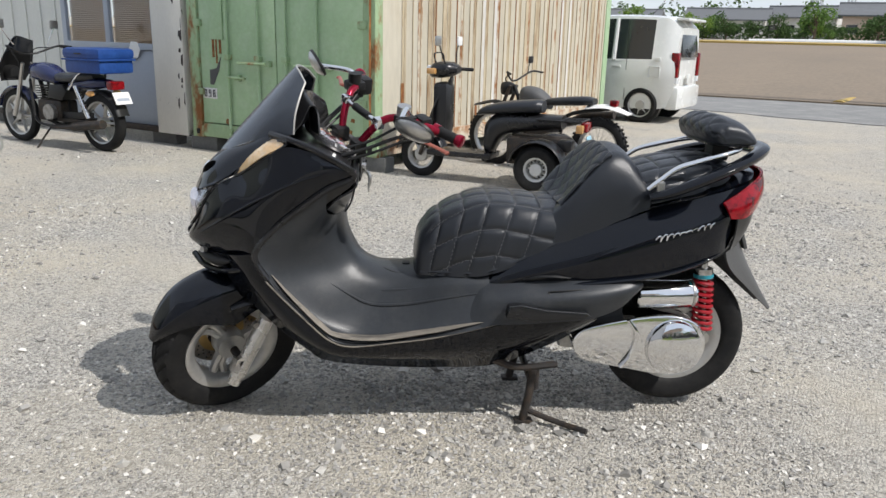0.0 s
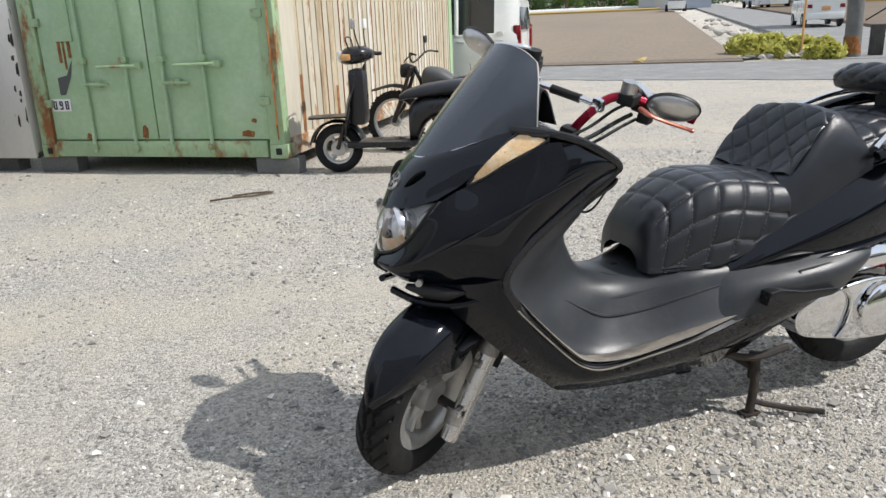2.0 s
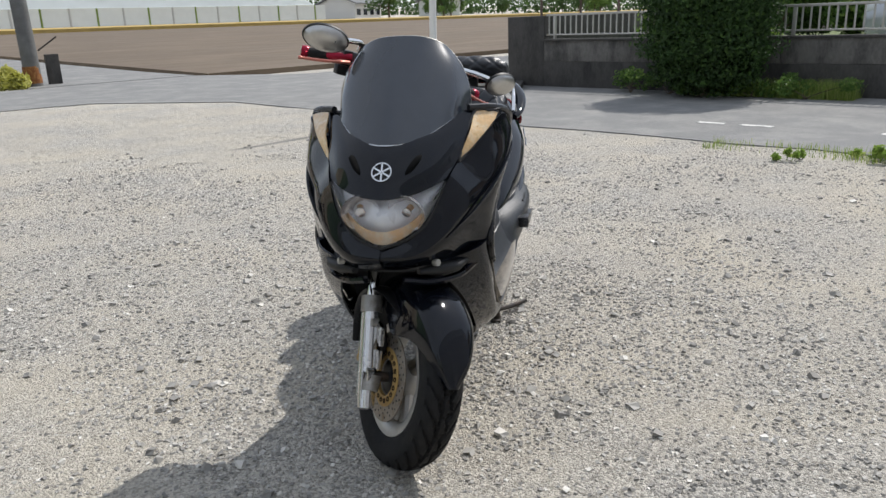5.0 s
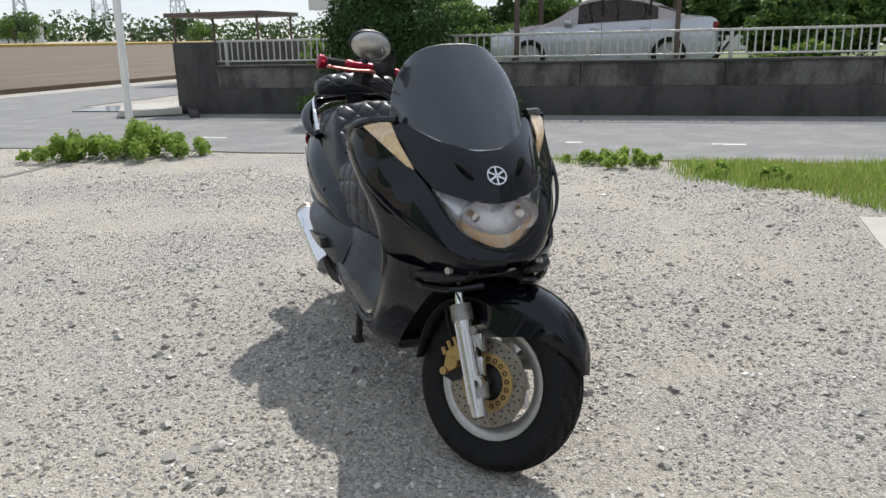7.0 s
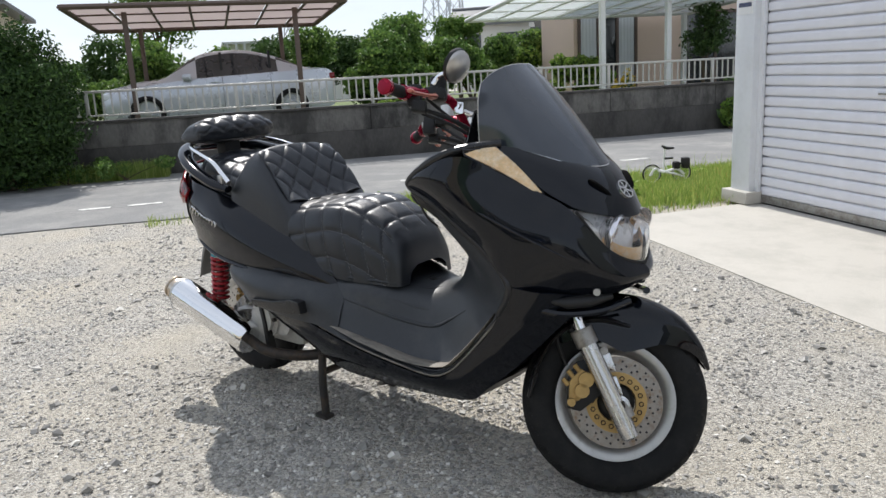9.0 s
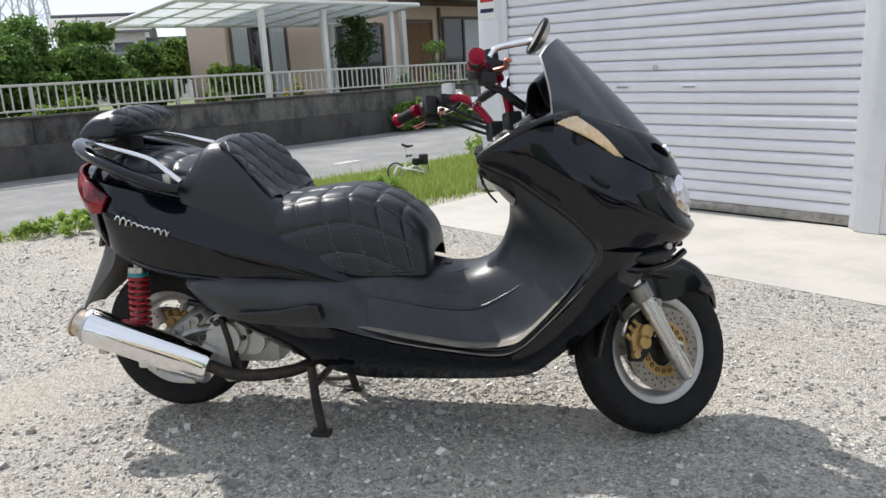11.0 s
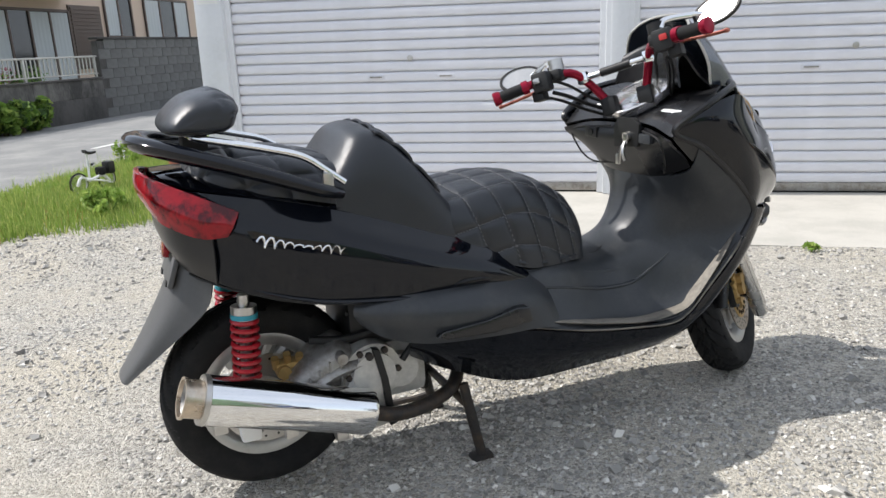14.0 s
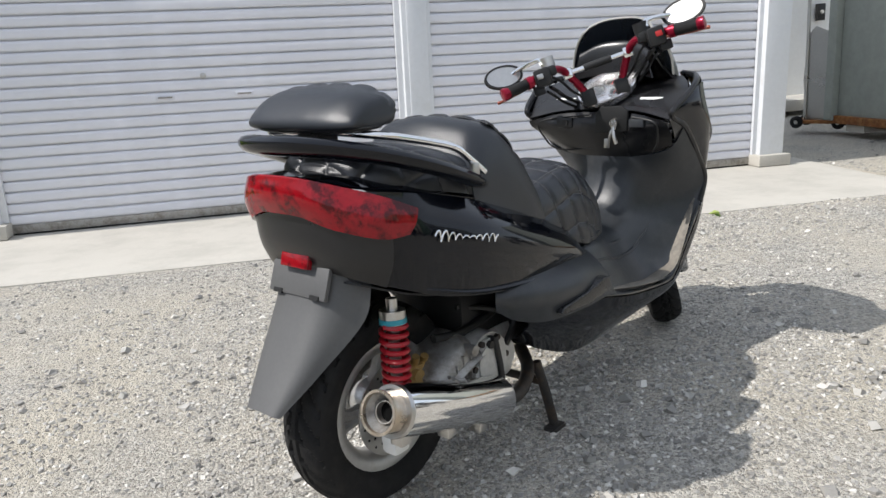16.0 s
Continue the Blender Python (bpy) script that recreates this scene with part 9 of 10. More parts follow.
def carport(m, width, depth, h, fall, frame_mat, sheet_mat, label, posts, bays, r=0.045):
    """A lean-to roof on posts: front rail at y 0 .. width, running back along x."""
    t = thing("carport", label, "carport", m)
    for x, y in posts:
        part("post", box(x - r, x + r, y - r, y + r, 0, h - 0.05 + fall * x, 0.005), M[frame_mat], t)
    lift = lambda x: h + fall * x
    bm = None
    for x in (0, depth):
        bm = rod((x, 0, lift(x)), (x, width, lift(x)), 0.05, seg=6, bm=bm)
    for y in (0, width):
        bm = rod((0, y, lift(0)), (depth, y, lift(depth)), 0.05, seg=6, bm=bm)
    part("roof_frame", bm, M[frame_mat], t)
    for k in range(1, bays):
        y = width * k / bays
        part("rafter", rod((0, y, lift(0)), (depth, y, lift(depth)), 0.025, seg=6), M[frame_mat], t)
    for x in (depth * 0.33, depth * 0.67):
        part("purlin", rod((x, 0, lift(x) + 0.02), (x, width, lift(x) + 0.02), 0.018, seg=6), M[frame_mat], t)
    for k in range(bays):
        y0, y1 = width * k / bays + 0.01, width * (k + 1) / bays - 0.01
        bm = bmesh.new()
        q = [bm.verts.new((x, y, lift(x) + z)) for z in (0.045, 0.05) for x, y in ((0, y0), (depth, y0), (depth, y1), (0, y1))]
        for f in ((3, 2, 1, 0), (4, 5, 6, 7), (0, 1, 5, 4), (1, 2, 6, 5), (2, 3, 7, 6), (3, 0, 4, 7)):
            bm.faces.new([q[i] for i in f])
        part("roof_sheet", bm, M[sheet_mat], t, flat=True)
    return t


carport(site(12.3, -2.05, 0.45), 4.85, 4.6, 2.2, -0.015, "brown_metal", "poly", "brown steel carport with pale translucent roof sheets", ((0.5, 0.89), (0.5, 3.9), (3.8, 0.89), (3.8, 3.9)), 7)
carport(site(12.2, -11.6, 0.45), 6.1, 3.4, 2.2, -0.06, "white", "poly_clear", "white carport with a clear corrugated roof", ((0.6, 0.4), (0.6, 4.0), (0.6, 2.4), (3.0, 0.4)), 8, 0.055)

house = thing("house", "beige rendered house with dark framed sliding windows", "house", SITE)
part("wall", box(16.0, 18.0, -34, -8.5, 0.4, 5.6), M["beige"], house)
part("roof", box(14.9, 19, -35, -7.8, 5.6, 5.8, 0.02), M["roof_tile"], house)
part("porch_roof", box(14.4, 16.0, -20.5, -13.9, 3.05, 3.2, 0.02), M["brown_metal"], house)
part("porch_post", box(14.45, 14.6, -13.2, -13.05, 0.4, 2.95), M["pale_wall"], house)
part("downpipe", rod((15.93, -15.95, 0.4), (15.93, -15.95, 3.0), 0.05), M["brown_metal"], house)


def house_window(s0, s1, z0, z1, panes, mats, d=16.0):
    w = part("window", box(d - 0.05, d - 0.002, s0, s1, z0, z1), M["window"], house, "dark framed sliding window")
    for i in range(panes + 1):
        y = s0 + (s1 - s0) * i / panes
        part("frame", box(d - 0.09, d - 0.05, y - 0.035, y + 0.035, z0, z1), M["brown_metal"], w)
    for z in (z0, z1):
        part("sill", box(d - 0.09, d - 0.05, s0, s1, z - 0.04, z + 0.04), M["brown_metal"], w)
    for i, mt in enumerate(mats):
        if not mt:
            continue
        y0, y1 = s0 + (s1 - s0) * i / panes + 0.05, s0 + (s1 - s0) * (i + 1) / panes - 0.05
        bm = bmesh.new()
        n = 14
        lo = [bm.verts.new((d - 0.06 + 0.008 * math.sin(j * 2.1), y0 + (y1 - y0) * j / n, z0 + 0.06)) for j in range(n + 1)]
        hi = [bm.verts.new((v.co.x, v.co.y, z1 - 0.06)) for v in lo]
        for j in range(n):
            bm.faces.new((lo[j], lo[j + 1], hi[j + 1], hi[j]))
        part("curtain", bm, M[mt], w, "pale drawn curtain")
    return w


house_window(-10.25, -8.62, 0.5, 2.85, 3, ("curtain", "", "curtain"))
house_window(-13.6, -11.75, 0.5, 2.5, 2, ("", ""))
house_window(-15.6, -14.4, 0.45, 2.6, 1, ("wood",))
house_window(-20.7, -16.1, 0.45, 2.7, 5, ("curtain", "curtain", "", "curtain", ""))
house_window(-24.3, -22.7, 1.9, 3.3, 2, ("", "curtain"))
house_window(-28.4, -25.2, 1.75, 3.3, 3, ("curtain", "", "curtain"))
house_window(-31.2, -30.4, 2.6, 3.1, 1, ("",))
bm = box(15.93, 15.99, -22.4, -20.75, 0.9, 2.9)
lou = part("louvre_shutter", bm, M["brown_metal"], house, "dark louvred shutter")
for k in range(16):
    part("slat", box(15.90, 15.93, -22.35, -20.8, 0.95 + 0.12 * k, 1.03 + 0.12 * k), M["brown_metal"], lou)
for k, (d, s) in enumerate(((9.9, -7.2), (9.9, -7.55))):
    c = thing("watering_can", "pale blue plastic watering can by the railing", "watering can", site(d, s, 0.45), "watering cans")
    part("can", lathe([(0, 0), (0.1, 0), (0.11, 0.05), (0.1, 0.22), (0.07, 0.25), (0, 0.25)], 16, m=pose(0, 0, 0, 90)), M["pale_blue"], c)
    part("spout", rod((0.08, 0, 0.08), (0.26, 0, 0.26), 0.022, 0.015, 8), M["pale_blue"], c)
    part("handle", tube([(-0.08, 0, 0.08), (-0.18, 0, 0.2), (-0.08, 0, 0.3), (0.02, 0, 0.25)], 0.012, 4, 6), M["pale_blue"], c)


def gabled_house(name, label, m, w, dp, h, rise_, wall_mat, roof_mat, over=0.5, storey=0, win=3, lower=None):
    """Walls w along x, dp along y, a tiled gable roof with ridge along x, windows on the two long sides."""
    t = thing(name, label, "house", m)
    part("wall", box(-w / 2, w / 2, -dp / 2, dp / 2, 0, h), M[wall_mat], t)
    bm = prism([(-dp / 2 - over, h - 0.1), (0, h + rise_), (dp / 2 + over, h - 0.1), (dp / 2 + over, h + 0.08), (0, h + rise_ + 0.2), (-dp / 2 - over, h + 0.08)], -w / 2 - over, w / 2 + over, m=pose(0, 0, 0, 0, 0, 90))
    part("roof", bm, M[roof_mat], t)
    part("ridge", rod((-w / 2 - over, 0, h + rise_ + 0.2), (w / 2 + over, 0, h + rise_ + 0.2), 0.15, seg=8), M[roof_mat], t)
    part("gable", prism([(-dp / 2, h), (dp / 2, h), (0, h + rise_)], -w / 2, w / 2, m=pose(0, 0, 0, 0, 0, 90)), M[wall_mat], t)
    if lower:
        part("lower_roof", prism([(-dp / 2 - lower, h * 0.48), (0, h * 0.5 + 0.7), (dp / 2 + lower, h * 0.48), (0, h * 0.5 + 0.5)], -w / 2 - lower, w / 2 + lower, m=pose(0, 0, 0, 0, 0, 90)), M[roof_mat], t)
    for z in ((h * 0.25, h * 0.75) if storey else (h * 0.5,)):
        for k in range(win):
            x = -w / 2 + w * (k + 0.5) / win
            for sy in (1, -1):
                y = sy * dp / 2
                wd = part("window", box(x - 0.6, x + 0.6, min(y, y + sy * 0.03), max(y, y + sy * 0.03), z - 0.5, z + 0.5), M["window"], t)
                part("frame", box(x - 0.68, x + 0.68, min(y, y + sy * 0.06), max(y, y + sy * 0.06), z - 0.6, z - 0.5), M["pale_wall"], wd)
    return t


gabled_house("tiled_house", "pale house with a grey tiled roof", site(53, -20.3, 0.2, 62), 5.4, 5.0, 4.6, 1.1, "pale_wall", "roof_tile", 0.5, 1, 2, 0.9)
gabled_house("tiled_house", "low annexe with a grey tiled roof", site(50, -22.6, 0.2, 62), 4.5, 4.5, 3.1, 0.8, "pale_wall", "roof_tile", 0.4, 0, 2)
bh = gabled_house("flat_house", "tan house with a balcony behind the bush", site(37, 12.0, 0.3, 80), 5.4, 5.4, 4.6, 0.5, "tan_wall", "roof_tile", 0.6, 1, 3)
part("balcony", box(-3.2, 3.2, 3.0, 4.0, 2.4, 3.2, 0.03), M["cabin"], bh)
gh = thing("tin_shed", "long grey tin roofed shed behind the shrubs", "shed", site(35, -4.0, 0.3))
part("wall", box(0, 5, -3.5, 3.5, 0, 2.9), M["cabin"], gh)
part("roof", box(-0.4, 5.4, -3.8, 3.8, 2.9, 3.0), M["tin"], gh)
for k in range(20):
    part("rib", box(-0.42, -0.36, -3.7 + 0.38 * k, -3.6 + 0.38 * k, 2.55, 3.0), M["tin"], gh)
op = thing("open_shed", "low open shed with a flat brown roof", "shed", site(19, 11.2, 0.2))
part("roof", box(-0.6, 2.0, -0.8, 2.4, 1.78, 1.9, 0.01), M["brown_metal"], op)
for x, y in ((-0.4, -0.6), (-0.4, 2.2), (1.8, -0.6), (1.8, 2.2)):
    part("post", rod((x, y, -0.2), (x, y, 1.8), 0.04, seg=8), M["brown_metal"], op)
part("bench", box(0.2, 1.6, -0.5, 2.0, 0.0, 0.55, 0.02), M["wood"], op)


def pylon(m, h, w, label="tall grey lattice power pylon in the distance"):
    t = thing("pylon", label, "pylon", m, "pylons")
    legs = lambda z: w * (1 - 0.86 * (z / h) ** 0.7)
    bm = None
    zs = [h * k / 9 for k in range(10)]
    cn = ((1, 1), (1, -1), (-1, -1), (-1, 1))
    for a, b in cn:
        bm = sweep([(a * legs(z), b * legs(z), z) for z in zs], 0.22, 4, bm=bm)
    part("leg_frame", bm, M["pylon"], t)
    bm = None
    for i in range(9):
        for k in range(4):
            (a, b), (c, e) = cn[k], cn[(k + 1) % 4]
            z0, z1 = zs[i], zs[i + 1]
            bm = sweep([(a * legs(z0), b * legs(z0), z0), (c * legs(z1), e * legs(z1), z1)], 0.11, 3, bm=bm)
            bm = sweep([(c * legs(z0), e * legs(z0), z0), (a * legs(z1), b * legs(z1), z1)], 0.11, 3, bm=bm)
    part("bracing", bm, M["pylon"], t)
    for f in (0.66, 0.79, 0.92):
        part("cross_arm", sweep([(0, -w * 1.1, h * f), (0, 0, h * f + 0.8), (0, w * 1.1, h * f)], 0.25, 4), M["pylon"], t)
    return t


for d, s, h in ((200, -59, 46), (218, -70, 42), (210, 168, 34), (196, 185, 30), (225, 150, 32), (-24, 230, 26), (-18, 262, 24), (190, -20, 30)):
    pylon(site(d, s, 0, 20 + d), h, h * 0.1)

# ---- far edge of the fields ----
for k, (d, s, w, dp, h, rz, wm) in enumerate(((-22, 112, 10, 7, 3.2, 6, "pale_wall"), (-12.5, 116, 9, 7, 3.6, -8, "pale_wall"), (-3, 108, 9, 8, 3.8, 4, "beige"), (-40, 120, 12, 8, 3.2, 10, "pale_wall"), (12, 122, 8, 7, 3.2, 0, "cabin"), (-60, 118, 12, 8, 3.6, 0, "beige"), (86, 104, 9, 7, 3.4, 20, "pale_wall"), (100, 96, 8, 7, 3.6, 40, "cabin"))):
    gabled_house("farmhouse", "far house with a grey tiled roof", site(d, s, far_z(s) - 0.3, rz), w, dp, h - 0.7, 1.4, wm, "roof_tile", 0.6, 0, 4)
fb = thing("greenhouse", "long pale greenhouse beyond the fields", "greenhouse", site(46, 96, far_z(96)))
part("wall", box(-24, 26, -3, 3, 0, 2.2), M["cabin"], fb)
part("roof", prism([(-3.3, 2.2), (0, 3.4), (3.3, 2.2)], -24, 26, m=pose(0, 0, 0, 0, 0, 90)), M["poly_clear"], fb)
for k in range(16):
    part("rib", box(-24 + 3.2 * k, -23.8 + 3.2 * k, -3.06, -3.0, 0, 2.2), M["leaf_light"] if k % 2 else M["alu"], fb)
gb = thing("farm_shed", "grey steel farm shed at the end of the track", "shed", site(4.5, 79, far_z(79)))
part("wall", box(-5, 1.8, 0, 5, 0, 2.0), M["bluegrey"], gb)
part("roof", box(-5.3, 2.1, -0.5, 5.3, 2.0, 2.15), M["tin"], gb)
part("door", box(-3.5, -0.5, -0.03, 0, 0, 1.8), M["tin"], gb)
for k, (d, s, rz, pm) in enumerate(((2.6, 68, 0, "white_car"), (9.2, 70, 4, "silver_car"), (10.9, 70, -5, "white_car"), (12.8, 70.5, 2, "silver_car"))):
    fc = thing("parked_car", "small pale car parked at the far field edge", "car", site(d, s, far_z(s), rz), "far parked cars")
    bm = loft([[(x * 0.85, y, z) for x, z in ((-0.8, 0.25), (0.8, 0.25), (0.84, 0.7), (0.8, 0.85), (-0.8, 0.85), (-0.84, 0.7))] for y in (-1.9, -1.7, 1.7, 1.9)], 1)
    part("body", bm, M[pm], fc)
    bm = loft([[(-0.66 * q, y, 0.84), (0.66 * q, y, 0.84), (0.56 * q, y + o, h), (-0.56 * q, y + o, h)] for y, o, h, q in ((-1.7, 0.3, 0.9, 1), (-1.1, 0.3, 1.4, 1), (0.7, -0.2, 1.42, 1), (1.3, -0.1, 0.9, 1))], 1)
    part("cabin", bm, M["window"], fc)
    part("roof", box(-0.55, 0.55, -0.85, 0.6, 1.40, 1.44, 0.015), M[pm], fc)
    for x in (-0.72, 0.72):
        for y in (-1.2, 1.2):
            part("wheel", lathe([(0, -0.09), (0.28, -0.09), (0.3, 0), (0.28, 0.09), (0, 0.09)], 14, m=pose(x, y, 0.3, 0, 0, 90)), M["rubber"], fc)
rnd = random.Random(31)
for k in range(26):
    d, s = rnd.uniform(-75, 20), rnd.uniform(92, 104)
    h = rnd.choice((1.6, 2.2, 3.0, 4.2, 5.0))
    tree("far_tree", "leafy tree at the far field edge", site(d, s, far_z(s)), h, lumps(k + 200, 7, h * 0.28, h * 0.28, (h * 0.3, h * 0.85), (h * 0.16, h * 0.3)), 900, h * 0.085, M[rnd.choice(("leaf", "leaf_dark", "leaf", "leaf_light"))], k + 210, h * 0.03, "far trees")
for k in range(16):
    d, s = -44 + 3.1 * k + rnd.uniform(-1, 1), rnd.uniform(97, 101)
    h = rnd.uniform(1.8, 3.6)
    tree("far_tree", "leafy tree in front of the far houses", site(d, s, far_z(s)), h, lumps(k + 260, 7, h * 0.35, h * 0.3, (h * 0.25, h * 0.85), (h * 0.2, h * 0.34)), 700, h * 0.1, M[rnd.choice(("leaf", "leaf_dark", "leaf_light"))], k + 270, h * 0.03, "far trees")
for k in range(14):
    d, s = rnd.uniform(70, 150), rnd.uniform(84, 96)
    h = rnd.uniform(2.5, 5.5)
    tree("far_tree", "leafy tree at the far field edge", site(d, s, far_z(s)), h, lumps(k + 300, 7, h * 0.3, h * 0.3, (h * 0.3, h * 0.85), (h * 0.16, h * 0.3)), 800, h * 0.09, M[rnd.choice(("leaf", "leaf_dark"))], k + 310, h * 0.03, "far trees")
# distant woods all round, beyond counting
rng = np.random.default_rng(77)
pts, nrm = [], []
for k in range(300):
    a = math.radians(-70 + 250 * k / 300)
    r = rng.uniform(190, 215)
    if k > 225:
        continue
    d, s, h = r * math.cos(a), r * math.sin(a), rng.uniform(3.0, 7.5)
    p, u = crown_points([(d, s, far_z(s) + h * 0.4, rng.uniform(3, 6), rng.uniform(3, 6), h * 0.6)], 130, rng)
    pts.append(p), nrm.append(u)
ob = new("far_woods", raw_mesh("far_woods", *leaves(np.concatenate(pts), np.concatenate(nrm), 1.1, rng), M["leaf_dark"]))
ob.matrix_basis = SITE
tagged(ob, "dark green woods along the horizon", "woods", kind="stuff")
hd = shrub("hedge", "low dark hedge in front of the far houses", site(-20, 100, far_z(100)), [(-44 + 5.2 * k, 0, 0.7, 3.0, 1.0, 0.9 + 0.3 * math.sin(k * 2.3)) for k in range(15)], 9000, 0.35, M["leaf_dark"], 61, 0.06, False, "hedge")
pl_ = thing("plastic_row_cover", "long white plastic sheet over a crop row", "row cover", site(-2, 84, far_z(84) + 0.02))
part("sheet", tube([(-12, 0, 0.1), (-6, 0.1, 0.16), (0, 0, 0.15), (5, 0, 0.1)], 0.22, 6, 8), M["paper"], pl_)

# ---- along the farm track ----
for k, (d, s, r) in enumerate(((3.3, 20.6, 0.42), (2.6, 19.7, 0.5), (3.9, 19.9, 0.42), (4.1, 17.9, 0.42), (3.2, 18.8, 0.22), (3.4, 22.5, 0.3))):
    t = thing("straw_clump", "mound of yellow-green dry grass by the track", "grass clump", site(d, s, far_z(s) + 0.01), "dry grass clumps")
    p_rng = np.random.default_rng(k + 400)
    p, u = crown_points([(0, 0, r * 0.3, r, r * 0.9, r * 0.75), (r * 0.5, r * 0.2, r * 0.2, r * 0.6, r * 0.6, r * 0.5)], 1500, p_rng, 0.2, 0.3)
    ob = new("grass", raw_mesh("grass", *leaves(p, u, 0.22, p_rng, 7.0, 0.3), M["straw_green"]))
    ob.parent = t
    part("core", lathe([(0, 0), (r * 0.8, 0.0), (r * 0.75, r * 0.25), (r * 0.4, r * 0.5), (0, r * 0.58)], 14, m=pose(0, 0, 0, 90)), M["straw_green"], t)
rnd = random.Random(12)
for k in range(46):
    s = 18.5 + rnd.random() ** 1.6 * 28
    d = 3.3 + rnd.uniform(-0.6, 0.75)
    r = rnd.uniform(0.06, 0.2)
    bm = bmesh.new()
    bmesh.ops.create_icosphere(bm, subdivisions=1, radius=r)
    for v in bm.verts:
        v.co = Vector((v.co.x * rnd.uniform(0.7, 1.4), v.co.y * rnd.uniform(0.7, 1.4), v.co.z * rnd.uniform(0.4, 0.8) + r * 0.2))
    ob = tagged(part("rubble_stone", bm, M["stone"], m=site(d, s, far_z(s) + 0.02), flat=True), "rough grey stone on the bank of the track", "stone", "bank stones")
cul = thing("culvert_slab", "broken concrete slab over the roadside ditch", "concrete slab", site(9.25, 7.75, 0.0, 35))
part("slab", box(-0.75, 0.75, -0.5, 0.5, 0.03, 0.14, 0.015), M["concrete"], cul)
part("ditch_edge", box(-1.4, 1.9, -0.75, -0.6, 0.0, 0.1, 0.01), M["oldwall"], cul)
tagged(part("water", box(9.45, 10.6, 7.4, 9.6, 0.02, 0.031), M["puddle"], m=SITE), "shallow puddle beside the lane", "puddle", kind="structure")

# ---- behind the garage ----
tagged(part("wall_neighbour", box(-12, -6.2, -7.2, -6.95, 0, 3.2), M["white"], m=SITE), "white rendered wall of the next building", "wall", kind="structure")
tagged(part("plinth_neighbour", box(-12, -5.2, -6.95, -6.3, 0, 0.14, 0.01), M["concrete"], m=SITE), "low concrete plinth along the white wall", "plinth", kind="structure")
sb = thing("switch_box", "small dark switch box on the white wall", "switch box", site(-6.95, -6.93, 1.22))
part("case", box(-0.06, 0.06, 0, 0.06, -0.11, 0.11, 0.01), M["dark"], sb)
part("dial", lathe([(0, 0.06), (0.03, 0.06), (0.025, 0.08), (0, 0.08)], 12), M["steel"], sb)
bd = thing("brown_board", "weathered brown board leaning on the wall", "board", site(-5.55, -6.6, 0.14))
part("plank", prism([(-0.15, 0), (0.1, 0), (0.22, 1.15), (0.12, 1.25), (0.0, 1.1)], -0.03, 0.03, 0.004), M["wood"], bd)
sc = thing("storage_box", "grey-green steel storage container with rust at the foot", "container", SITE)
part("side_panel", box(-7.4, -5.1, -4.45, -1.4, 0.14, 2.4, 0.02), M["tarp"], sc)
part("corner_post", box(-5.13, -5.03, -4.56, -4.45, 0.10, 2.4, 0.008), M["tarp"], sc)
part("base_rail", box(-7.4, -5.06, -4.5, -1.4, 0.07, 0.15, 0.006), M["rust"], sc)
for y in (-4.2, -2.9, -1.6):
    part("foot", box(-5.4, -5.1, y - 0.12, y + 0.12, 0, 0.07), M["concrete"], sc)
dl = thing("hand_trolley", "steel hand trolley with small black wheels", "trolley", site(-5.15, -4.78, 0, -60))
part("plate", prism([(-0.12, 0.06), (0.12, 0.06), (0.16, 0.5), (0.14, 0.95), (0.06, 1.05), (-0.1, 0.98), (-0.13, 0.5)], -0.01, 0.01), M["steel"], dl)
part("upright", rod((0.12, 0.02, 0.06), (0.14, 0.02, 1.9), 0.02), M["steel"], dl)
part("base", box(-0.3, 0.2, -0.14, 0.14, 0.05, 0.08, 0.006), M["rust"], dl)
for x in (-0.26, 0.16):
    for y in (-0.15, 0.15):
        w = part("wheel", lathe([(0.02, -0.022), (0.05, -0.025), (0.065, -0.012), (0.065, 0.012), (0.05, 0.025), (0.02, 0.022)], 18, m=pose(x, y, 0.065)), M["rubber"], dl)
        part("hub", lathe([(0, -0.024), (0.02, -0.024), (0.02, 0.024), (0, 0.024)], 12, m=pose(x, y, 0.065)), M["steel"], w)

# ---- wall blocks across the road ----
hw = thing("wall_blocks", "tall grey concrete block wall with stained courses", "wall", SITE, kind="structure")
part("mortar", box(9.215, 9.345, -34, -11.91, 0, 1.49), M["oldwall"], hw)
blk = bpy.data.meshes.new("block")
bm = box(0, 0.155, 0, 0.386, 0, 0.184, 0.006)
bm.to_mesh(blk)
bm.free()
blk.materials.append(M["block"])
for row in range(8):
    for k in range(30):
        ob = new("block", blk)
        ob.parent, ob.location = hw, (9.203 + 0.002 * ((k * 7 + row * 3) % 3), -12.3 - 0.396 * k - (0.198 if row % 2 else 0), 0.01 + 0.19 * row)
part("coping", box(9.18, 9.38, -34, -11.9, 1.53, 1.57, 0.008), M["oldwall"], hw)


# ---- loose gravel ----
def ground_z(d, s):
    near = max(abs(d), abs(s)) < 9
    return rise(d, s) + (0.006 * noise.noise((d * 1.3, s * 1.3, 0)) + 0.004 * noise.noise((d * 4, s * 4, 3)) if near else 0)


def on_lot(d, s):
    if s < -2.03 + 0.027 * (2.45 - d) and -3.8 < d < 2.46:
        return False
    return d < 4.85 and s > -8 and s < 12.6 - 0.1 * d


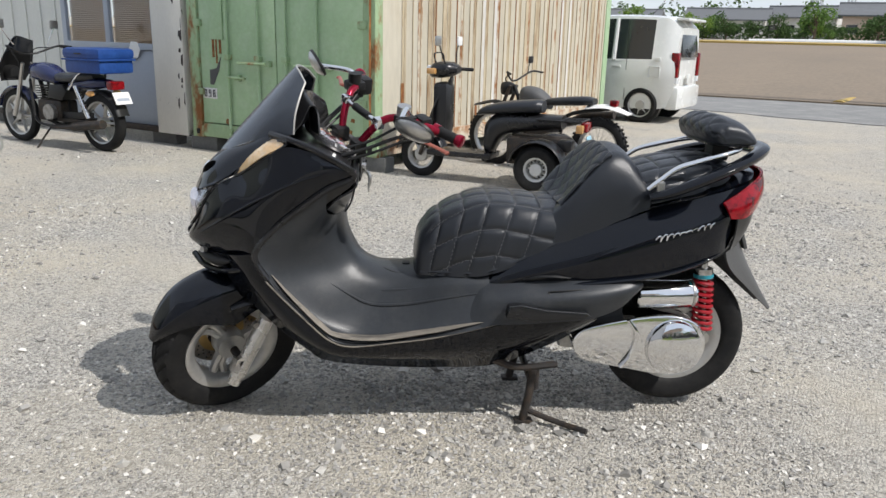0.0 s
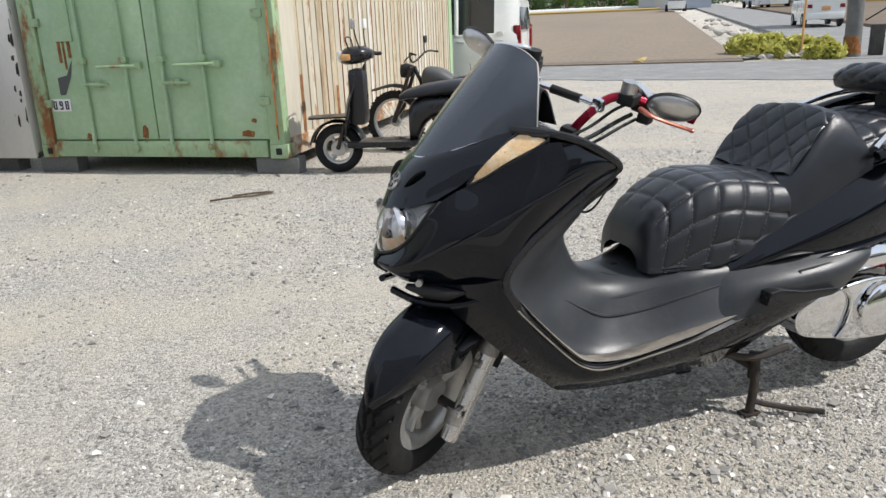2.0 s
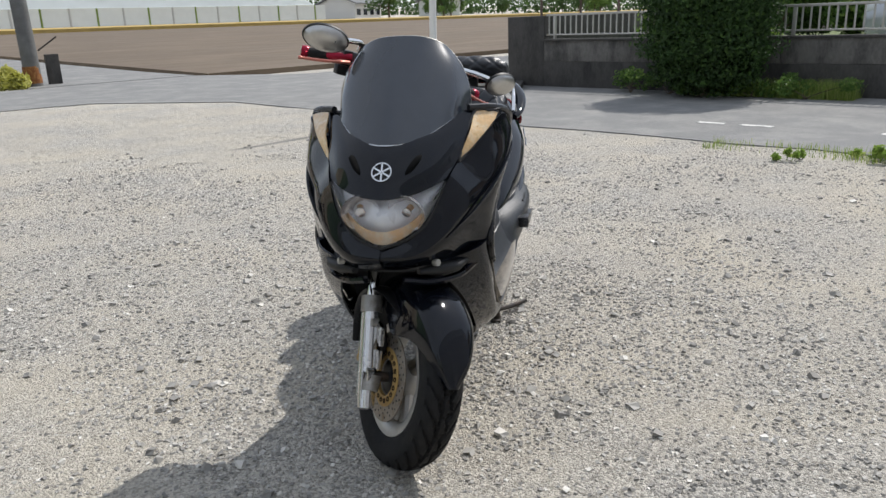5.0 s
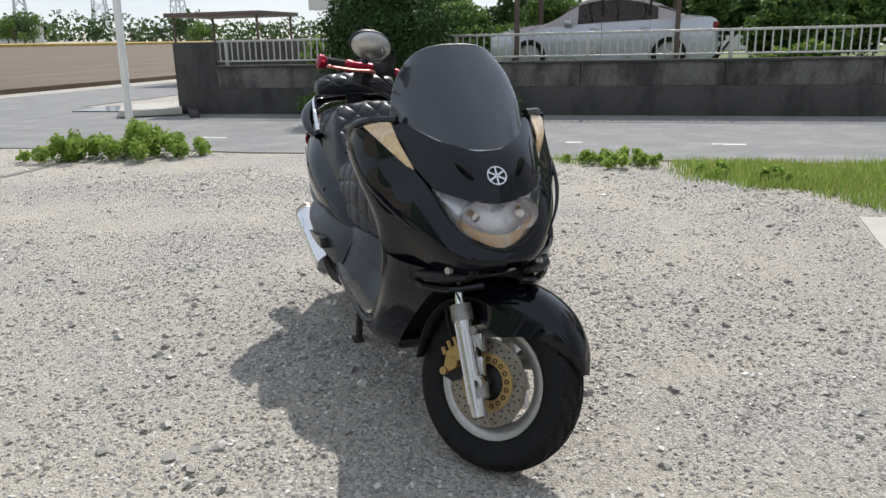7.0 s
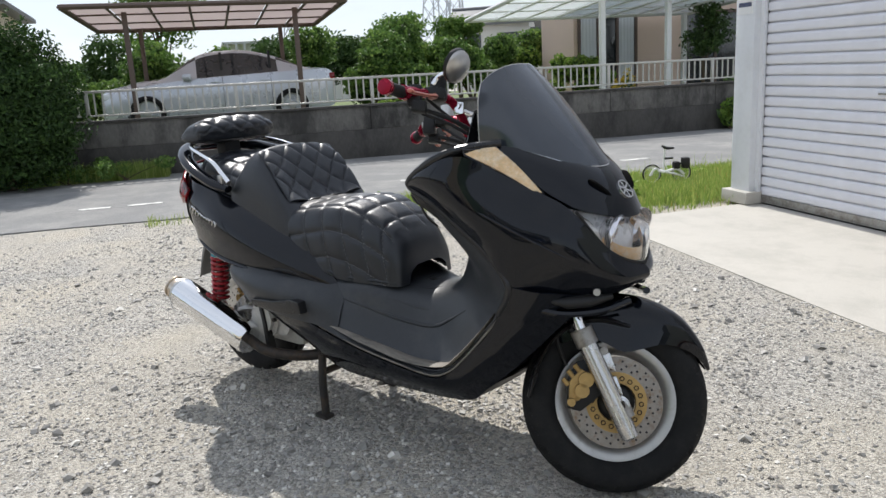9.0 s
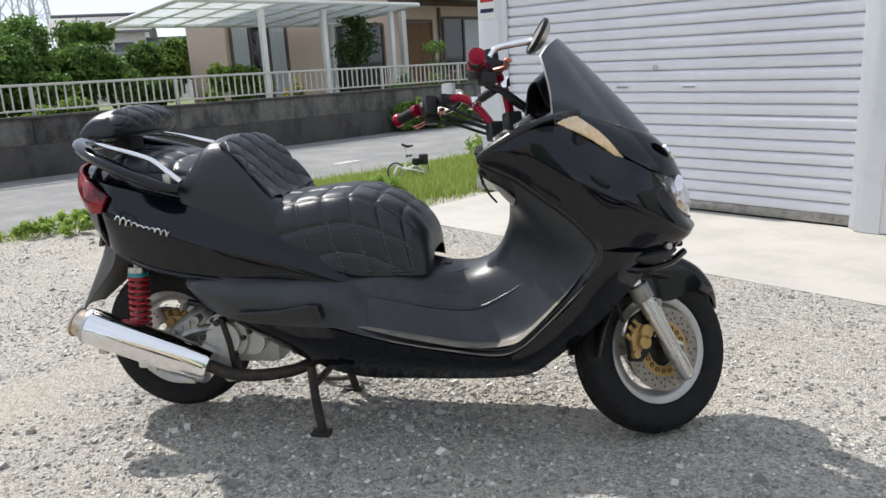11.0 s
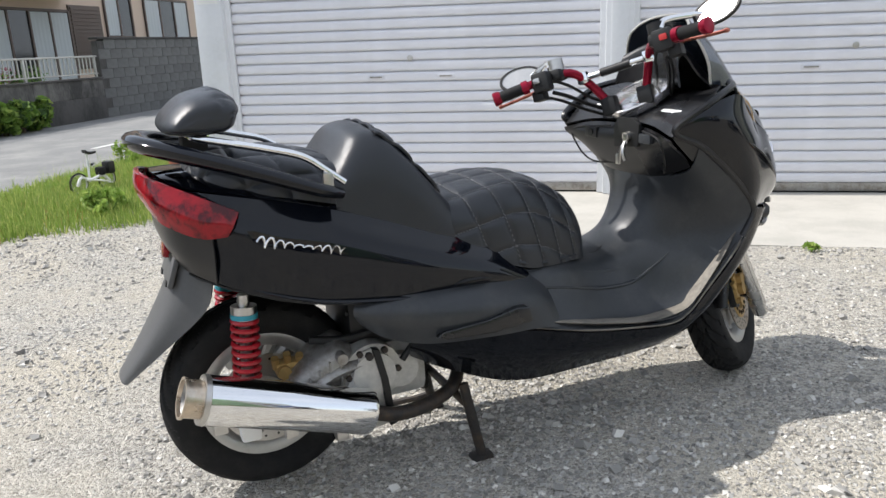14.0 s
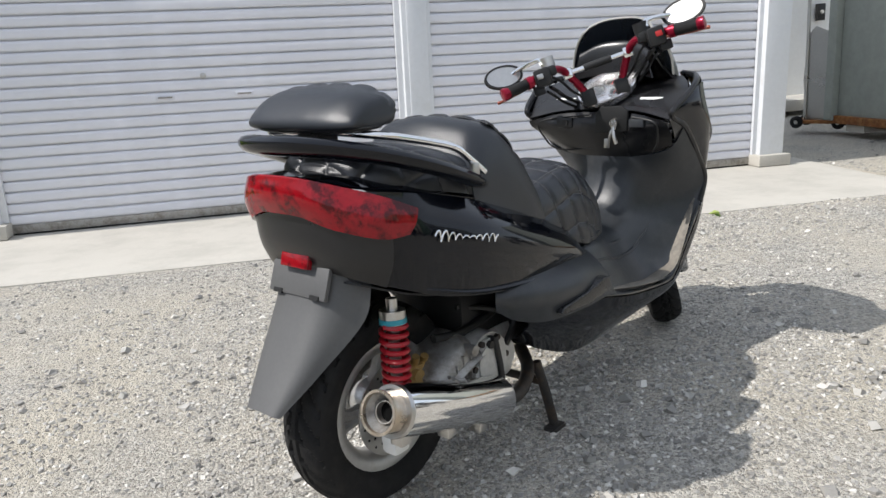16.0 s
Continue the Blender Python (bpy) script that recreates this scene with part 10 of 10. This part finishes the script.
def stones(n, spread, r0, r1, power, seed, sink=0.07):
    """Angular stones strewn round the scooter; returns vertices and quads."""
    rng = np.random.default_rng(seed)
    ang = rng.uniform(0, 2 * math.pi, n)
    rad = spread * rng.random(n) ** 0.72
    d, s = rad * np.cos(ang), rad * np.sin(ang)
    bare = rng.random(n)
    ok = np.array([on_lot(a, b) and q < 0.62 + 1.2 * noise.noise((a * 0.8, b * 0.8, 5)) + 0.7 * noise.noise((a * 2.7, b * 2.7, 6)) for a, b, q in zip(d, s, bare)])
    d, s = d[ok], s[ok]
    n = len(d)
    z = np.array([ground_z(a, b) for a, b in zip(d, s)])
    r = r0 + (r1 - r0) * rng.random(n) ** power
    cube = np.array([[-1, -1, -1], [1, -1, -1], [1, 1, -1], [-1, 1, -1], [-1, -1, 1], [1, -1, 1], [1, 1, 1], [-1, 1, 1]], float)
    v = cube[None] * rng.uniform(0.35, 0.95, (n, 8, 3))
    turn = rng.normal(0, 1, (n, 4))
    turn /= np.linalg.norm(turn, axis=1)[:, None]
    w, x, y, zz = turn.T
    rot = np.stack([1 - 2 * (y * y + zz * zz), 2 * (x * y - zz * w), 2 * (x * zz + y * w), 2 * (x * y + zz * w), 1 - 2 * (x * x + zz * zz), 2 * (y * zz - x * w),
                    2 * (x * zz - y * w), 2 * (y * zz + x * w), 1 - 2 * (x * x + y * y)], 1).reshape(n, 3, 3)
    v = np.einsum("nij,nkj->nki", rot, v) * r[:, None, None]
    v[:, :, 2] *= 0.65
    v += np.stack([d, s, z + r * sink], 1)[:, None]
    quads = np.array([[0, 3, 2, 1], [4, 5, 6, 7], [0, 1, 5, 4], [1, 2, 6, 5], [2, 3, 7, 6], [3, 0, 4, 7]])
    f = np.arange(n)[:, None, None] * 8 + quads[None]
    return v.reshape(-1, 3), f.reshape(-1, 4)


for name, label, args in (("gravel", "crushed grey gravel strewn over the lot", (140000, 5.0, 0.0028, 0.0092, 1.9, 1)),
                          ("gravel_far", "crushed grey gravel further out on the lot", (34000, 9.5, 0.0045, 0.0105, 1.6, 2)),
                          ("gravel_lumps", "larger broken stones lying on the gravel", (5600, 6.5, 0.008, 0.021, 2.6, 3, 0.25))):
    ob = new(name, raw_mesh(name, *stones(*args), M["pebble"]))
    ob.matrix_basis = SITE
    tagged(ob, label, "gravel", kind="stuff")


# ---- grass and weeds ----
def blades(places, h0, h1, w, seed, lean=0.5):
    """Bent grass blades at places (d, s, z): two quads and a tip each."""
    rng = np.random.default_rng(seed)
    p = np.asarray(places, float)
    n = len(p)
    a = rng.uniform(0, 2 * math.pi, n)
    side = np.stack([np.cos(a), np.sin(a), np.zeros(n)], 1)
    b = a + rng.normal(1.57, 0.8, n)
    out = np.stack([np.cos(b), np.sin(b), np.zeros(n)], 1)
    h = rng.uniform(h0, h1, n)[:, None]
    l = (rng.random(n) ** 1.5 * lean)[:, None] * h
    up = np.array([0, 0, 1.0])
    wd = w * rng.uniform(0.6, 1.2, n)[:, None]
    rows = [p - side * wd, p + side * wd, p + out * l * 0.35 + up * h * 0.55 - side * wd * 0.8, p + out * l * 0.35 + up * h * 0.55 + side * wd * 0.8, p + out * l + up * h * 0.95 - side * wd * 0.15, p + out * l + up * h * 0.95 + side * wd * 0.15]
    v = np.stack(rows, 1)
    f = np.arange(n)[:, None, None] * 6 + np.array([[0, 1, 3, 2], [2, 3, 5, 4]])[None]
    return v.reshape(-1, 3), f.reshape(-1, 4)


def strewn(n, d0, d1, s0, s1, seed, clump=0.0, fade=None):
    rng = np.random.default_rng(seed)
    d, s = rng.uniform(d0, d1, n), rng.uniform(s0, s1, n)
    keep = []
    for a, b, q in zip(d, s, rng.random(n)):
        v = 0.5 + 0.5 * noise.noise((a * 1.6, b * 1.6, seed)) - clump
        if fade:
            v *= fade(a, b)
        if q < v * 1.6:
            keep.append((a, b, 0.45 if a > 9.4 else ground_z(a, b) - 0.004))
    return keep


def lawn_fade(d, s):
    """Grass thins out towards the gravel along a slanting ragged edge."""
    edge = max(2.5, 3.9 + 1.1 * (s + 1.1)) + 0.25 * noise.noise((d * 2.5, s * 2.5, 9))
    return ease(edge - 0.2, edge + 0.35, d) * ease(-0.8, -1.5, s) * (1 - 0.5 * ease(4.5, 4.9, d))


for name, label, args, bl, mat in (
        ("grass", "patchy green grass at the edge of the lane", (170000, 2.45, 4.9, -10.5, -0.9, 5, 0.02, lawn_fade), (0.025, 0.10, 0.0042), "grass"),
        ("tall_grass", "taller seeding grass stalks along the lane", (1500, 3.0, 4.85, -10.5, -2.4, 6, 0.1, lawn_fade), (0.12, 0.26, 0.0022), "grass"),
        ("verge_grass", "thin grass along the edge of the lane", (2200, 4.55, 5.0, -0.9, 1.2, 15, 0.2), (0.03, 0.09, 0.0032), "grass"),
        ("wall_foot_grass", "long dry grass along the foot of the wall", (5200, 8.75, 9.19, 1.2, 3.6, 21, 0.0), (0.12, 0.30, 0.004), "grass"),
        ("garden_grass", "rough grass behind the railing", (16000, 9.5, 14.0, -12, 6, 16, 0.05), (0.05, 0.2, 0.006), "grass"),
        ("dry_grass", "dry straw among the grass", (5000, 2.45, 4.85, -10.5, -1.2, 7, 0.1, lawn_fade), (0.03, 0.11, 0.003), "straw")):
    ob = new(name, raw_mesh(name, *blades(strewn(*args), *bl, 8), M[mat]))
    ob.matrix_basis = SITE
    tagged(ob, label, "grass", kind="stuff")


def weed(d, s, r, h, n, seed, mat="weed"):
    t = thing("weed", "leafy green weed growing in the gravel", "weed", site(d, s, ground_z(d, s)), "weeds on the lot")
    rnd = random.Random(seed)
    bm = None
    tips = []
    for k in range(max(4, int(r * 36))):
        a = rnd.uniform(0, 6.28)
        q = r * rnd.random() ** 0.6
        tip = (q * math.cos(a), q * math.sin(a), h * rnd.uniform(0.5, 1.0) * (1 - 0.5 * q / r))
        tips.append((*tip, r * 0.22, r * 0.22, h * 0.34))
        bm = sweep([(tip[0] * 0.5, tip[1] * 0.5, 0), (tip[0] * 0.8, tip[1] * 0.8, tip[2] * 0.6), tip], [0.004, 0.003, 0.002], 4, bm=bm)
    part("stem", bm, M["leaf"], t)
    foliage("leaves", tips, n, 0.055, M[mat], t, seed, thick=0.9, longer=2.2)


for k, (d, s, r, h, n) in enumerate(((4.2, 5.05, 0.36, 0.28, 1900), (4.45, 4.55, 0.42, 0.36, 2400), (4.6, 4.1, 0.32, 0.24, 1500), (4.15, 5.35, 0.3, 0.18, 900), (4.5, 4.85, 0.3, 0.2, 900), (4.65, -0.2, 0.2, 0.12, 400), (4.62, -0.55, 0.25, 0.16, 520), (4.6, -0.85, 0.16, 0.12, 320),
                                     (4.1, -1.3, 0.22, 0.12, 380), (3.6, -1.75, 0.2, 0.12, 320), (4.35, 0.35, 0.12, 0.1, 160), (4.1, -3.75, 0.3, 0.12, 350), (4.5, -5.4, 0.3, 0.3, 600), (3.1, -2.5, 0.22, 0.18, 350), (2.9, -4.0, 0.2, 0.25, 350), (4.6, -7.0, 0.35, 0.35, 600), (-1.9, -1.80, 0.05, 0.03, 90), (-1.3, -1.84, 0.04, 0.03, 60))):
    weed(d, s, r, h, n, k + 500)
